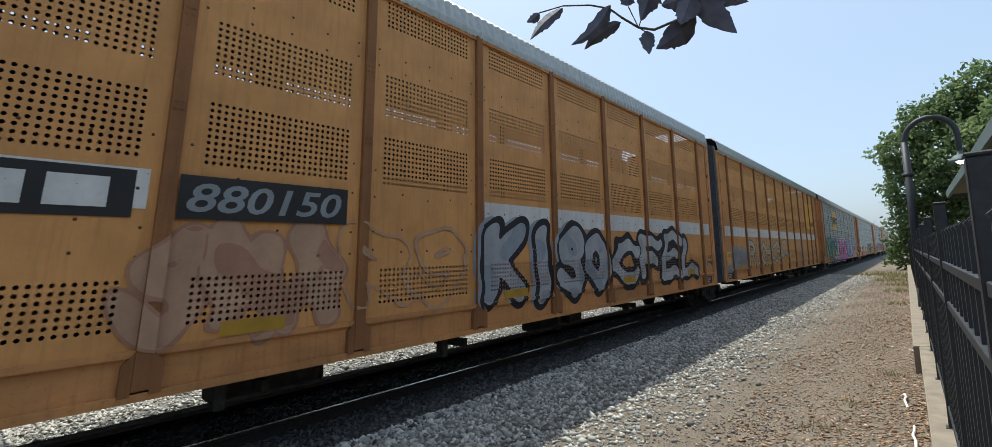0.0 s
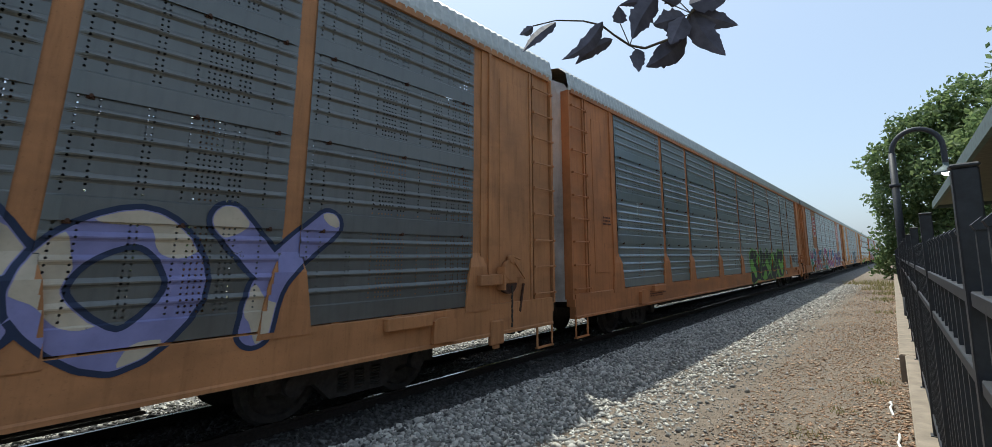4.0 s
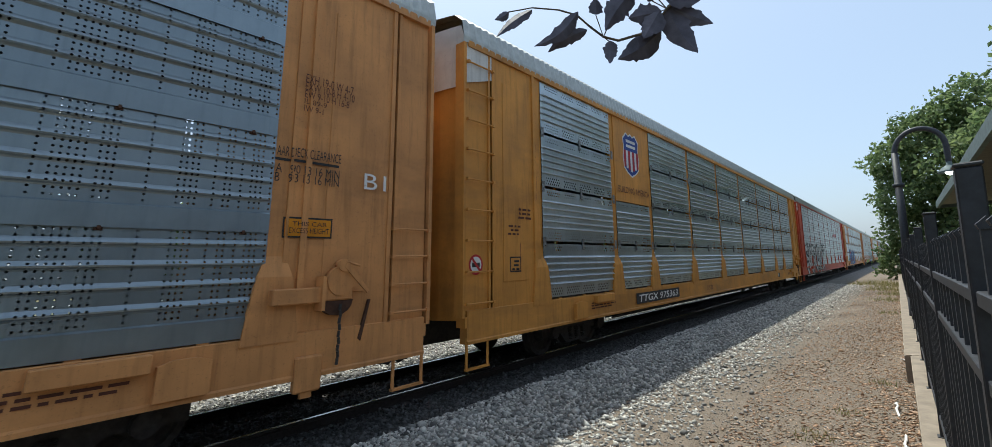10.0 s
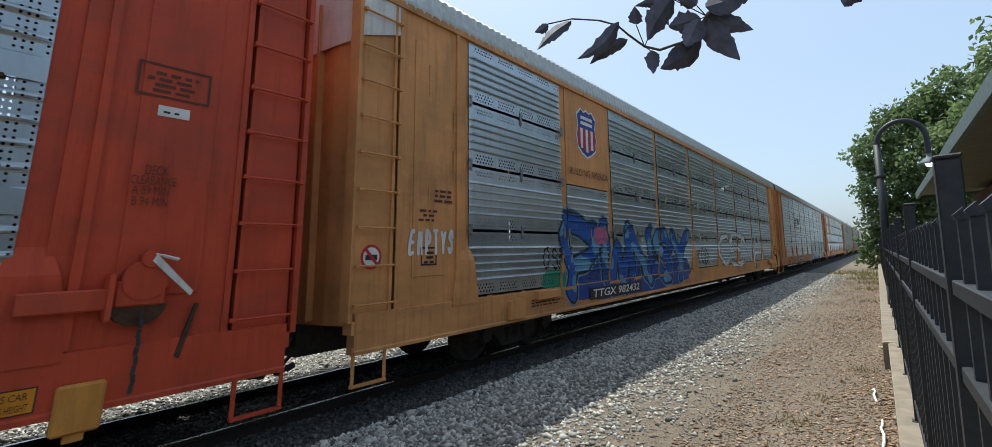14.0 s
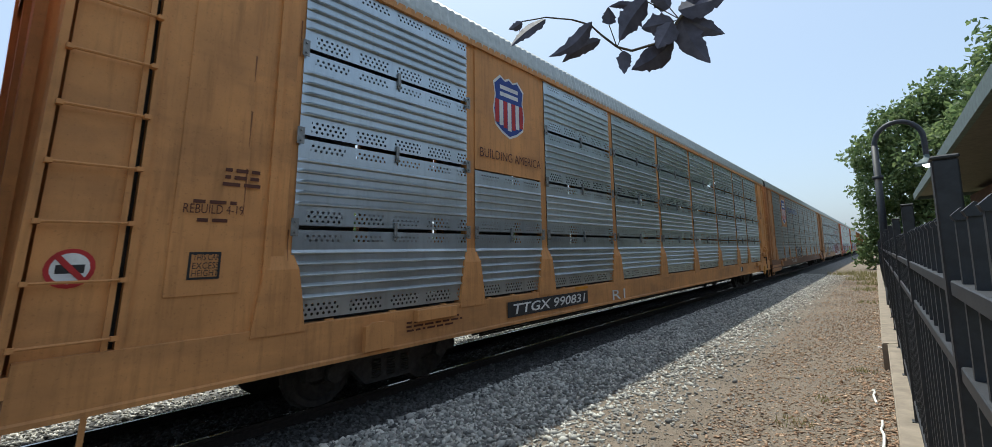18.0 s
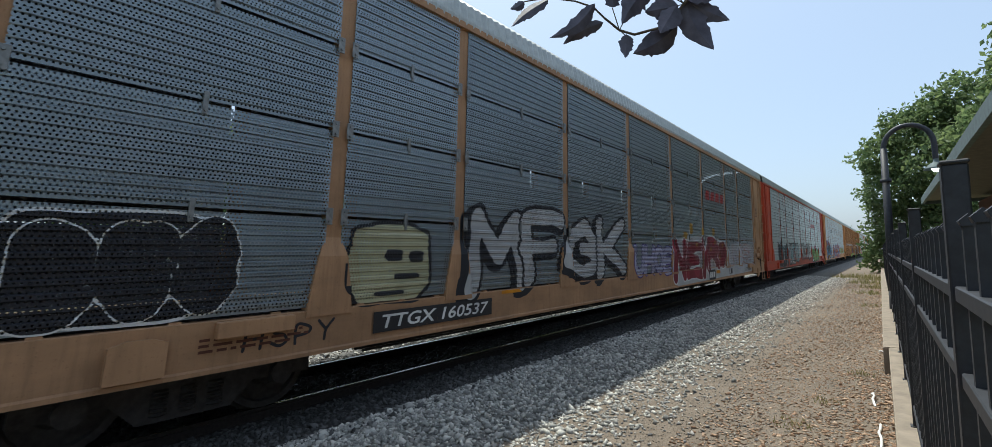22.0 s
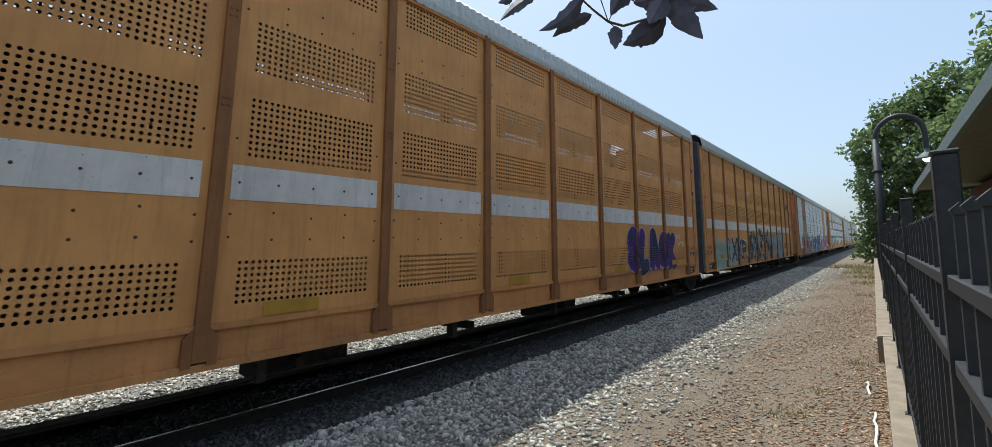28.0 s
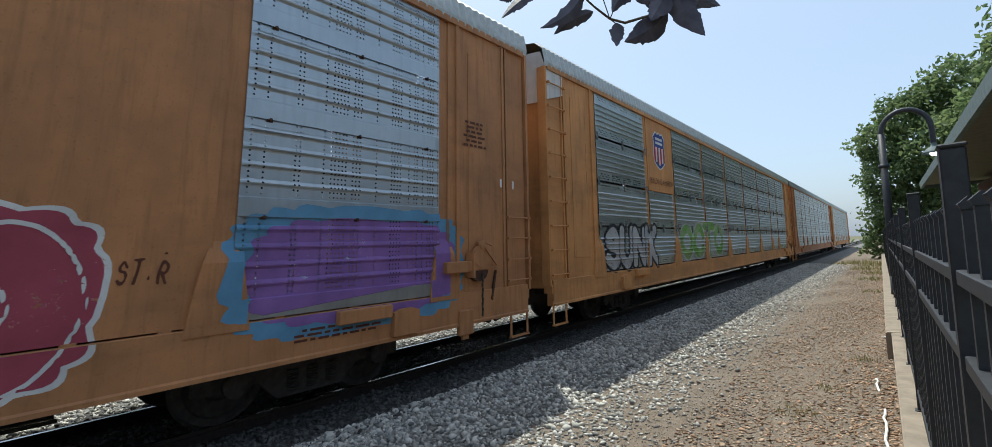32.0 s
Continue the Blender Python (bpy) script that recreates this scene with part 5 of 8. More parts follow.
# dark blue bubble letters
cloud("E", 16.9, 11.4, 0.74, 2.0, "bluegrey", 0.0008, 6)
figure("E", [
    ("teal", 0.22, [(16.55, 2.1), (16.62, 1.5), (16.6, 0.9)]),
    ("navy", 0.42, [(16.1, 2.0), (15.9, 1.5), (15.85, 1.1)]),
    ("navy", 0.40, [(15.1, 1.95), (15.0, 1.45), (14.9, 1.1)]),
    ("navy", 0.40, [(14.15, 1.98), (14.05, 1.5), (14.0, 1.1)]),
    ("navy", 0.44, [(12.95, 1.98), (12.9, 1.5), (13.05, 1.1)]),
    ("navy", 0.34, [(12.15, 1.62), (12.05, 1.1)]),
    ("deepblue", 0.26, [(16.1, 2.0), (15.9, 1.4), (15.85, 1.1)]),
    ("deepblue", 0.22, [(14.15, 2.0), (14.05, 1.4)]),
    ("bluegrey", 0.07, [(15.35, 1.75), (15.25, 1.35), (15.1, 1.25)]),
    ("bluegrey", 0.06, [(15.08, 1.85), (15.0, 1.6)]),
    ("bluegrey", 0.07, [(14.5, 1.85), (14.45, 1.35), (14.3, 1.25)]),
    ("bluegrey", 0.05, [(14.05, 1.62), (13.7, 1.58)]),
    ("bluegrey", 0.07, [(12.85, 1.78), (12.75, 1.55)]),
    ("bluegrey", 0.08, [(15.45, 0.78), (15.35, 0.9), (15.3, 0.78)]),
], "sky", 0.035, "dark blue bubble letters edged in pale blue")
# pale wild letters with black edges
graff("G", "SCRAMT", 28.2, 18.1, 0.72, 2.62, "bright", "ink", 0.14, 0.06, halo="ink", wild=0.9, second="silver", hw=0.09)
tag("H", "EMPTYS", 29.3, 28.4, 1.85, 2.21, "pale", 0.025)
cloud("H", 25.3, 17.2, 0.74, 1.7, "royal", 0.0008, 8, 13)
graff("H", "PWNSY", 25.1, 17.3, 0.86, 2.52, "blue", "ink", 0.18, 0.06, halo="sky", wild=0.7, second="cyan", hw=0.04, shine="skyfade")
cloud("H", 23.9, 23.2, 2.0, 2.4, "pinkfade", 0.0112, 5, 7)
cloud("H", 26.0, 25.2, 1.1, 1.5, "green", 0.0012, 5, 7)
tag("H", "OSN", 26.0, 25.1, 1.5, 1.95, "ink", 0.02)
graff("H", "CENA", 13.6, 5.2, 1.12, 2.42, "pale", "ink", 0.10, 0.03, wild=0.3)
tag("H", "KOD", 16.4, 15.0, 1.3, 1.9, "ink", 0.03)
# faded pastel letters
patch("I", [(13.6, 0.67), (5.5, 0.67), (5.5, 1.10), (13.2, 1.10)], "royal", 0.0008, "spray_paint", "faded blue ground along the sill")
graff("I", "HOURE", 13.4, 5.6, 0.78, 2.34, "mintpale", "aquapale", 0.24, 0.05, second="pinkpale", wild=0.5)
graff("I", "SEA", 5.9, 2.35, 0.95, 2.25, "mintpale", "skyfade", 0.20, 0.04, second="sky", wild=0.4)
tag("I", "LUST", 8.1, 7.2, 1.75, 2.15, "pale", 0.015)
rnd = random.Random(8)
for k in range(18):
    x, z, r = rnd.uniform(5.0, 13.2), rnd.uniform(0.95, 2.3), rnd.uniform(0.04, 0.10)
    patch("I", [(x + r * math.cos(q), z + r * math.sin(q)) for q in [i * math.pi / 5 for i in range(10)]], "mintpale" if k % 3 else "pinkpale", 0.0115, "spray_paint", "pale sprayed dots")
# chalky outlines on the dark car
cloud("K", 24.7, 23.35, 1.15, 2.0, "faintgrey", 0.0008, 9, 9)
graff("K", "WHMS", 26.3, 23.2, 1.10, 2.12, "faintgrey", "chalk", 0.14, 0.018, second="bluegrey", wild=0.5)
cloud("K", 24.75, 23.3, 1.6, 2.05, "bluegrey", 0.0118, 9, 9)
graff("K", "TROEK", 19.95, 16.2, 1.10, 1.92, "ink", "chalk", 0.085, 0.026, False, wild=0.35)
tag("K", "PRAY", 9.9, 8.9, 1.45, 1.95, "faintgrey", 0.018)
tag("K", "WZCK", 24.6, 23.4, 2.12, 2.3, "chalk", 0.012)
# finely perforated car
cloud("L", 28.05, 26.12, 1.17, 2.20, "pale", 0.0006, 33, 9)
cloud("L", 28.02, 26.15, 1.20, 2.17, "ink", 0.0016, 33, 9)
graff("L", "DUS", 27.75, 26.15, 1.22, 2.16, "ink", "pale", 0.20, 0.016, False)
tag("L", "OSK", 28.3, 27.8, 1.60, 1.95, "ink", 0.02)
cloud("L", 24.95, 23.5, 1.10, 2.22, "ink", 0.0012, 12, 7)
cloud("L", 24.90, 23.56, 1.14, 2.17, "paleyellow", 0.0030, 12, 7)
for k, (a, b, z0, z1) in enumerate(((24.35, 24.05, 1.68, 1.84), (23.95, 23.68, 1.66, 1.82), (24.2, 23.75, 1.44, 1.52), (24.5, 24.0, 1.24, 1.30))):
    cloud("L", a, b, z0, z1, "ink", 0.0046, k, 5)
graff("L", "MFGK", 22.75, 17.0, 1.16, 2.52, "chalk", "ink", 0.15, 0.07, False, shadow="ink", wild=0.25, drop=(-0.14, -0.06))
graff("L", "UHOE", 16.5, 13.7, 1.12, 1.95, "lavender", "violet", 0.10, 0.03)
cloud("L", 13.5, 7.3, 0.80, 2.30, "chalk", 0.0008, 10, 17)
for i, (letter, a, b, z0, z1, fat) in enumerate((("N", 13.6, 12.35, 0.84, 2.22, 0.20), ("E", 12.35, 10.65, 0.86, 2.20, 0.18), ("O", 8.70, 7.45, 1.08, 2.24, 0.25), ("K", 10.70, 9.65, 0.82, 2.28, 0.17), ("R", 10.05, 8.55, 1.08, 2.40, 0.20))):
    graff("L", letter, a, b, z0, z1, "maroon", "pale", fat, 0.04, letter == "O", second="wine", wild=0.12, over=0.003 * i, label="maroon spray-painted letter edged in white")
cloud("L", 7.3, 2.3, 1.0, 2.10, "chalk", 0.0008, 14, 15)
graff("L", "NEON", 7.1, 2.35, 1.05, 2.16, "", "lavender", 0.14, 0.022, ring=True)
graff("L", "HS", 6.4, 3.2, 1.20, 2.05, "", "coral", 0.09, 0.018, ring=True)
for a, b, z0, z1 in ((10.64, 10.30, 2.26, 2.60), (11.98, 11.62, 2.33, 2.70), (9.32, 9.00, 2.34, 2.62), (12.6, 12.2, 2.15, 2.4)):
    cloud("L", a, b, z0, z1, "gold", 0.0024, 2, 7)
for a, z in ((11.4, 1.9), (9.75, 1.75), (9.2, 2.0), (8.15, 1.9), (8.6, 1.45)):
    cloud("L", a, a - 0.16, z, z + 0.15, "gold", 0.0235, 3, 5)
tag("L", "WMG", 8.02, 6.92, 2.24, 2.52, "slate", 0.022)
tag("L", "HSPY", 26.05, 25.0, 0.80, 1.04, "ink", 0.016)
patch("L", [(13.4, 0.70), (2.7, 0.80), (2.7, 1.02), (7.2, 1.10), (13.4, 1.10)], "chalk", 0.0013, "spray_paint", "white rolled-on ground along the sill")
patch("L", rect(10.08, 9.28, 0.72, 1.08), "board", 0.023, "owner_board", "black board with a plain mark")
for k in range(3):
    patch("L", [(10.0 - 0.22 * k, 0.80), (9.83 - 0.22 * k, 0.80), (9.80 - 0.22 * k, 1.0), (9.97 - 0.22 * k, 1.0)], "white", 0.027, "emblem", "white bars on the board")
patch("L", rect(9.14, 8.62, 0.92, 1.04), "amber", 0.023, "warning_plate", "amber warning plate")
# orange-red car
cloud("M", 26.2, 23.0, 0.80, 1.98, "aquapale", 0.0008, 43, 11)
graff("M", "RALOY", 26.3, 22.85, 0.72, 2.14, "ink", "slate", 0.185, 0.022, halo="ink", hw=0.03)
graff("M", "HEWJE", 22.15, 18.0, 0.98, 2.20, "silver", "ink", 0.17, 0.05, second="aquapale", shadow="slate", halo="ink", hw=0.03, drop=(-0.16, 0.0))
graff("M", "MISJIE", 16.4, 11.6, 1.10, 2.20, "chalk", "ink", 0.13, 0.06, second="silver", shadow="ink")
cloud("M", 8.42, 7.14, 1.66, 2.16, "pinkfade", 0.0006, 5, 7)
cloud("M", 10.3, 9.7, 1.5, 2.05, "pinkfade", 0.0006, 6, 7)
cloud("M", 10.1, 5.1, 0.74, 1.55, "ink", 0.0010, 41, 15)
graff("M", "TWNOH", 10.1, 5.1, 0.76, 1.84, "lime", "ink", 0.21, 0.055, False, second="limepale", wild=0.4, shadow="ink")
tag("M", "BIHATSY", 11.6, 10.5, 1.35, 1.65, "ink", 0.016)
patch("M", rect(10.28, 9.52, 0.72, 1.06), "board", 0.023, "owner_board", "black board with a plain mark")
for k in range(3):
    patch("M", [(10.2 - 0.21 * k, 0.80), (10.04 - 0.21 * k, 0.80), (10.01 - 0.21 * k, 1.0), (10.17 - 0.21 * k, 1.0)], "white", 0.027, "emblem", "white bars on the board")
# mural-like piece in blues
figure("N", [
    ("iris", 0, [(28.84, 1.96), (28.68, 2.12), (28.34, 2.16), (28.2, 2.46), (27.96, 2.64), (27.58, 2.78), (27.22, 2.76), (26.9, 2.52), (26.76, 2.82), (26.5, 2.76), (26.22, 2.64), (25.38, 2.52), (25.12, 2.76), (24.8, 2.52), (24.26, 2.4), (23.78, 2.4), (23.5, 2.04), (22.88, 1.8), (22.82, 1.32), (23.64, 0.82), (26.5, 0.82), (27.74, 0.76), (28.08, 0.88), (28.44, 1.04), (28.52, 1.1), (28.3, 1.56), (28.46, 1.74), (28.74, 1.76)]),
], "pinkfade", 0.05, "violet sprayed cloud with a pink rim", 0.0012)
figure("N", [
    ("deepblue", 0, [(28.14, 2.12), (28.04, 2.44), (27.72, 2.68), (27.32, 2.74), (27.04, 2.64), (26.86, 2.4), (26.56, 2.5), (26.14, 2.5), (26.08, 2.78), (25.64, 2.82), (25.42, 2.54), (24.48, 2.5), (24.16, 2.16), (23.5, 1.96), (23.14, 1.48), (23.28, 1.2), (23.76, 0.8), (24.66, 0.8), (26.24, 0.8), (26.74, 0.76), (27.36, 0.76), (27.74, 0.76), (27.98, 1.12), (28.02, 1.44), (27.78, 1.48), (28.12, 1.76)]),
], "aquasky", 0.04, "dark blue sprayed letters edged in sky blue", 0.0024)
figure("N", [
    ("maroon", 0, [(28.08, 2.1), (28.0, 2.4), (27.72, 2.64), (27.32, 2.7), (27.04, 2.6), (26.86, 2.36), (26.96, 2.28), (26.54, 2.48), (26.04, 2.4), (26.06, 2.76), (25.64, 2.78), (25.46, 2.52), (24.52, 2.48), (24.42, 2.26), (25.92, 2.14), (27.24, 2.08), (28.06, 2.02)]),
    ("ink", 0, [(28.12, 2.02), (27.24, 2.08), (25.92, 2.14), (24.42, 2.26), (23.68, 1.9), (23.56, 1.48), (26.26, 1.56), (27.76, 1.64), (28.1, 1.8)]),
    ("aquasky", 0, [(27.4, 2.2), (27.18, 2.2), (27.28, 1.88)]),
    ("aquasky", 0, [(27.96, 2.0), (27.68, 2.0), (27.84, 1.92), (27.76, 1.56)]),
    ("aquasky", 0, [(27.34, 1.66), (26.94, 1.8), (27.16, 1.34)]),
    ("aquasky", 0, [(26.58, 2.48), (26.44, 2.5), (26.48, 1.6), (26.62, 1.62)]),
    ("aquasky", 0, [(26.62, 1.44), (26.4, 1.42), (26.46, 0.96), (26.84, 0.78), (27.22, 0.8), (26.62, 1.06)]),
    ("aquasky", 0, [(26.52, 2.2), (26.0, 2.32), (25.98, 2.08)]),
    ("aquasky", 0, [(26.2, 1.84), (25.7, 1.94), (26.06, 1.68)]),
    ("aquasky", 0, [(27.6, 0.76), (27.18, 1.02), (27.22, 0.76)]),
    ("aquasky", 0, [(28.0, 1.12), (27.72, 1.08), (27.7, 0.76)]),
    ("aquasky", 0, [(26.32, 1.1), (26.24, 0.8), (25.86, 1.08), (26.14, 0.92)]),
    ("aquasky", 0, [(25.4, 0.78), (25.2, 1.0), (24.68, 1.12), (25.16, 0.88)]),
    ("aquasky", 0, [(28.36, 2.08), (28.16, 2.1), (28.14, 1.78), (28.34, 1.8)]),
    ("aquasky", 0, [(28.34, 1.76), (28.1, 1.74), (27.76, 1.48), (28.04, 1.6)]),
    ("aquasky", 0, [(23.44, 2.02), (23.14, 2.02), (23.0, 1.74), (23.48, 1.48)]),
    ("aquasky", 0, [(23.04, 1.68), (22.72, 1.72), (22.76, 1.36), (23.08, 1.48)]),
    ("aquasky", 0, [(23.98, 0.84), (23.46, 1.28), (23.34, 1.16), (23.8, 0.8)]),
    ("aquasky", 0, [(24.86, 1.4), (24.38, 1.52), (24.66, 1.4)]),
    ("navy", 0, [(28.32, 2.04), (28.18, 2.06), (28.18, 1.84), (28.32, 1.82)]),
    ("navy", 0, [(23.4, 1.96), (23.24, 1.96), (23.2, 1.76), (23.4, 1.76)]),
    ("slate", 0, [(27.54, 1.14), (26.78, 1.16), (26.78, 1.12), (27.54, 1.12)]),
], "", 0.0, "maroon, black and sky blue fills of the sprayed letters", 0.0046)
figure("N", [
    ("aquasky", 0.1, [(24.18, 1.72), (23.94, 1.58), (23.9, 1.34), (24.04, 1.0), (24.36, 1.12), (24.46, 1.44), (24.32, 1.66), (24.18, 1.72)]),
    ("iris", 0.0, [(24.1, 1.6), (23.96, 1.46), (24.02, 1.18), (24.16, 1.08), (24.26, 1.26), (24.26, 1.48)]),
    ("aquasky", 0.03, [(24.74, 1.8), (24.66, 1.98), (24.5, 1.86), (24.58, 1.76)]),
    ("aquasky", 0.055, [(24.24, 1.98), (23.94, 2.04), (23.56, 1.88), (23.34, 1.54), (23.38, 1.14)]),
    ("aquasky", 0.045, [(25.8, 1.6), (25.84, 1.26), (25.6, 1.18), (25.48, 1.46), (25.68, 1.6)]),
    ("iris", 0, [(25.74, 1.5), (25.78, 1.28), (25.62, 1.26), (25.56, 1.44)]),
], "navy", 0.018, "sky blue loops round violet ovals", 0.0230)
tag("N", "HOF", 23.95, 23.60, 2.12, 2.28, "navy", 0.014)
tag("N", "21", 29.6, 29.25, 1.7, 1.95, "navy", 0.018)
graff("N", "SORTEL", 22.75, 21.3, 1.34, 1.66, "ink", "", 0.02, wild=0.8)
graff("N", "ARE", 22.75, 22.05, 1.68, 1.98, "ink", "", 0.02, wild=0.8)
graff("N", "JASK", 22.2, 21.3, 1.98, 2.34, "ink", "", 0.022, wild=0.8)
cloud("N", 20.9, 11.6, 0.95, 1.75, "blueink", 0.0008, 16, 19)
graff("N", "SNRED", 20.6, 11.1, 0.84, 2.34, "red2", "ink", 0.12, 0.05, False, second="coral", wild=0.8, halo="blueink", shine="pale", hw=0.07)
cloud("N", 10.60, 2.60, 1.2, 2.0, "limepale", 0.0008, 16, 13)
graff("N", "FYNE", 10.4, 3.0, 1.15, 2.1, "", "pinkfade", 0.12, 0.025, ring=True)
# violet bubble letters
graff("A2", "SLACK", 6.0, 2.35, 1.04, 2.22, "violet", "lavender", 0.20, 0.032, second="navy")
tag("A2", "PSI", 2.25, 1.65, 1.95, 2.10, "pale", 0.012)
tag("A2", "RTD", 2.1, 1.5, 1.70, 1.85, "pale", 0.012)
# flat-sided unit with dark and grey letters
graff("A3", "iX", 20.5, 18.6, 0.92, 2.05, "navy", "white", 0.12, 0.03, False, second="violet")
graff("A3", "KR", 18.5, 16.6, 0.98, 2.00, "navy", "white", 0.11, 0.03, False)
graff("A3", "SMETR", 16.1, 9.9, 0.88, 2.26, "ink", "chalk", 0.17, 0.026, wild=1.0, halo="ink", hw=0.05, second="slate")
graff("A3", "USA", 9.7, 8.95, 1.2, 2.1, "slate", "navy", 0.08, 0.03)
cloud("A3", 8.95, 5.35, 0.84, 2.28, "slate", 0.0010, 31, 13)
graff("A3", "OKEX", 8.95, 5.35, 0.80, 2.36, "slate", "navy", 0.29, 0.04)
for a in (7.75, 6.95):
    cloud("A3", a, a - 0.16, 1.62, 1.86, "navy", 0.0120, 3, 5)
cloud("A3", 5.60, 5.15, 1.32, 1.68, "navy", 0.0012, 3, 5)
cloud("A3", 5.57, 5.18, 1.36, 1.64, "slate", 0.0030, 3, 5)
tag("A3", "VASOP", 4.85, 4.25, 1.55, 1.68, "brown", 0.012)
tag("A3", "WILL", 4.75, 4.3, 1.36, 1.50, "brown", 0.012)
# pale car with pink curves
cloud("O", 24.9, 21.6, 1.85, 2.55, "aquapale", 0.0006, 19, 9)
cloud("O", 26.5, 20.9, 0.66, 1.30, "coral", 0.0008, 18, 11)
graff("O", "SE", 26.6, 23.1, 0.72, 2.28, "rose", "ink", 0.22, 0.045, second="coral", wild=1.0, shadow="aquapale", shine="pinkpale")
figure("O", [
    ("aquapale", 0.192, [(22.62, 2.37), (22.18, 2.4), (21.66, 2.11), (21.44, 1.93)]),
], "", 0.0, "pale blue sprayed cloud", 0.0018)
figure("O", [
    ("pinkpale", 0.186, [(22.89, 2.26), (22.43, 2.29)]),
    ("aquapale", 0.083, [(22.8, 1.92), (22.66, 1.92)]),
    ("pinkpale", 0.134, [(22.7, 1.77), (22.34, 1.91), (21.94, 1.91), (21.69, 1.82)]),
    ("aquapale", 0.096, [(21.39, 1.27), (20.89, 1.24), (20.23, 1.2)]),
    ("rose", 0.115, [(22.1, 1.61), (21.55, 1.61), (20.74, 1.58), (20.43, 1.46), (20.25, 1.28)]),
    ("rose", 0.198, [(22.76, 1.32), (22.39, 1.34), (21.95, 1.37)]),
    ("coralred", 0.176, [(22.74, 1.01), (22.39, 0.96), (21.9, 0.95), (21.67, 1.13)]),
], "ink", 0.035, "pink and red cartoon arm sprayed with black outlines")
figure("O", [
    ("ink", 0.064, [(22.82, 2.12), (22.61, 2.11)]),
    ("ink", 0.054, [(21.46, 1.33), (21.2, 1.39), (20.81, 1.46), (20.29, 1.29)]),
    ("ink", 0.029, [(22.19, 1.68), (22.27, 1.44), (22.06, 1.18), (21.81, 1.22)]),
    ("ink", 0.029, [(22.03, 1.64), (22.07, 1.42), (21.88, 1.28)]),
    ("ink", 0.032, [(22.39, 1.55), (22.57, 1.22), (22.41, 1.18)]),
    ("ink", 0.022, [(22.17, 1.03), (21.97, 0.83), (21.63, 1.03)]),
    ("ink", 0.019, [(21.57, 1.75), (21.8, 1.69), (22.09, 1.68), (22.41, 1.73), (22.64, 1.51)]),
], "", 0.0, "black lines inside the pink cartoon piece", 0.0255)
tag("O", "END", 21.38, 20.86, 2.10, 2.27, "ink", 0.014)
tag("O", "THE", 21.38, 20.84, 1.97, 2.10, "ink", 0.014)
tag("O", "FED", 21.36, 20.80, 1.82, 1.95, "ink", 0.014)
patch("O", rect(21.45, 20.05, 0.985, 1.115), "tan", 0.0262, "spray_paint", "bare tan strip left in the piece")
tag("O", "RESPECT THE FEE", 21.4, 20.12, 0.995, 1.105, "ink", 0.010)
cloud("O", 18.8, 11.0, 0.72, 1.35, "sky", 0.0006, 20, 15)
graff("O", "kna8", 18.8, 11.3, 0.78, 2.44, "blue", "skyfade", 0.20, 0.035, second="royal", halo="ink", hw=0.08, wild=0.3)
graff("O", "SOE", 10.6, 7.6, 0.95, 2.0, "rose", "maroon", 0.13, 0.03, wild=0.6)
cloud("O", 5.2, 1.70, 0.86, 2.40, "cyan", 0.0008, 21, 23)
cloud("O", 4.95, 1.92, 1.0, 2.24, "purple", 0.0030, 22, 17)
cloud("O", 8.2, 6.0, 0.75, 2.32, "pale", 0.0008, 23, 13)
cloud("O", 8.17, 6.05, 0.79, 2.28, "rosered", 0.0026, 23, 13)
graff("O", "SO", 8.1, 6.15, 0.85, 2.1, "", "pale", 0.22, 0.018, ring=True)
graff("O", "STAR", 5.95, 5.55, 1.62, 1.84, "brown", "", 0.010, wild=0.5)
graff("P", "SUNK", 27.8, 24.6, 1.20, 2.30, "chalk", "ink", 0.13, 0.05, halo="ink", hw=0.03)
graff("P", "OCTO", 22.6, 17.6, 1.22, 2.44, "limepale", "pale", 0.15, 0.04, second="lime")


def frame_box(key, a, b, z0, z1, colour):
    """Thin painted frame round a stencil."""
    w = 0.022
    for r in (rect(a, b, z1 - w, z1), rect(a, b, z0, z0 + w), rect(a, a - w, z0 + w, z1 - w), rect(b + w, b, z0 + w, z1 - w)):
        patch(key, r, colour, 0.006, "stencil_frame", "stencilled frame")


# boards, emblems and stencils
words("E", "EXH 19-0 W 4-7", 1.99, 1.36, 3.97, 4.08, "brown")
words("E", "EXW 10-8 H 4-10", 1.99, 1.34, 3.88, 3.98, "brown")
words("E", "EW 9-10 H 16-8", 1.99, 1.41, 3.79, 3.88, "brown")
words("E", "IL 89-9", 1.99, 1.71, 3.72, 3.78, "brown")
words("E", "IW 9-1", 1.99, 1.75, 3.63, 3.70, "brown")
words("E", "AAR DECK CLEARANCE", 2.24, 1.48, 3.08, 3.19, "board")
words("E", "A   90 13 16 MIN", 2.24, 1.49, 2.89, 2.99, "board")
words("E", "B   93 13 16 MIN", 2.24, 1.49, 2.79, 2.89, "board")
frame_box("C", 1.84, 1.20, 3.65, 4.12, "brown")
frame_box("C", 1.74, 1.47, 2.46, 2.68, "brown")
patch("E", rect(2.25, 1.49, 3.03, 3.06), "board", 0.006, "stencil_frame", "dark painted line")
patch("G", rect(2.28, 1.97, 0.74, 0.93), "board", 0.005, "warning_sign", "yellow warning plate with black writing")
patch("G", rect(2.27, 1.98, 0.75, 0.92), "amber", 0.007, "warning_sign", "yellow warning plate with black writing")
words("G", "THIS CAR", 2.24, 2.02, 0.85, 0.90, "board")
words("G", "EXCESS HEIGHT", 2.25, 2.01, 0.77, 0.82, "board")
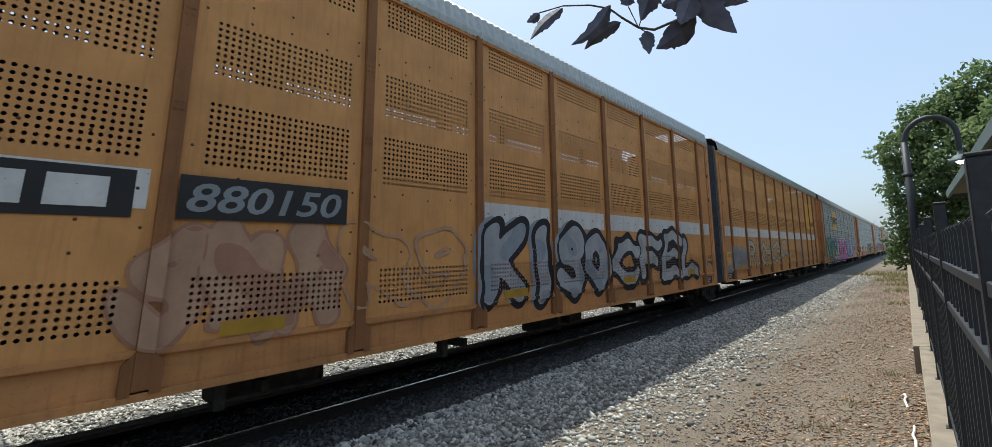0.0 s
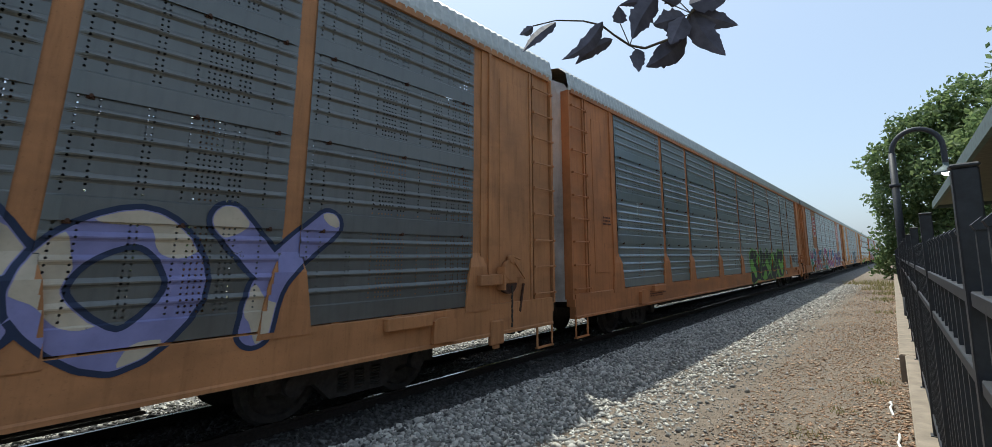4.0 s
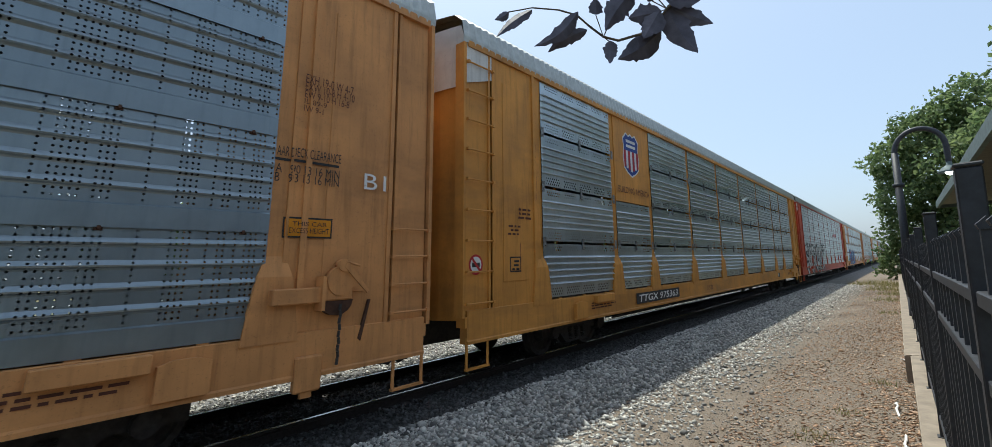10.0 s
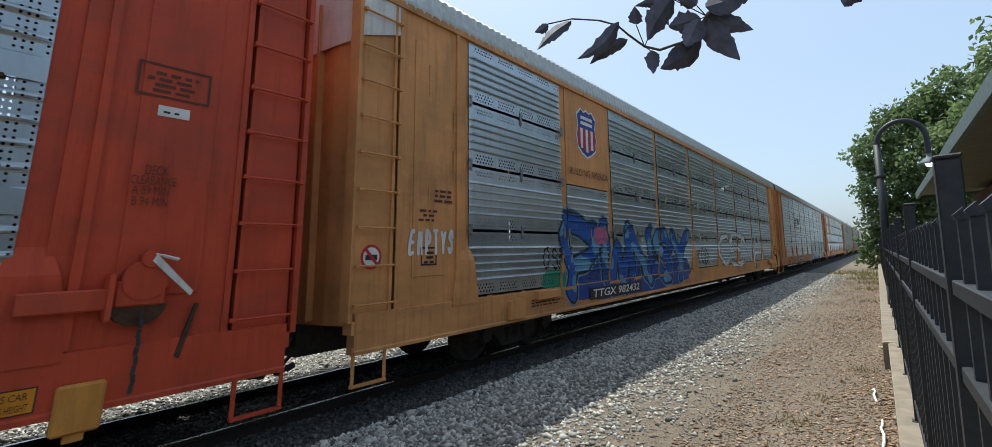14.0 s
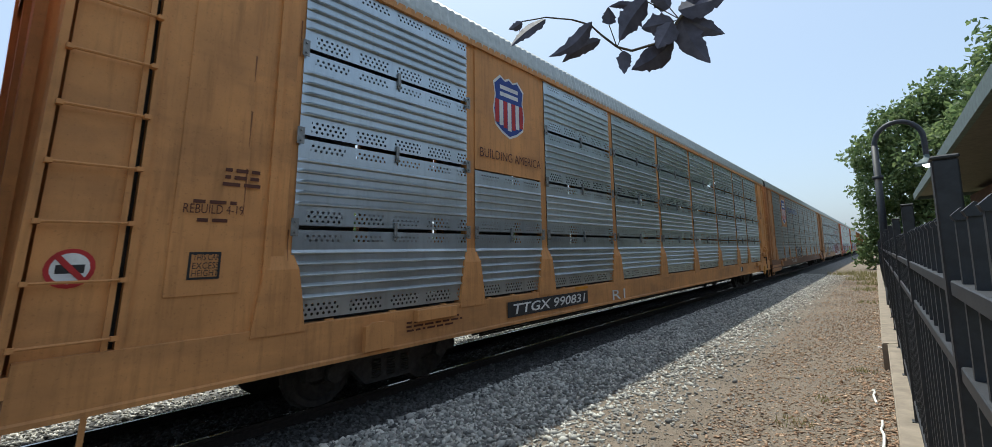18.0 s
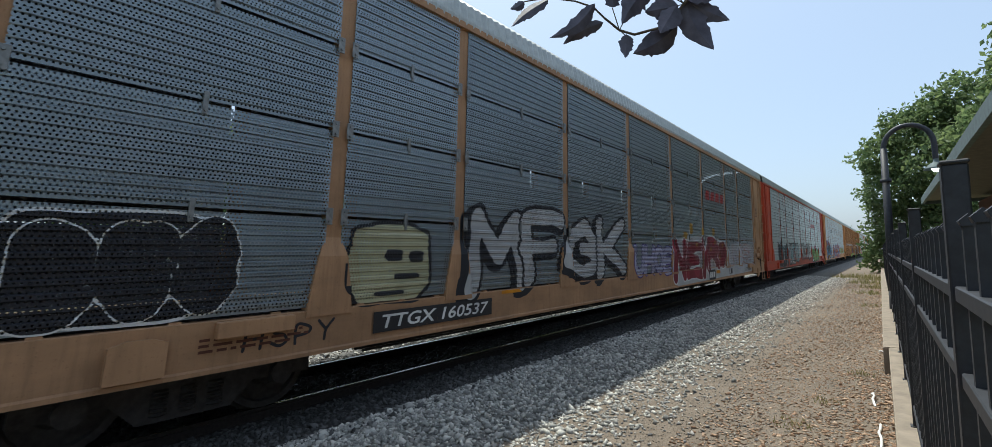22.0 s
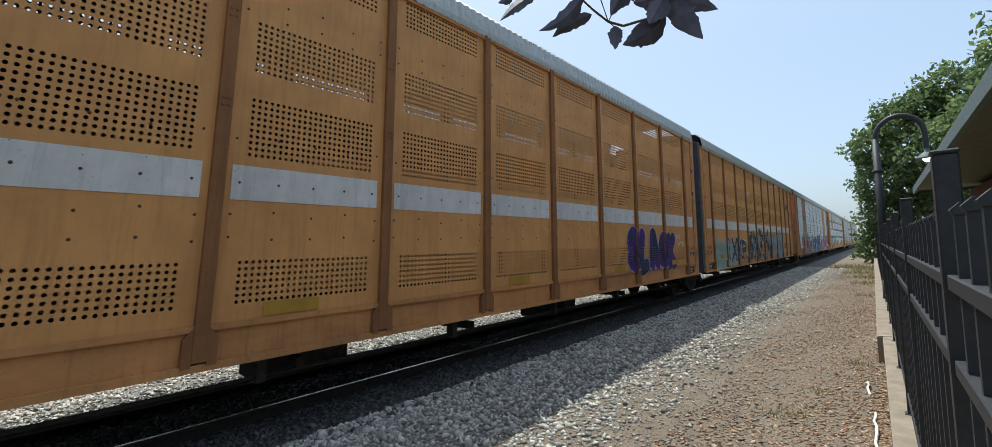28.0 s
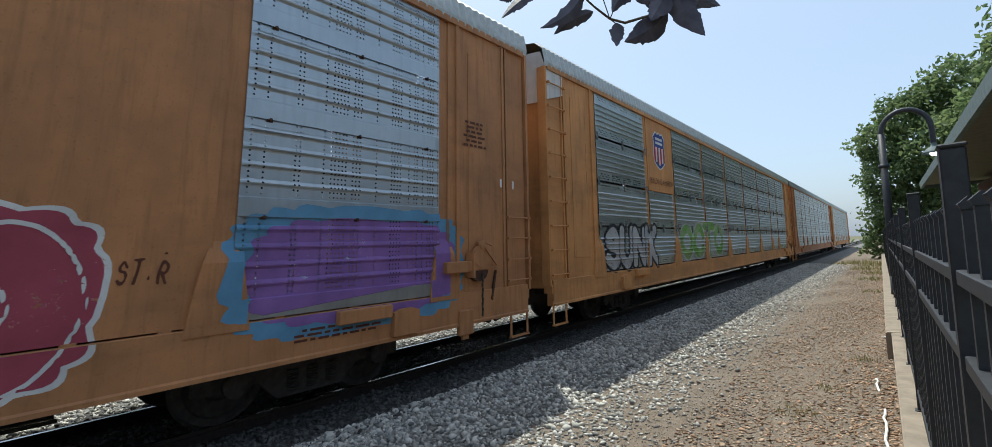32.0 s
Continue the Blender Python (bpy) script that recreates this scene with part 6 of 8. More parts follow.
words("E", "B1", 1.14, 0.81, 2.81, 3.01, "white")
words("O", "B1", 0.86, 0.43, 2.84, 2.98, "white")
patch("E", rect(2.10, 1.53, 2.18, 2.41), "board", 0.005, "warning_sign", "yellow warning plate with black writing")
patch("E", rect(2.08, 1.55, 2.20, 2.39), "amber", 0.007, "warning_sign", "yellow warning plate with black writing")
words("E", "THIS CAR", 2.02, 1.61, 2.31, 2.36, "board")
words("E", "EXCESS HEIGHT", 2.05, 1.58, 2.23, 2.29, "board")
patch("D", rect(2.02, 1.42, 2.21, 2.41), "board", 0.005, "warning_sign", "yellow warning plate with black writing")
patch("D", rect(2.00, 1.44, 2.23, 2.39), "amber", 0.007, "warning_sign", "yellow warning plate with black writing")
words("D", "THIS CAR", 1.94, 1.50, 2.32, 2.36, "board")
words("D", "EXCESS HEIGHT", 1.97, 1.47, 2.26, 2.30, "board")
words("G", "DECK", 1.52, 1.34, 2.62, 2.71, "brown")
words("G", "CLEARANCE", 1.62, 1.27, 2.53, 2.61, "brown")
words("G", "A 89 MIN", 1.60, 1.32, 2.44, 2.52, "brown")
words("G", "B 94 MIN", 1.59, 1.32, 2.34, 2.42, "brown")
bars("J", 29.08, 28.67, 2.43, 2.50, "brown", 1, 31)
words("J", "REBUILD 4-19", 29.15, 28.61, 2.33, 2.42, "brown")
bars("J", 29.04, 28.74, 2.25, 2.32, "brown", 1, 32)
words("J", "THIS CAR", 29.02, 28.79, 1.88, 1.94, "board")
words("J", "EXCESS", 29.02, 28.79, 1.80, 1.86, "board")
words("J", "HEIGHT", 29.02, 28.79, 1.73, 1.79, "board")
words("F", "THIS CAR", 1.76, 1.52, 2.46, 2.52, "board")
words("F", "EXCESS", 1.76, 1.52, 2.40, 2.45, "board")
words("F", "HEIGHT", 1.74, 1.54, 2.34, 2.39, "board")
words("F", "LD LMT 80000", 18.88, 18.25, 0.83, 0.98, "brown")
words("E", "LD LMT 80000", 17.67, 16.76, 0.87, 0.94, "brown")
words("J", "R1", 20.26, 19.57, 0.73, 0.96, "white")
frame_box("G", 1.67, 1.06, 3.35, 3.67, "brown")
bars("G", 1.61, 1.16, 3.40, 3.62, "brown", 4, 21)
patch("G", rect(1.48, 1.22, 3.18, 3.28), "white", 0.006, "data_plate", "small white plate")
bars("G", 1.45, 1.25, 3.21, 3.25, "board", 1, 22)
frame_box("J", 29.05, 28.77, 1.70, 1.96, "board")
frame_box("F", 1.79, 1.50, 2.32, 2.56, "board")
board("A0", 15.70, 13.95, 2.28, 2.70, "880150", "bluegrey")
patch("A0", rect(17.8, 16.03, 2.28, 2.70), "board", 0.004, "number_board", "black board")
for k in range(3):
    patch("A0", rect(17.65 - 0.52 * k, 17.25 - 0.52 * k, 2.36, 2.62), "white", 0.008, "emblem", "plain white block marks")
for text, a, b in (("TTGX", 24.15, 22.98), ("991030", 22.42, 21.05)):
    words("B", text, a, b, 0.82, 1.04, "white", "white stencilled mark and number", slant=0.28, fat=0.016)
patch("B", rect(22.93, 22.47, 0.94, 1.06), "amber", 0.023, "warning_plate", "amber warning plate")
board("D", 21.75, 18.97, 0.79, 1.05, "TTGX 695690")
board("E", 21.75, 18.97, 0.79, 1.05, "TTGX 695476")
board("F", 24.28, 21.4, 0.79, 1.05, "TTGX 975363")
board("G", 23.2, 20.65, 0.79, 1.05, "TTGX 953471")
board("H", 24.25, 21.45, 0.79, 1.05, "TTGX 982432")
board("I", 23.2, 20.45, 0.79, 1.05, "TTGX 704262")
board("J", 24.25, 21.45, 0.79, 1.05, "TTGX 990831")
words("K", "TTGX 700360", 22.75, 20.15, 0.80, 1.02, "chalk", slant=0.28)
board("L", 24.5, 22.22, 0.79, 1.05, "TTGX 160537")
board("M", 22.66, 19.95, 0.79, 1.05, "TTGX 953260")
board("N", 23.0, 20.24, 0.79, 1.05, "TTGX 157711")
board("O", 21.72, 19.0, 0.79, 1.05, "CTTX 692363")
for key in ("F", "H", "J", "P"):
    shield(key, 24.5, 23.6, 3.98, 5.04)
    words(key, "BUILDING AMERICA", 24.9, 23.1, 3.50, 3.66, "brown", "dark stencilled words")
shield("K", 24.85, 23.3, 3.5, 5.1)
words("K", "BUILDING", 22.4, 20.0, 4.35, 4.75, "royal", "faded blue words")
words("K", "AMERICA", 19.7, 17.8, 4.35, 4.75, "royal", "faded blue words")
octagon("D", 24.75, 23.3, 3.4, 4.95)
octagon("D", 6.9, 5.5, 3.4, 4.95)
bracket_logo("E", 24.8, 23.2, 3.75, 4.36)
bracket_logo("N", 22.3, 20.6, 3.5, 4.2)
bracket_logo("O", 24.9, 23.2, 3.4, 4.0)
patch("B", rect(22.85, 19.95, 3.36, 4.95), "yellow", 0.003, "painted_patch", "yellow painted field")
for k in range(3):
    patch("B", [(22.4 - 0.85 * k, 3.85), (21.75 - 0.85 * k, 3.85), (21.65 - 0.85 * k, 4.45), (22.5 - 0.85 * k, 4.45)], "board", 0.006, "emblem", "dark block marks")
for key in ("G", "L", "M"):
    slash_logo(key, 10.1, 7.5, 3.66, 4.0, "red")
for k in range(5):
    patch("I", [(23.0, 3.95 - 0.12 * k), (21.9, 3.95 - 0.12 * k), (22.05, 3.88 - 0.12 * k), (23.1, 3.88 - 0.12 * k)], "board", 0.006, "emblem", "dark slanted stripes")
patch("I", [(21.7, 3.95), (20.6, 3.95), (20.6, 3.5), (21.3, 3.5)], "board", 0.006, "emblem", "dark block emblem")
bars("I", 23.1, 20.6, 3.2, 3.38, "board", 1, 3, "dark block lettering")
for key in ("C", "D", "E", "F", "G", "H", "J", "K", "L", "M", "O"):
    if key != "G":
        bars(key, 1.75, 1.15, 3.45, 3.9, "brown", 6, 4) if key not in "CE" else None
    bars(key, 28.9, 28.35, 2.62, 2.84, "brown", 3, 5)
    patch(key, rect(24.95 - 3.0, 24.4 - 3.0, 1.09, 1.15), "amber", 0.006, "reflector", "amber reflective strip")
    bars(key, 26.5, 25.2, 0.86, 1.02, "brown", 3, 6)
    bars(key, 4.4, 3.2, 0.86, 1.02, "brown", 3, 7)
    patch(key, rect(7.2, 6.7, 0.83, 1.04), "board", 0.005, "data_plate", "small black data plate")
    patch(key, rect(7.16, 6.97, 0.85, 1.02), "chalk", 0.007, "data_plate", "small black data plate")
def unit_stencils(key, joint_rear):
    """Boards and stencils of a flat-sided unit; places count from its joint."""
    def at(a, b):
        return (a, b) if joint_rear else (UNIT - b, UNIT - a)
    def span(a, b):
        lo, hi = at(a, b)
        return max(lo, hi), min(lo, hi)
    a, b = span(0.47, 0.83)
    words(key, "A-UNIT", a, b, 1.58, 1.70, "brown", "dark stencilled unit letter")
    a, b = span(0.44, 0.90)
    patch(key, rect(a, b, 1.37, 1.50), "board", 0.004, "data_plate", "worn dark plate with pale lines")
    for k in range(3):
        patch(key, rect(a - 0.03, b + 0.05 + 0.06 * k, 1.385 + 0.038 * k, 1.405 + 0.038 * k), "chalk", 0.007, "data_plate", "worn dark plate with pale lines")
    a, b = span(0.40, 1.12)
    patch(key, rect(a, b, 0.80, 1.02), "board", 0.004, "data_plate", "black sill plate with pale lines")
    for k in range(3):
        patch(key, rect(a - 0.1, b + 0.3 - 0.05 * k, 0.835 + 0.055 * k, 0.86 + 0.055 * k), "chalk", 0.007, "data_plate", "black sill plate with pale lines")
    # three dark bars in place of an emblem
    z = 3.25 if key == "A1" else 4.02
    lo, hi = span(20.0, 21.1)
    for k in range(3):
        x = lo - 0.37 * k
        patch(key, [(x, z), (x - 0.27, z), (x - 0.32, z + 0.3), (x - 0.05, z + 0.3)], "brown", 0.006, "emblem", "dark brown block emblem")
    a, b = span(20.3, 20.8)
    patch(key, rect(a, b, 1.38, 1.66), "board", 0.004, "data_plate", "black and white data plate")
    for k in range(2):
        for i in range(4):
            patch(key, rect(a - 0.03 - 0.24 * k, a - 0.21 - 0.24 * k, 1.40 + 0.065 * i, 1.43 + 0.065 * i), "chalk", 0.007, "data_plate", "black and white data plate")
    a, b = span(18.3, 19.1)
    bars(key, a, b, 1.35, 1.62, "brown", 4, 8)
    a, b = span(21.75, 22.2)
    bars(key, a, b, 2.5, 3.1, "brown", 5, 9)
    bars(key, a, b, 3.5, 3.8, "brown", 3, 10)
    patch(key, rect(a, b, 1.75, 1.93), "brown", 0.004, "data_plate", "stencilled frame")
    patch(key, rect(a - 0.02, b + 0.02, 1.77, 1.91), "yellow", 0.006, "data_plate", "stencilled frame")
    for o in (2.1, 6.2, 10.4, 14.6):
        a, b = span(o, o + 0.62)
        patch(key, rect(a, b, 1.16, 1.30), "gold", 0.010, "reflector", "dull yellow reflective strip")


for key in ("A0", "A1", "A2", "A3"):
    unit_stencils(key, key in ("A0", "A2"))
patch("A1", rect(5.4, 2.68, 3.05, 4.75), "yellow", 0.003, "painted_patch", "lighter repainted area")
# rust that has run down from the bolts
for i, key in enumerate("BCDEFGHIJKLMNOPQ"):
    for k in range(5):
        a, z = 28.95 - 0.17 * ((k * 3 + i) % 6), 2.2 + 0.62 * ((k * 2 + i) % 5)
        patch(key, [(a, z), (a - 0.02, z), (a - 0.012, z - 0.28 - 0.05 * k), (a - 0.006, z - 0.3 - 0.05 * k)], "rusty", 0.0013, "rust_streak", "thin brown rust streak")
for key, x in (("F", 29.87), ("H", 29.87), ("J", 29.87), ("F", 0.33)):
    for k, col in ((1.0, "red"), (0.78, "white")):
        patch(key, [(x + 0.16 * k * math.cos(q), 1.84 + 0.16 * k * math.sin(q)) for q in [i * math.pi / 10 for i in range(20)]], col, 0.005 + 0.002 * (k < 1), "warning_sign", "round red and white prohibition sign")
    patch(key, rect(x + 0.09, x - 0.09, 1.80, 1.87), "board", 0.009, "warning_sign", "round red and white prohibition sign")
    patch(key, [(x + 0.12, 1.94), (x + 0.09, 1.97), (x - 0.12, 1.74), (x - 0.09, 1.71)], "red", 0.011, "warning_sign", "round red and white prohibition sign")
for key in ("F", "H"):
    frame_box(key, 29.06, 28.76, 1.70, 1.96, "board")
    bars(key, 29.03, 28.79, 1.73, 1.93, "board", 3, 41)
    bars(key, 29.12, 28.75, 2.33, 2.53, "brown", 3, 42)
patch("D", [(27.85 + 0.47 * x, 1.75 + 0.45 * z) for x, z in ((0, -1), (0.7, -0.1), (1, 0.4), (0.8, 0.9), (0.4, 0.95), (0, 0.5), (-0.4, 0.95), (-0.8, 0.9), (-1, 0.4), (-0.7, -0.1))], "pale", 0.004, "spray_paint", "pale spray-painted heart")
patch("D", [(27.85 + 0.39 * x, 1.77 + 0.37 * z) for x, z in ((0, -1), (0.7, -0.1), (1, 0.4), (0.8, 0.9), (0.4, 0.95), (0, 0.5), (-0.4, 0.95), (-0.8, 0.9), (-1, 0.4), (-0.7, -0.1))], "slate", 0.006, "spray_paint", "pale spray-painted heart")


# ---- ground ----
def leaf_mat(name, tones, clear=0.42):
    n = Nodes(name)
    geo = n.put("ShaderNodeNewGeometry")
    c = n.ramp(geo.outputs["Random Per Island"], [(0.0, tones[0]), (0.5, tones[1]), (1.0, tones[2])])
    n.surface(c, 0.55, 0, 0.3)
    tr = n.put("ShaderNodeBsdfTranslucent")
    n.link(c, tr.inputs[0])
    mx = n.put("ShaderNodeMixShader")
    n.link(clear, mx.inputs[0])
    n.link(n.b.outputs[0], mx.inputs[1])
    n.link(tr.outputs[0], mx.inputs[2])
    n.link(mx.outputs[0], n.out.inputs[0])
    return n.m


def gravel_mat(name, tones, scale, bump, dark_track=False):
    n = Nodes(name)
    v = n.put("ShaderNodeTexVoronoi")
    v.inputs["Scale"].default_value = scale
    n.link(n.put("ShaderNodeTexCoord").outputs["Object"], v.inputs["Vector"])
    big = n.noise(0.9, 5, 0.6)
    fine = n.noise(60, 4)
    c = n.ramp(v.outputs["Color"], [(0.0, tones[0]), (0.5, tones[1]), (1.0, tones[2])])
    c = n.mix(0.5, c, n.ramp(big, [(0.3, mul(tones[1], 0.75)), (0.7, mul(tones[1], 1.2))]))
    patchy = n.noise(7.0, 6, 0.75)
    c = n.mix(n.math("MULTIPLY", n.ramp(patchy, [(0.42, (0, 0, 0)), (0.62, (1, 1, 1))]), 0.55), c, mul(tones[0], 0.85))
    if dark_track:
        xyz = n.put("ShaderNodeSeparateXYZ")
        n.link(n.put("ShaderNodeTexCoord").outputs["Object"], xyz.inputs[0])
        # stone is darker out to about 1.8 m from the track's middle
        off = n.math("ABSOLUTE", n.math("SUBTRACT", xyz.outputs[0], TRACK))
        edge = n.math("ADD", off, n.math("MULTIPLY", n.noise(3.0, 3), 0.3))
        c = n.mix(n.ramp(n.math("MULTIPLY", edge, 0.25), [(0.455, (1, 1, 1)), (0.525, (0, 0, 0))]), c, (0.045, 0.041, 0.038))
    h = n.math("ADD", n.math("MULTIPLY", v.outputs["Distance"], -1.0), n.math("MULTIPLY", fine, 0.4))
    n.bump(h, 0.7, bump)
    return n.surface(c, 0.92, 0, 0.25)


# bed darker than its loose stones: shade of the gaps put into colour
M["ballast"] = gravel_mat("ballast_stone", [(0.12, 0.114, 0.104), (0.20, 0.19, 0.172), (0.33, 0.315, 0.285)], 24, 0.03, True)
M["path"] = gravel_mat("trodden_gravel_path", [(0.150, 0.115, 0.083), (0.215, 0.172, 0.130), (0.285, 0.240, 0.190)], 90, 0.012)
M["ground"] = gravel_mat("dry_ground", [(0.10, 0.11, 0.05), (0.16, 0.15, 0.08), (0.22, 0.20, 0.12)], 9, 0.02)


def ground():
    bm = B()
    vs = [bm.verts.new(p) for p in ((-2500, -2500, -0.01), (2500, -2500, -0.01), (2500, 2500, -0.01), (-2500, 2500, -0.01))]
    bm.faces.new(vs)
    tagged(part("ground", bm, M["ground"]), "dry grassy ground reaching the horizon", "ground", "", "structure")
    bm = B()
    ys = [-30 + 2.0 * i for i in range(75)]
    prev = None
    for y in ys:
        ring = [bm.verts.new((x + 0.12 * noise.noise((x, y * 0.3, 0)), y, 0.0 + 0.012 * noise.noise((x * 2, y * 0.7, 3)))) for x in (-4.2, -3.4, -2.6, -1.8, -1.0, -0.2, 0.4)]
        if prev:
            for a, b, c, d in zip(prev, prev[1:], ring[1:], ring):
                bm.faces.new((a, b, c, d))
        prev = ring
    tagged(part("path", bm, M["path"]), "sunlit path of trodden tan gravel", "path", "", "structure")
    bm = B()
    prof = [(-13.0, 0.0), (-10.0, 0.03), (-8.8, 0.11), (-4.7, 0.11), (-3.9, 0.05), (-3.2, -0.005)]
    prism(bm, prof + [(-3.2, -0.1), (-13.0, -0.1)], "y", -60, 700)
    tagged(part("ballast_bed", bm, M["ballast"]), "grey crushed stone ballast bed", "ballast", "", "structure")


ground()


def rails():
    out = [(-0.036, 0.16), (0.036, 0.16), (0.036, 0.125), (0.012, 0.11), (0.012, 0.03), (0.07, 0.012), (0.07, 0), (-0.07, 0), (-0.07, 0.012), (-0.012, 0.03), (-0.012, 0.11), (-0.036, 0.125)]
    for x in (TRACK + 0.753, TRACK - 0.753):
        bm = B()
        prism(bm, [(x + p, RAIL - 0.16 + q) for p, q in out], "y", -60, 700)
        r = tagged(part("rail", bm, M["rail_side"]), "rusty steel rail with a bright worn head", "rail", "rails of the track", "structure")
        bm = B()
        box(bm, x - 0.026, x + 0.026, -60, 700, RAIL, RAIL + 0.0015)
        part("rail_head", bm, M["rail"], r, "polished running surface")
    bm = B()
    box(bm, -1.3, 1.3, -0.11, 0.11, -0.08, 0.10, 0.012)
    me = mesh_of("tie", bm, M["tie"])
    bed = tagged(new("track_ties"), "dark creosoted timber cross ties", "cross ties", "", "structure")
    for i in range(140):
        t = part("tie", me, None, bed, "", (TRACK + random.uniform(-0.03, 0.03), -4 + 0.52 * i, 0))
        t.rotation_euler.z = random.uniform(-0.02, 0.02)


rails()


def stones(name, count, area, size, ground_z, tones, seed, label, flat=0.7, heap=1.0):
    """Loose stones scattered over area (x0, x1, y0, y1), densest at y0."""
    rng = np.random.default_rng(seed)
    x = area[1] - (area[1] - area[0]) * rng.uniform(0, 1, count) ** heap
    y = area[2] + (area[3] - area[2]) * rng.uniform(0, 1, count) ** 1.6
    s = size * rng.lognormal(0, 0.3, count)
    base = np.array([(1, 0, 0), (-1, 0, 0), (0, 1, 0), (0, -1, 0), (0, 0, 1), (0, 0, -1)], float)
    v = np.repeat(base[None], count, 0) * rng.uniform(0.55, 1.15, (count, 6, 1)) + rng.normal(0, 0.18, (count, 6, 3))
    a = rng.uniform(0, 6.283, count)
    tilt = rng.normal(0, 0.5, count)
    ca, sa, ct, st = np.cos(a), np.sin(a), np.cos(tilt), np.sin(tilt)
    v[:, :, 2] *= flat
    yy = v[:, :, 1] * ct[:, None] - v[:, :, 2] * st[:, None]
    zz = v[:, :, 1] * st[:, None] + v[:, :, 2] * ct[:, None]
    xx = v[:, :, 0] * ca[:, None] - yy * sa[:, None]
    yy = v[:, :, 0] * sa[:, None] + yy * ca[:, None]
    z0 = np.array([ground_z(p) for p in x])
    pts = np.stack([xx * s[:, None] + x[:, None], yy * s[:, None] + y[:, None], zz * s[:, None] + (z0 + s * flat * 0.25)[:, None]], 2).reshape(-1, 3)
    tri = np.array([(0, 2, 4), (2, 1, 4), (1, 3, 4), (3, 0, 4), (2, 0, 5), (1, 2, 5), (3, 1, 5), (0, 3, 5)])
    f = (np.arange(count)[:, None, None] * 6 + tri[None]).reshape(-1, 3)
    me = bpy.data.meshes.new(name)
    me.vertices.add(len(pts))
    me.vertices.foreach_set("co", pts.ravel())
    me.loops.add(len(f) * 3)
    me.loops.foreach_set("vertex_index", f.ravel())
    me.polygons.add(len(f))
    me.polygons.foreach_set("loop_start", np.arange(0, len(f) * 3, 3))
    me.update(calc_edges=True)
    n = Nodes(name)
    geo = n.put("ShaderNodeNewGeometry")
    c = n.ramp(geo.outputs["Random Per Island"], [(i / (len(tones) - 1), t) for i, t in enumerate(tones)])
    g = n.noise(50, 3)
    c = n.mix(n.math("MULTIPLY", g, 0.35), c, mul(tones[0], 0.7))
    n.surface(c, 0.9, 0, 0.3)
    me.materials.append(n.m)
    return tagged(part(name, me), label, "stones", "", "stuff")


def bed_z(x):
    pts = ((-13.0, 0.0), (-10.0, 0.03), (-8.8, 0.11), (-4.7, 0.11), (-3.9, 0.05), (-3.2, 0.0), (5.0, 0.0))
    for (a, p), (b, q) in zip(pts, pts[1:]):
        if a <= x <= b:
            return p + (q - p) * (x - a) / (b - a)
    return 0.0


GREY = [(0.17, 0.162, 0.145), (0.34, 0.325, 0.29), (0.52, 0.495, 0.435), (0.76, 0.72, 0.635)]
stones("rear_ballast_stones", 20000, (-4.8, -1.9, 0.5, -10.0), 0.033, bed_z, GREY, 31, "grey crushed stone lying on the track bed", 0.7, 0.45)
stones("rear_pebbles", 12000, (-3.3, 0.0, 1.5, -10.0), 0.011, bed_z, [(0.17, 0.145, 0.115), (0.25, 0.215, 0.175), (0.46, 0.43, 0.385)], 32, "loose pebbles on the trodden path", 0.5)
CHIPS = [(0.17, 0.10, 0.06), (0.32, 0.20, 0.125), (0.40, 0.265, 0.17), (0.54, 0.41, 0.29)]
# dark tones of the stones near the rails and between the ties
DARK_STONE = [(0.05, 0.047, 0.045), (0.085, 0.081, 0.076), (0.14, 0.134, 0.126)]
stones("ballast_stones", 44000, (-4.8, -1.9, 0.5, 42.0), 0.033, bed_z, GREY, 11, "grey crushed stone lying on the track bed", 0.7, 0.45)
stones("grimy_ballast_stones", 14000, (-5.75, -4.55, 0.5, 34.0), 0.028, bed_z, DARK_STONE, 21, "dark crushed stone beside the rail")
stones("far_ballast_stones", 22000, (-12.5, -8.0, 0.5, 40.0), 0.034, bed_z, GREY, 12, "grey crushed stone beyond the far rail")
stones("track_stones", 12000, (-8.1, -5.9, 0.5, 26.0), 0.030, bed_z, DARK_STONE, 13, "dark crushed stone between the ties")
stones("path_pebbles", 34000, (-3.3, 0.0, 1.5, 36.0), 0.011, bed_z, [(0.17, 0.145, 0.115), (0.25, 0.215, 0.175), (0.31, 0.28, 0.235), (0.46, 0.43, 0.385)], 14, "loose pebbles on the trodden path", 0.5)
stones("stray_stones", 3600, (-3.2, -0.9, 1.5, 40.0), 0.022, bed_z, [(0.16, 0.15, 0.14), (0.28, 0.27, 0.25), (0.45, 0.43, 0.40)], 15, "stray ballast stones along the path", 0.6, 0.5)
stones("rear_wood_chips", 9000, (-1.9, 0.03, 1.5, -10.0), 0.022, bed_z, CHIPS, 33, "brown wood chips along the low wall", 0.28, 1.9)
stones("wood_chips", 26000, (-1.9, 0.03, 1.5, 36.0), 0.022, bed_z, CHIPS, 16, "brown wood chips along the low wall", 0.28, 1.9)


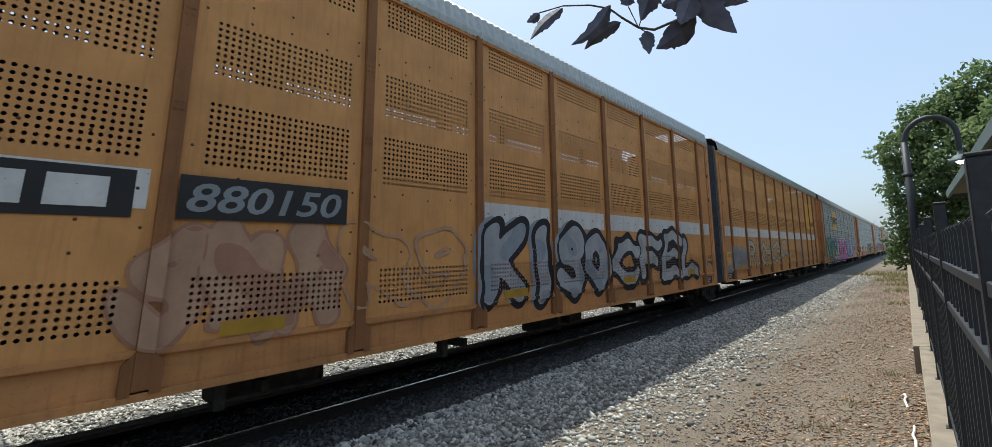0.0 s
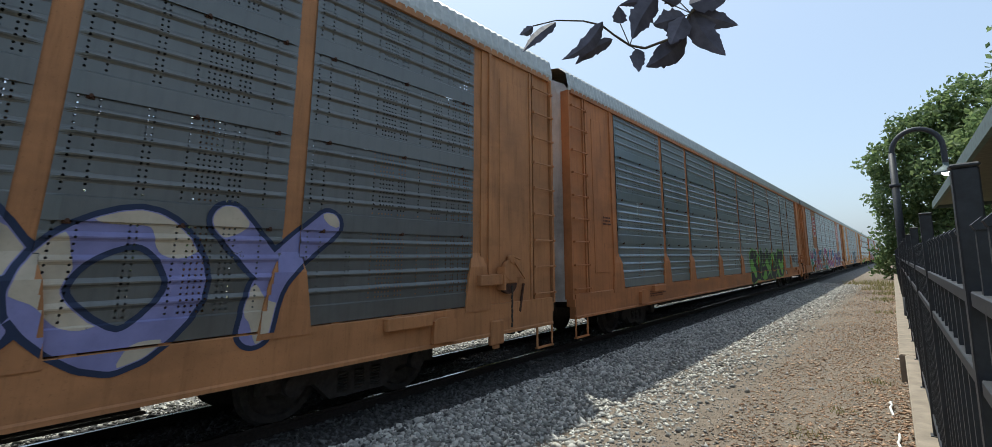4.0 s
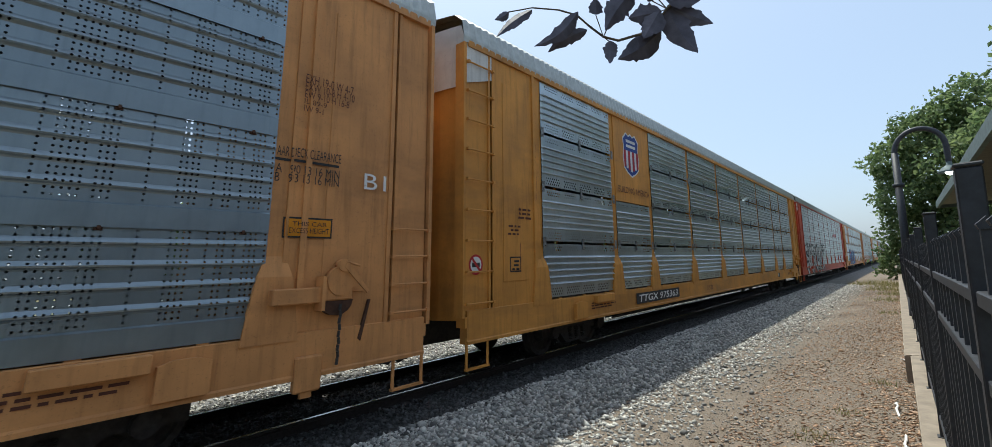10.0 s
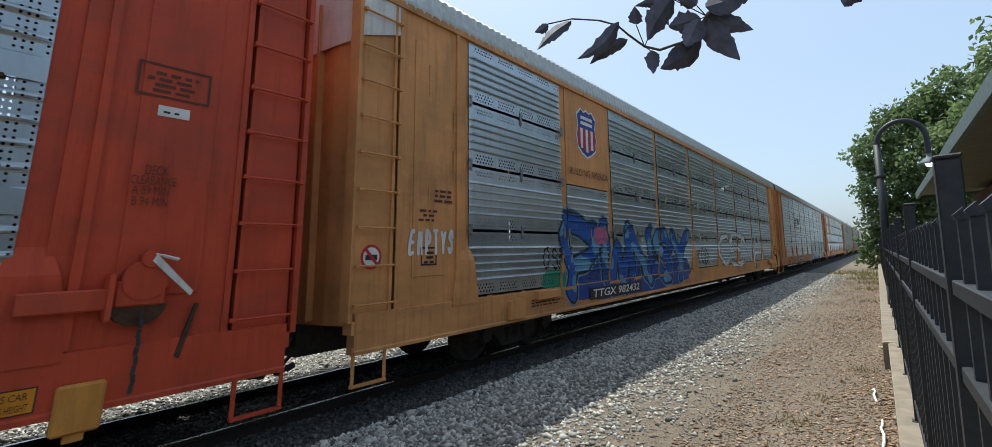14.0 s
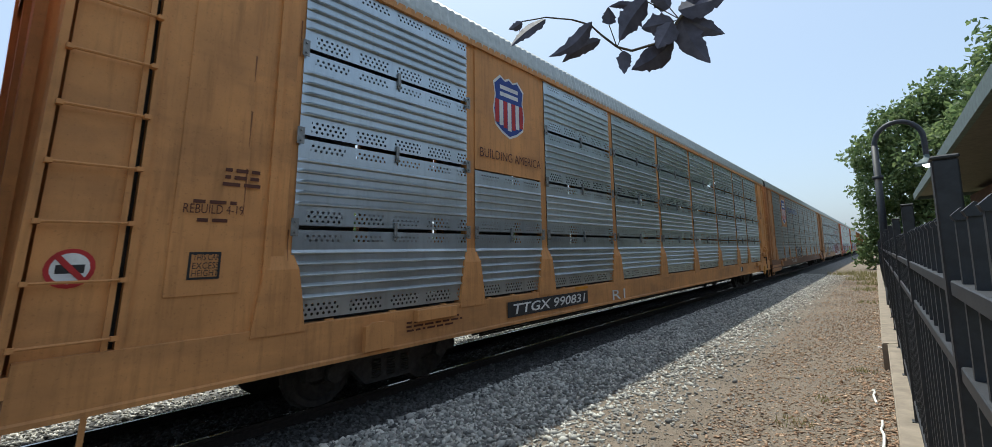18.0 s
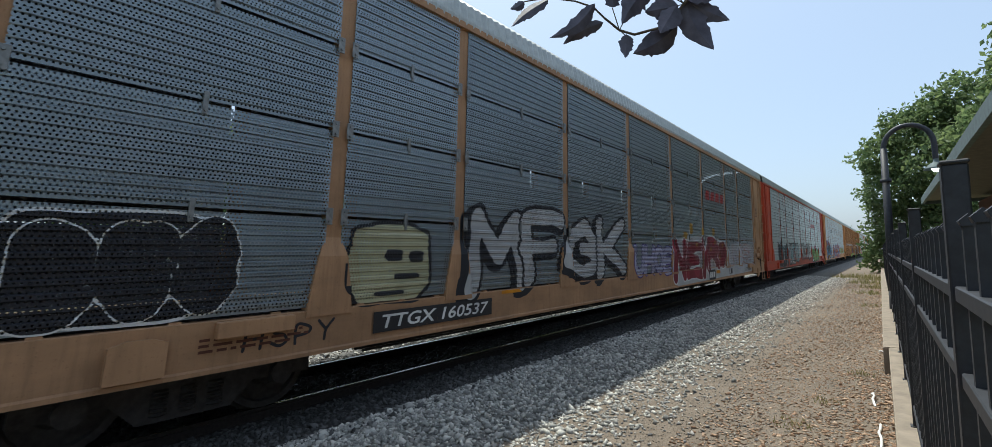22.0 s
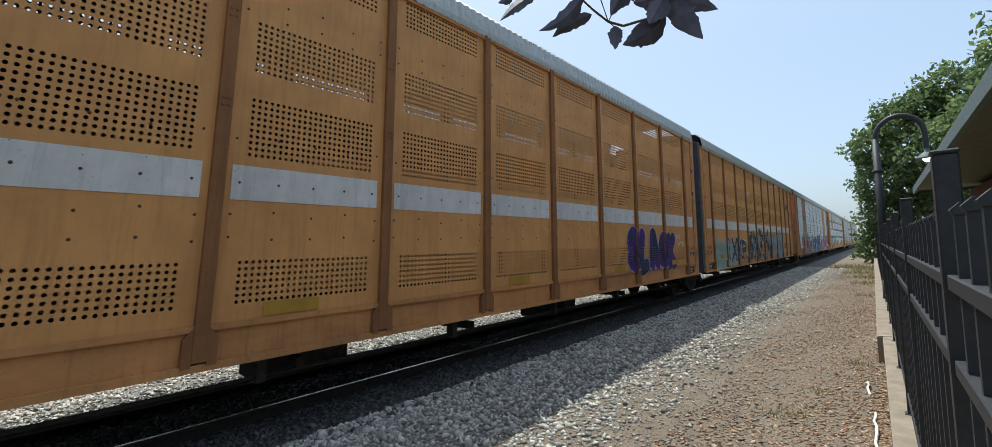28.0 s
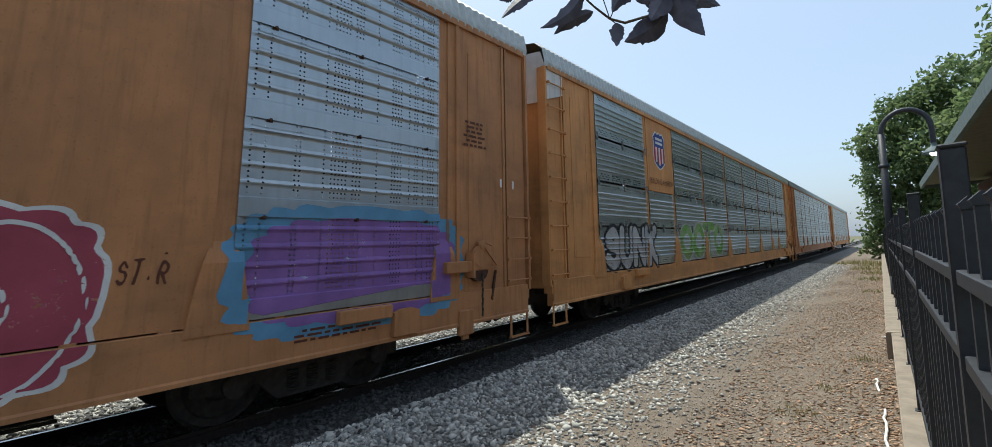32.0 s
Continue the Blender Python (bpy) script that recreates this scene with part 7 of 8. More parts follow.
def weeds():
    """Tufts of thin grass blades on the path and by the wall."""
    rng = random.Random(5)
    pts, faces = [], []
    for x, y, n, r, hgt in ((-0.95, 6.4, 60, 0.22, 0.07), (-0.75, 7.6, 40, 0.2, 0.06), (-0.4, 9.5, 40, 0.2, 0.08), (-0.6, 27, 160, 0.9, 0.16), (-0.4, 31, 200, 0.9, 0.2), (-0.9, 35, 220, 1.2, 0.25), (-0.5, 39, 260, 1.2, 0.3), (-1.8, 42, 260, 1.6, 0.3), (-0.5, 21, 60, 0.4, 0.1)):
        for _ in range(n):
            a, d = rng.uniform(0, 6.28), r * rng.random() ** 0.7
            px, py, h, q = x + d * math.cos(a), y + d * math.sin(a), hgt * rng.uniform(0.5, 1.3), rng.uniform(0, 6.28)
            w = 0.004 + 0.0004 * y
            i = len(pts)
            pts += [(px - w * math.sin(q), py + w * math.cos(q), 0), (px + w * math.sin(q), py - w * math.cos(q), 0), (px + 0.5 * h * math.cos(q), py + 0.5 * h * math.sin(q), h)]
            faces.append((i, i + 1, i + 2))
    me = bpy.data.meshes.new("weeds")
    me.from_pydata(pts, [], faces)
    me.materials.append(leaf_mat("dry_grass_blades", [(0.14, 0.15, 0.05), (0.24, 0.21, 0.09), (0.33, 0.28, 0.14)]))
    tagged(part("weeds", me), "thin tufts of dry grass on the path's edge", "grass", "", "stuff")


def edging():
    """Broken white plastic edging lying along the wall."""
    for x0, y0, x1, y1, z in ((-0.19, 15.25, -0.17, 12.9, 0.05), (-0.23, 11.9, -0.12, 11.5, 0.03), (-0.27, 8.4, -0.24, 7.7, 0.05), (-0.18, 6.95, -0.15, 5.7, 0.04), (-0.21, 19.6, -0.19, 18.7, 0.05)):
        bm = B()
        n = 6
        pts = [Vector((x0 + (x1 - x0) * k / n + 0.012 * math.sin(k * 2.1 + y0), y0 + (y1 - y0) * k / n, 0.012 + z * math.sin(math.pi * k / n) ** 2)) for k in range(n + 1)]
        for a, b in zip(pts, pts[1:]):
            rod(bm, a, b, 0.013, 6)
        tagged(part("edging_strip", bm, M["stake"]), "broken white plastic edging strip on the wood chips", "edging", "broken edging strips")


weeds()
edging()


# ---- wall and fence beside the path ----
FA, FS = 0.164, -0.00936


def fence():
    w = tagged(new("low_wall"), "low tan concrete wall under the fence", "wall", "", "structure")
    for y0, y1, left, right in ((-14, 9.8, 0.015, 0.5), (9.8, 62, -0.055, 0.5)):
        bm = B()
        lo = [(left + FS * y0, y0), (right + FS * y0, y0), (right + FS * y1, y1), (left + FS * y1, y1)]
        prism(bm, lo, "z", -0.3, 0.43)
        bmesh.ops.bevel(bm, geom=list(bm.edges), offset=0.015, segments=2, affect="EDGES")
        part("wall_block", bm, M["concrete"], w)
    f = tagged(new("metal_fence"), "black painted metal picket fence on a low wall", "fence")
    f.rotation_euler.z = math.atan(-FS)
    f.location = (FA, 0, 0)
    def post(bm):
        box(bm, -0.027, 0.027, -0.027, 0.027, 0.42, 2.2, 0.004)
        box(bm, -0.030, 0.030, -0.030, 0.030, 2.2, 2.212, 0.004)
        box(bm, -0.045, 0.045, -0.045, 0.045, 0.425, 0.437)
    pm = mesh_of("post", post(b := B()) or b, M["fence"])
    for i in range(-7, 22):
        part("post", pm, None, f, "square post with a flat cap" if i == 0 else "", (0, 1.75 + 1.92 * i, 0))
    for z in (1.86, 1.64, 0.60):
        for i in range(-7, 21):
            bm = B()
            box(bm, -0.02, 0.02, 0.04, 1.88, -0.02, 0.02, 0.003)
            part("rail", SHARED.setdefault("fence_rail", mesh_of("rail", bm, M["fence"])), None, f, "", (0, 1.75 + 1.92 * i, z))
    def picket(bm):
        box(bm, -0.012, 0.012, -0.012, 0.012, 0.50, 2.03)
        prism(bm, [(-0.014, 2.03), (0.014, 2.03), (0.019, 2.042), (0.0, 2.06), (-0.019, 2.042)], "y", -0.018, 0.018)
    k = mesh_of("picket", picket(b := B()) or b, M["fence"])
    for i in range(-7, 21):
        for j in range(1, 10):
            part("picket", k, None, f, "", (0.0, 1.75 + 1.92 * (i + j / 10), 0))


fence()


def lamp():
    l = tagged(new("platform_lamp"), "dark green gooseneck lamp post with a hanging shade, lit", "street lamp")
    l.location = (0.06, 16.0, 0)
    bm = B()
    rod(bm, (0, 0, 0), (0, 0, 4.6), 0.10, 12, 0.075)
    part("pole", bm, M["fence"], l)
    part("base", rod(B(), (0, 0, 0), (0, 0, 0.9), 0.12, 12, 0.10), M["fence"], l)
    part("collar", rod(B(), (0, 0, 3.7), (0, 0, 3.8), 0.12, 12), M["fence"], l)
    bm = B()
    pts = [Vector((0.49 - 0.49 * math.cos(a), 0, 4.6 + 0.54 * math.sin(a))) for a in [math.pi * i / 14 for i in range(15)]] + [Vector((0.99, 0, 4.2))]
    prev = None
    for i, p in enumerate(pts):
        d = (pts[min(i + 1, len(pts) - 1)] - pts[max(i - 1, 0)]).normalized()
        side = Vector((0, 1, 0)).cross(d)
        ring = [bm.verts.new(p + 0.06 * (math.cos(q) * side + math.sin(q) * Vector((0, 1, 0)))) for q in [k * math.pi / 5 for k in range(10)]]
        if prev:
            for k in range(10):
                bm.faces.new((prev[k], prev[(k + 1) % 10], ring[(k + 1) % 10], ring[k])).smooth = True
        prev = ring
    part("arm", bm, M["fence"], l)
    bm = B()
    prof = [(0.05, 4.22), (0.06, 4.12), (0.12, 4.08), (0.22, 3.98), (0.25, 3.93), (0.24, 3.93), (0.20, 3.98), (0.0, 4.05)]
    n, prev = 20, None
    for r, z in prof:
        ring = [bm.verts.new((0.99 + r * math.cos(2 * math.pi * i / n), r * math.sin(2 * math.pi * i / n), z)) for i in range(n)]
        if prev:
            for i in range(n):
                bm.faces.new((prev[i], prev[(i + 1) % n], ring[(i + 1) % n], ring[i])).smooth = True
        prev = ring
    part("shade", bm, M["teal"], l, "wide green metal shade")
    g = Nodes("lamp_glass")
    g.surface((0.9, 0.9, 0.85), 0.3)
    g.b.inputs["Emission Color"].default_value, g.b.inputs["Emission Strength"].default_value = (1, 0.97, 0.9, 1), 2.5
    bm = B()
    bmesh.ops.create_uvsphere(bm, u_segments=16, v_segments=10, radius=0.10, matrix=Matrix.Translation((0.99, 0, 3.96)))
    part("bulb", bm, g.m, l, "glowing white bulb")


lamp()


# ---- station building beyond the fence ----
def station():
    s = tagged(new("station_building"), "dark brick station with wide teal-edged eaves", "building")
    bm = B()
    box(bm, 2.6, 9.0, 2.0, 24.0, 0, 3.6)
    part("wall", bm, M["brickwall"], s)
    bm = B()
    prism(bm, [(1.2, 3.82), (1.2, 3.90), (5.8, 6.0), (10.4, 3.9), (10.4, 3.82)], "y", 1.0, 25.0)
    part("roof", bm, M["soffit"], s, "brown soffit and roof")
    bm = B()
    box(bm, 1.12, 1.2, 0.9, 25.1, 3.70, 3.95)
    box(bm, 1.12, 10.4, 25.0, 25.08, 3.70, 3.95)
    part("fascia", bm, M["teal"], s, "teal painted fascia board")
    for y in (6.0, 10.0, 14.0, 18.0):
        bm = B()
        for a, b, c, d in ((0, 1.2, 0, 0.09), (0, 1.2, 1.5, 1.59), (0, 0.09, 0.09, 1.5), (1.11, 1.2, 0.09, 1.5), (0.56, 0.64, 0.09, 1.5)):
            box(bm, 2.54, 2.62, y + a, y + b, 1.4 + c, 1.4 + d)
        w = part("window", bm, M["white"], s, "white-framed window")
        bm = B()
        box(bm, 2.57, 2.60, y + 0.09, y + 1.11, 1.49, 2.9)
        part("pane", bm, M["glass"], w, "dark window glass")
    for y in (8.6, 13.0):
        lan = part("wall_lantern", rod(B(), (2.42, y, 2.75), (2.42, y, 3.05), 0.07, 8, 0.10), M["lantern"], s, "small amber wall lantern")
        part("bracket", rod(B(), (2.42, y, 3.10), (2.6, y, 3.10), 0.02, 6), M["fence"], lan)
        part("lantern_cap", rod(B(), (2.42, y, 3.05), (2.42, y, 3.16), 0.12, 8, 0.03), M["fence"], lan)


station()


# ---- trees ----
M["leaf"] = leaf_mat("maple_leaf", [(0.09, 0.14, 0.06), (0.16, 0.22, 0.09), (0.25, 0.31, 0.13)], 0.55)


def leaf_cloud(blobs, count, size, seed):
    """Many small bent leaves scattered over lumpy blobs (x, y, z, r)."""
    rng = np.random.default_rng(seed)
    vol = np.array([b[3] ** 2 for b in blobs])
    pick = rng.choice(len(blobs), count, p=vol / vol.sum())
    bl = np.array(blobs)[pick]
    d = rng.normal(size=(count, 3))
    d /= np.linalg.norm(d, axis=1)[:, None]
    lump = 0.75 + 0.35 * np.sin(d[:, 0] * 5 + pick) * np.cos(d[:, 1] * 4 + pick * 2) * np.sin(d[:, 2] * 6 + 1)
    rad = bl[:, 3] * lump * np.where(rng.uniform(0, 1, count) < 0.22, rng.uniform(0.95, 1.22, count), rng.uniform(0.4, 1.05, count) ** 0.5)
    c = bl[:, :3] + d * rad[:, None]
    u = rng.normal(size=(count, 3))
    u /= np.linalg.norm(u, axis=1)[:, None]
    w = np.cross(u, rng.normal(size=(count, 3)))
    w /= np.linalg.norm(w, axis=1)[:, None]
    nrm = np.cross(u, w)
    s = size * rng.uniform(0.6, 1.3, count)[:, None]
    v = np.stack([c - u * s, c + w * s * 0.55 + nrm * s * 0.15, c + u * s, c - w * s * 0.55 + nrm * s * 0.15], 1).reshape(-1, 3)
    f = np.arange(count * 4).reshape(-1, 4)
    me = bpy.data.meshes.new("crown")
    me.from_pydata(v.tolist(), [], f.tolist())
    return me


def tree(x, y, height, blobs, count, size, seed, label):
    t = tagged(new("tree"), label, "tree")
    t.location = (x, y, 0)
    bm = B()
    rnd = random.Random(seed)
    rod(bm, (0, 0, -0.1), (0.1, 0, height * 0.35), 0.35, 10, 0.25)
    rod(bm, (0.1, 0, height * 0.35), (0.0, 0.2, height * 0.75), 0.25, 8, 0.08)
    for b in blobs:
        rod(bm, (0.1, 0.05, height * rnd.uniform(0.25, 0.5)), (b[0] * 0.9, b[1] * 0.9, b[2]), 0.12, 6, 0.03)
    part("trunk", bm, M["bark"], t, "grey-brown trunk with limbs")
    me = leaf_cloud(blobs, count, size, seed)
    me.materials.append(M["leaf"])
    part("crown", me, None, t, "dense green leaves")
    return t


tree(3.0, 50, 14, [(-3.0, 0, 9.5, 2.3), (-1.5, -1, 11.2, 2.2), (0.3, 0, 12, 2.4), (2, 0, 13.0, 2.6), (-2.5, 0, 6.5, 2.6), (0.5, -2, 8, 3.2), (3, -1, 9, 3.5), (-2.2, 1, 3.6, 2.8), (0.5, 0, 4, 3.0), (-3.2, 0.5, 1.4, 1.9), (-1, 0, 1.2, 2.0)], 26000, 0.19, 3, "large leafy maple beside the path's end")
tree(9.0, 44, 17, [(-3, 0, 9, 3.4), (-1, 0, 13, 3.4), (2, 0, 15, 3.2), (2, 0, 10, 4), (-2, 0, 5, 3.2), (3, 0, 5, 4), (5, 0, 12, 4)], 20000, 0.22, 4, "tall leafy maple behind the station")
tree(13.0, 34, 17, [(-3, 0, 10, 3.4), (0, 0, 14, 3.6), (3, 0, 11, 4), (-2, 0, 6, 3.2), (4, 0, 6, 4)], 9000, 0.28, 5, "tall leafy maple behind the station")
# unseen row, added so the lower side sheets reflect dark leaves
for i in range(7):
    rnd = random.Random(80 + i)
    tree(15.5 + rnd.uniform(-1.5, 2.5), -24 + 8.0 * i + rnd.uniform(-2, 2), 8, [(rnd.uniform(-2.0, 2.0), rnd.uniform(-3, 3), rnd.uniform(2.2, 6.2), rnd.uniform(1.6, 2.4)) for _ in range(9)], 3500, 0.34, 200 + i, "rounded maple added out of view to darken the train's reflections")
for i in range(14):
    rnd = random.Random(50 + i)
    x, y, hh = -34 + rnd.uniform(-5, 5), -22 + i * 9 + rnd.uniform(-2, 2), rnd.uniform(8, 11)
    tree(x, y, hh, [(rnd.uniform(-2.5, 2.5), rnd.uniform(-2.5, 2.5), hh * rnd.uniform(0.25, 0.85), rnd.uniform(1.8, 3.0)) for _ in range(7)], 3000, 0.3, 100 + i, "leafy tree on the far side of the track")


# ---- branch over the view ----
SWAY = [
    (0.0, -0.533, 1.096, 2.561, -1.0), (0.5, -0.517, 1.111, 2.546, -0.9), (1.0, -0.541, 1.097, 2.551, 0.0),
    (1.5, -0.546, 1.090, 2.561, -0.0), (2.0, -0.533, 1.103, 2.548, 0.0), (2.5, -0.519, 1.105, 2.555, 0.0),
    (3.0, -0.532, 1.088, 2.575, -0.5), (3.5, -0.538, 1.095, 2.559, -0.0), (5.5, -0.563, 1.101, 2.521, 1.6),
    (6.0, -0.492, 1.130, 2.530, -1.4), (6.5, -0.475, 1.120, 2.565, -0.4), (7.0, -0.540, 1.095, 2.556, -0.5),
    (7.5, -0.589, 1.050, 2.590, 0.5), (8.0, -0.506, 1.069, 2.631, -1.9), (8.5, -0.500, 1.098, 2.585, -2.9),
    (9.0, -0.552, 1.086, 2.561, 0.0), (9.5, -0.549, 1.083, 2.570, 0.0), (10.0, -0.598, 1.053, 2.578, 5.0),
    (10.5, -0.647, 1.024, 2.575, 9.1), (11.0, -0.644, 1.001, 2.617, 14.1), (11.5, -0.532, 1.097, 2.559, 8.7),
    (12.0, -0.553, 1.102, 2.529, 6.8), (12.5, -0.587, 1.095, 2.509, 5.0), (13.0, -0.603, 1.088, 2.504, 4.4),
    (13.5, -0.563, 1.080, 2.562, 3.2), (14.0, -0.494, 1.137, 2.515, 2.5), (14.5, -0.552, 1.104, 2.527, 4.7),
    (16.5, -0.525, 1.097, 2.565, 4.5), (17.0, -0.569, 1.079, 2.557, 8.2), (17.5, -0.564, 1.099, 2.525, 7.0),
    (18.0, -0.549, 1.104, 2.530, 4.6), (18.5, -0.566, 1.083, 2.553, 5.1), (19.0, -0.574, 1.079, 2.554, 4.5),
    (19.5, -0.594, 1.058, 2.572, 5.1), (20.0, -0.586, 1.066, 2.566, 5.0), (20.5, -0.552, 1.089, 2.555, 6.1),
    (21.0, -0.583, 1.067, 2.566, 5.5), (21.5, -0.577, 1.077, 2.555, 5.4), (22.0, -0.559, 1.085, 2.558, 4.9),
    (22.5, -0.561, 1.082, 2.560, 4.9), (23.0, -0.566, 1.080, 2.560, 5.0), (23.5, -0.569, 1.079, 2.559, 3.9),
    (24.0, -0.553, 1.090, 2.552, 3.9), (24.5, -0.560, 1.086, 2.554, 4.4), (25.0, -0.565, 1.081, 2.557, 2.4),
    (25.5, -0.549, 1.089, 2.560, 3.4), (26.0, -0.545, 1.094, 2.554, 2.4), (26.5, -0.560, 1.088, 2.551, 3.4),
    (28.5, -0.564, 1.077, 2.567, 4.4), (29.0, -0.561, 1.086, 2.554, 3.4), (29.5, -0.559, 1.080, 2.565, 2.9),
    (30.0, -0.551, 1.086, 2.562, 3.9), (30.5, -0.523, 1.108, 2.547, 2.4), (31.0, -0.552, 1.090, 2.554, 3.9),
    (31.5, -0.563, 1.081, 2.562, 3.4), (32.0, -0.564, 1.076, 2.569, 5.1),
]


def leaf_shape(length, width, fold, seed):
    """A ragged, slightly curled leaf along x, upright in z."""
    bm = B()
    rnd = random.Random(seed)
    n = 16
    curl = rnd.uniform(-0.10, 0.10)
    mid, rows = [], ([], [])
    for i in range(n + 1):
        u = i / n
        full = math.sin(math.pi * min(1.0, u ** 0.7)) ** 0.9
        sway = curl * length * math.sin(math.pi * u)
        mid.append(bm.verts.new((u * length, -0.10 * length * u * u, sway)))
        if 0 < i < n:
            for row, sgn in zip(rows, (1, -1)):
                w = width * full * (1 + rnd.uniform(-0.14, 0.14) + (0.10 if (i + (sgn > 0)) % 4 == 0 else -0.03))
                row.append(bm.verts.new((u * length - (0.03 if i % 4 == 0 else 0.0) * length, fold * w - 0.10 * length * u * u, sway + sgn * w)))
    for row, flip in ((rows[0], 1), (rows[1], 0)):
        seq = [mid[0]] + row + [mid[-1]]
        for i in range(n):
            vs = [mid[i], mid[i + 1], seq[i + 1], seq[i]]
            vs = [v for j, v in enumerate(vs) if v not in vs[:j]]
            bm.faces.new(vs if flip else list(reversed(vs)))
    return bm


def branch():
    """Leaves from stalk to tip, round the tip of the twig; units of the layout are 1.8 mm, y down."""
    br = tagged(new("leafy_branch"), "drooping twig of dark purple leaves, swaying", "branch")
    k = 0.00178
    tw = [(-101, -36), (-66, -44), (-27, -42), (0, -35), (17, -20), (40, -3), (62, 2), (110, -15), (132, -50), (200, -110), (330, -190), (450, -270), (570, -360)]
    bm = B()
    for i, ((a, b), (c, d)) in enumerate(zip(tw, tw[1:])):
        rod(bm, (a * k, 0, -b * k), (c * k, 0, -d * k), 0.0016 + 0.0003 * i, 6)
    part("twig", bm, M["bark"], br)
    leaves = [(-101, -36, -121, -22, 8), (-66, -44, -116, 6, 12), (1, -37, -63, 23, 13), (17, -16, -42, 23, 12), (28, -36, 25, -62, 13), (49, 4, 50, 41, 12), (127, -20, 60, 30, 22), (82, -76, 38, -6, 22),
              (134, -57, 178, 18, 24), (134, -57, 199, -28, 20), (128, -60, 201, -80, 22), (127, -50, 76, -34, 22), (120, -44, 98, 2, 20), (118, -66, 86, -92, 18), (67, -70, 27, -66, 7), (150, -70, 160, -110, 24)]
    for i, (x, y, tx, ty, wd) in enumerate(leaves):
        ln, ang = math.hypot(tx - x, ty - y), math.atan2(ty - y, tx - x)
        o = part("leaf", leaf_shape(ln * k, wd * k * 0.85, 0.3, i), M["leafdark"], br, "", (x * k, 0.012 * math.sin(i * 2.4), -y * k))
        o.rotation_euler = (0.3 * math.sin(i * 1.7), ang, 0)
    bm = B()
    for x, y in ((28, -36), (49, 4), (82, -76), (67, -70), (120, -44), (118, -66), (150, -70)):
        rod(bm, (x * k, 0, -y * k), ((132 if x > 70 else 40) * k, 0, (50 if x > 70 else 3) * k), 0.0014, 5)
    part("stem", bm, M["bark"], br)
    return br


def second_branch():
    """A twig with broad leaves that dips into view; laid out from the tip of its first leaf, units of 1.4 mm, y down."""
    br = tagged(new("leafy_branch"), "twig of broad dark purple leaves, dipping in the wind", "branch")
    k = 0.0014
    bm = B()
    tw = [(54, -86), (150, -96), (204, -98), (255, -112), (330, -170), (420, -230)]
    for (a, b), (c, d) in zip(tw, tw[1:]):
        rod(bm, (a * k, 0, -b * k), (c * k, 0, -d * k), 0.003, 6)
    part("twig", bm, M["bark"], br)
    for i, (x, y, tx, ty, wd) in enumerate(((54, -84, 0, 0, 36), (156, -94, 115, -10, 48), (203, -97, 182, -15, 36), (254, -110, 247, -37, 36), (290, -140, 330, -60, 34))):
        ln, ang = math.hypot(tx - x, ty - y), math.atan2(ty - y, tx - x)
        o = part("leaf", leaf_shape(ln * k, wd * k, 0.25, 40 + i), M["leafdark"], br, "", (x * k, 0.01 * math.sin(i * 2.4), -y * k))
        o.rotation_euler = (0.2 * math.sin(i * 1.7), ang, 0)
    return br


DIP = [
    (0.0, -0.101, 1.199, 2.593), (5.5, -0.087, 1.186, 2.619), (9.8, -0.106, 1.191, 2.608), (10.3, -0.124, 1.213, 2.559),
    (10.6, -0.137, 1.229, 2.522), (11.0, -0.091, 1.229, 2.532), (11.4, -0.027, 1.250, 2.488), (11.7, 0.000, 1.249, 2.493),
    (12.0, -0.035, 1.255, 2.475), (12.3, -0.019, 1.258, 2.468), (12.6, -0.082, 1.255, 2.472), (12.8, -0.095, 1.261, 2.453),
    (13.0, -0.098, 1.269, 2.429), (13.2, -0.074, 1.266, 2.442), (13.5, -0.069, 1.243, 2.501), (13.8, -0.039, 1.231, 2.532),
    (14.0, -0.034, 1.250, 2.488), (14.3, -0.109, 1.241, 2.499), (14.5, -0.116, 1.236, 2.510), (15.2, -0.087, 1.216, 2.559),
    (16.5, -0.058, 1.199, 2.598), (23.0, -0.084, 1.190, 2.611), (32.0, -0.078, 1.209, 2.577),
]
BRANCH = branch()
SECOND = second_branch()


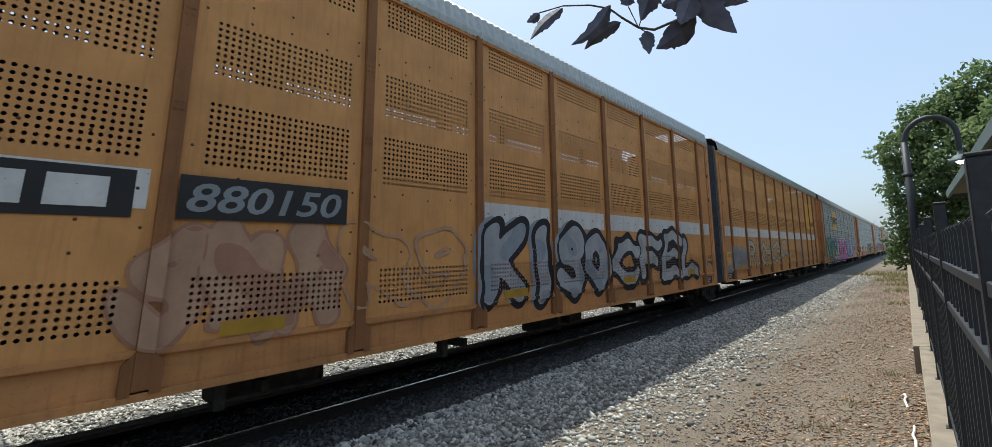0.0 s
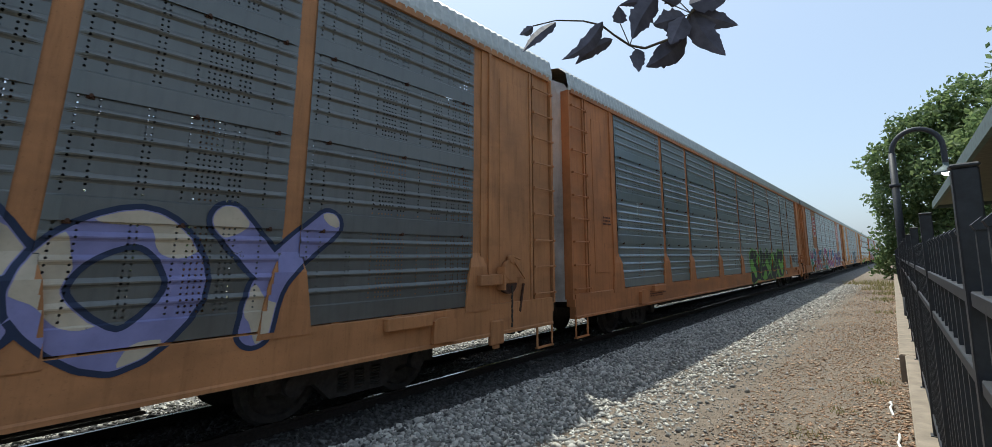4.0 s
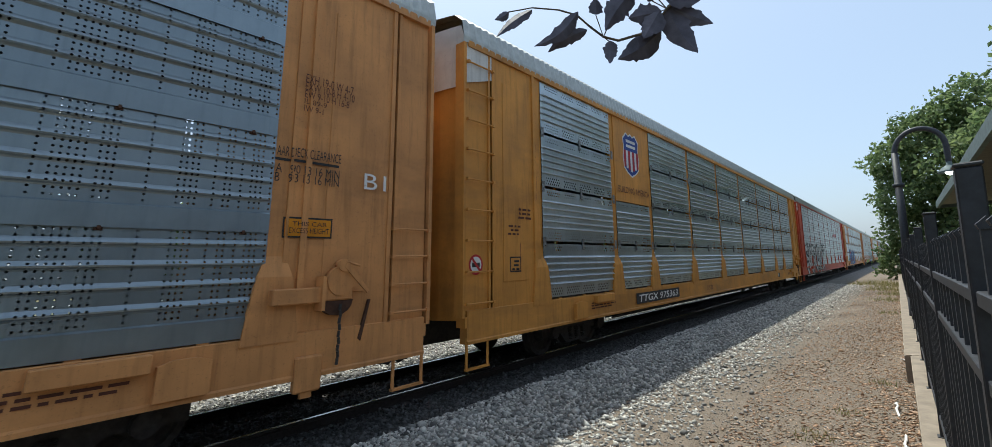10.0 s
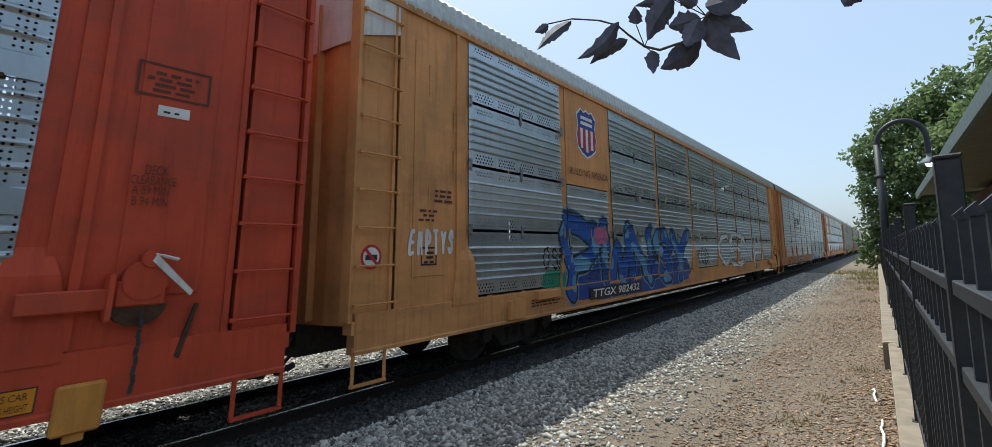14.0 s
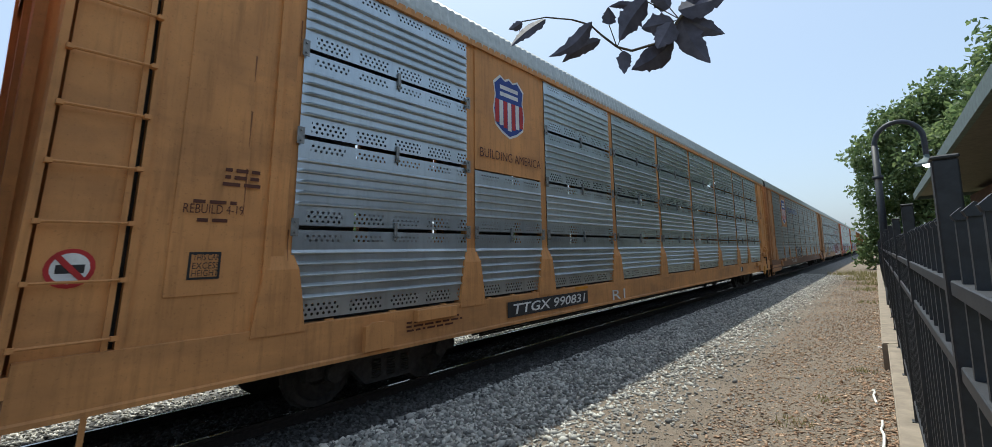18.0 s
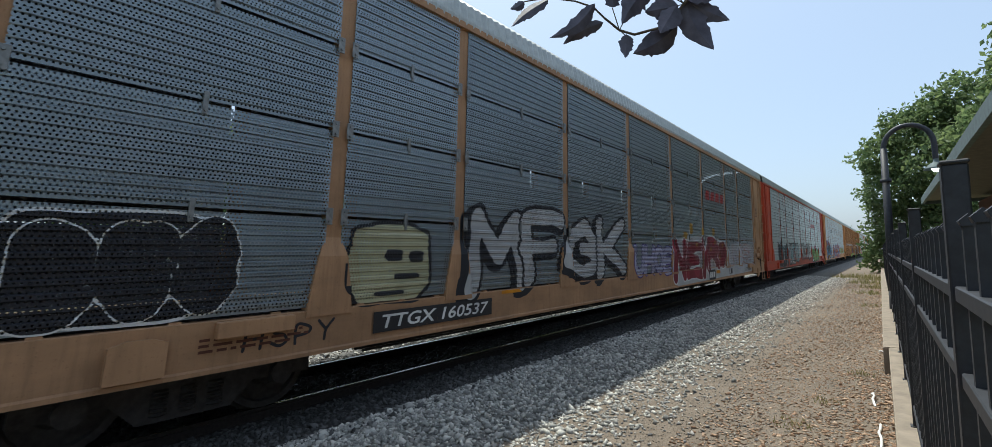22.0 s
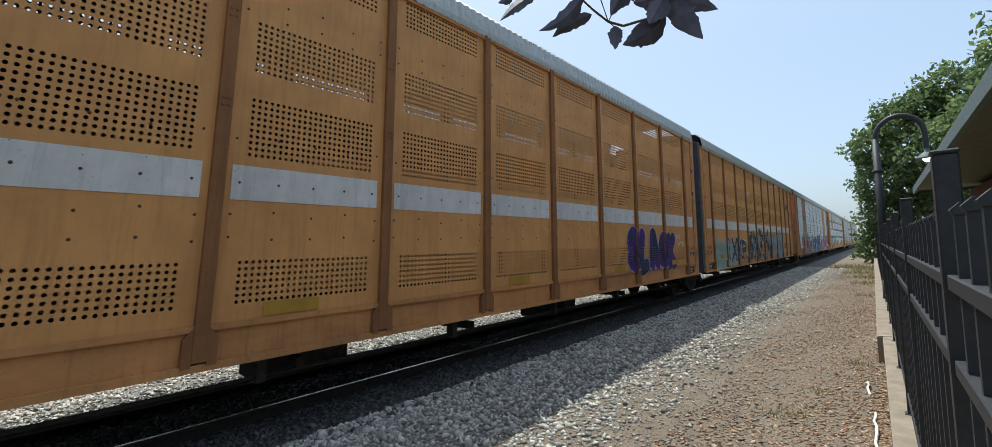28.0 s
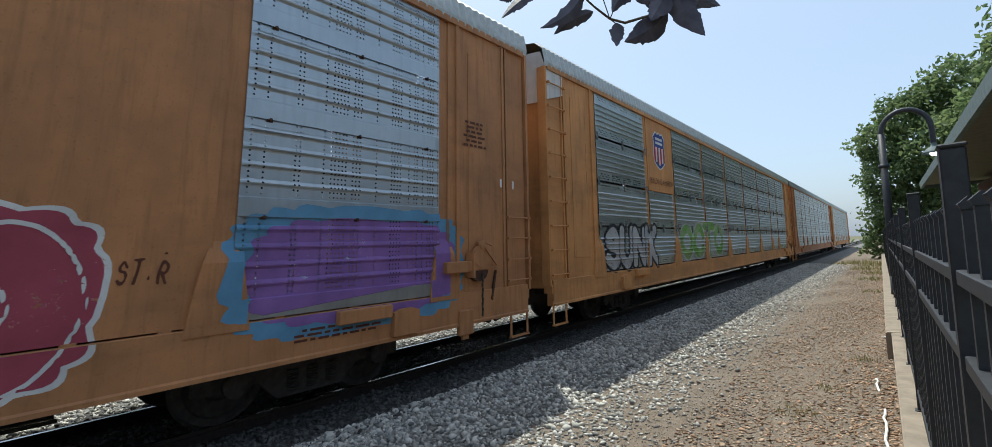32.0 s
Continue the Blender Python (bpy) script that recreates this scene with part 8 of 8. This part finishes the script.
def garden_tree():
    t = tagged(new("ornamental_tree"), "small purple-leaved tree behind the fence", "tree")
    t.location = (1.15, 0.75, 0)
    bm = B()
    rod(bm, (0, 0, -0.1), (0.02, 0, 2.2), 0.07, 10, 0.055)
    rod(bm, (0.02, 0, 2.2), (-0.15, 0.1, 3.3), 0.055, 8, 0.03)
    rod(bm, (-0.02, 0.02, 2.5), (-0.45, 0.55, 3.2), 0.03, 8, 0.015)
    rod(bm, (-0.45, 0.55, 3.2), (-0.93, 1.03, 3.21), 0.03, 8, 0.025)
    rod(bm, (-0.02, 0.02, 2.7), (-0.810, 0.837, 2.915), 0.03, 8, 0.022)
    part("trunk", bm, M["bark"], t, "slim grey-brown trunk with limbs")
    me = leaf_cloud([(0.1, 0.0, 3.6, 0.5), (0.3, -0.3, 3.2, 0.5), (-0.1, 0.1, 4.1, 0.5), (-0.25, 0.35, 3.75, 0.3)], 900, 0.05, 77)
    me.materials.append(M["leafdark"])
    part("crown", me, None, t, "dark purple leaves")


garden_tree()


# ---- what moves ----
# how far the train runs behind an even speed, in metres, against time
DRIFT = [(0.0, 0.82), (1.0, 0.40), (2.0, -0.08), (3.0, -0.08), (6.0, -0.06), (7.0, -0.03), (8.0, 0.02), (9.0, 0.13), (10.0, 0.22), (11.0, 0.24), (12.0, -0.20), (13.0, 0.22), (14.0, 0.80),
         (17.0, 0.80), (18.0, 0.25), (19.0, 0.22), (20.0, -0.30), (21.0, 0.18), (22.0, 0.08), (23.0, 0.03), (24.0, -0.50), (25.0, 0.0), (26.0, -0.07), (29.0, -0.94), (30.0, -1.58), (31.0, -2.45), (32.0, -2.75)]


def motions():
    for car, mid in MOVING:
        walk(car, [(t, pose(TRACK, mid - SPEED * t + d, RAIL)) for t, d in DRIFT])
        for c in car.animation_data.action.layers[0].strips[0].channelbag(car.animation_data.action_slot).fcurves:
            for kp in c.keyframe_points:
                kp.interpolation = "LINEAR"
    turn = math.degrees(SPEED / 0.458 / FPS)
    spin = [(i / FPS, i * turn) for i in range(32 * FPS + 1)]
    for w in WHEELS:
        d = w.location.y
        walk(w, [(t, pose(0, d, 0.458, a)) for t, a in spin])
    walk(SECOND, [(t, pose(x, y, z, 0, 0, 40)) for t, x, y, z in DIP])
    walk(BRANCH, [(t, pose(x, y, z, 0, roll, 40)) for t, x, y, z, roll in SWAY])


motions()
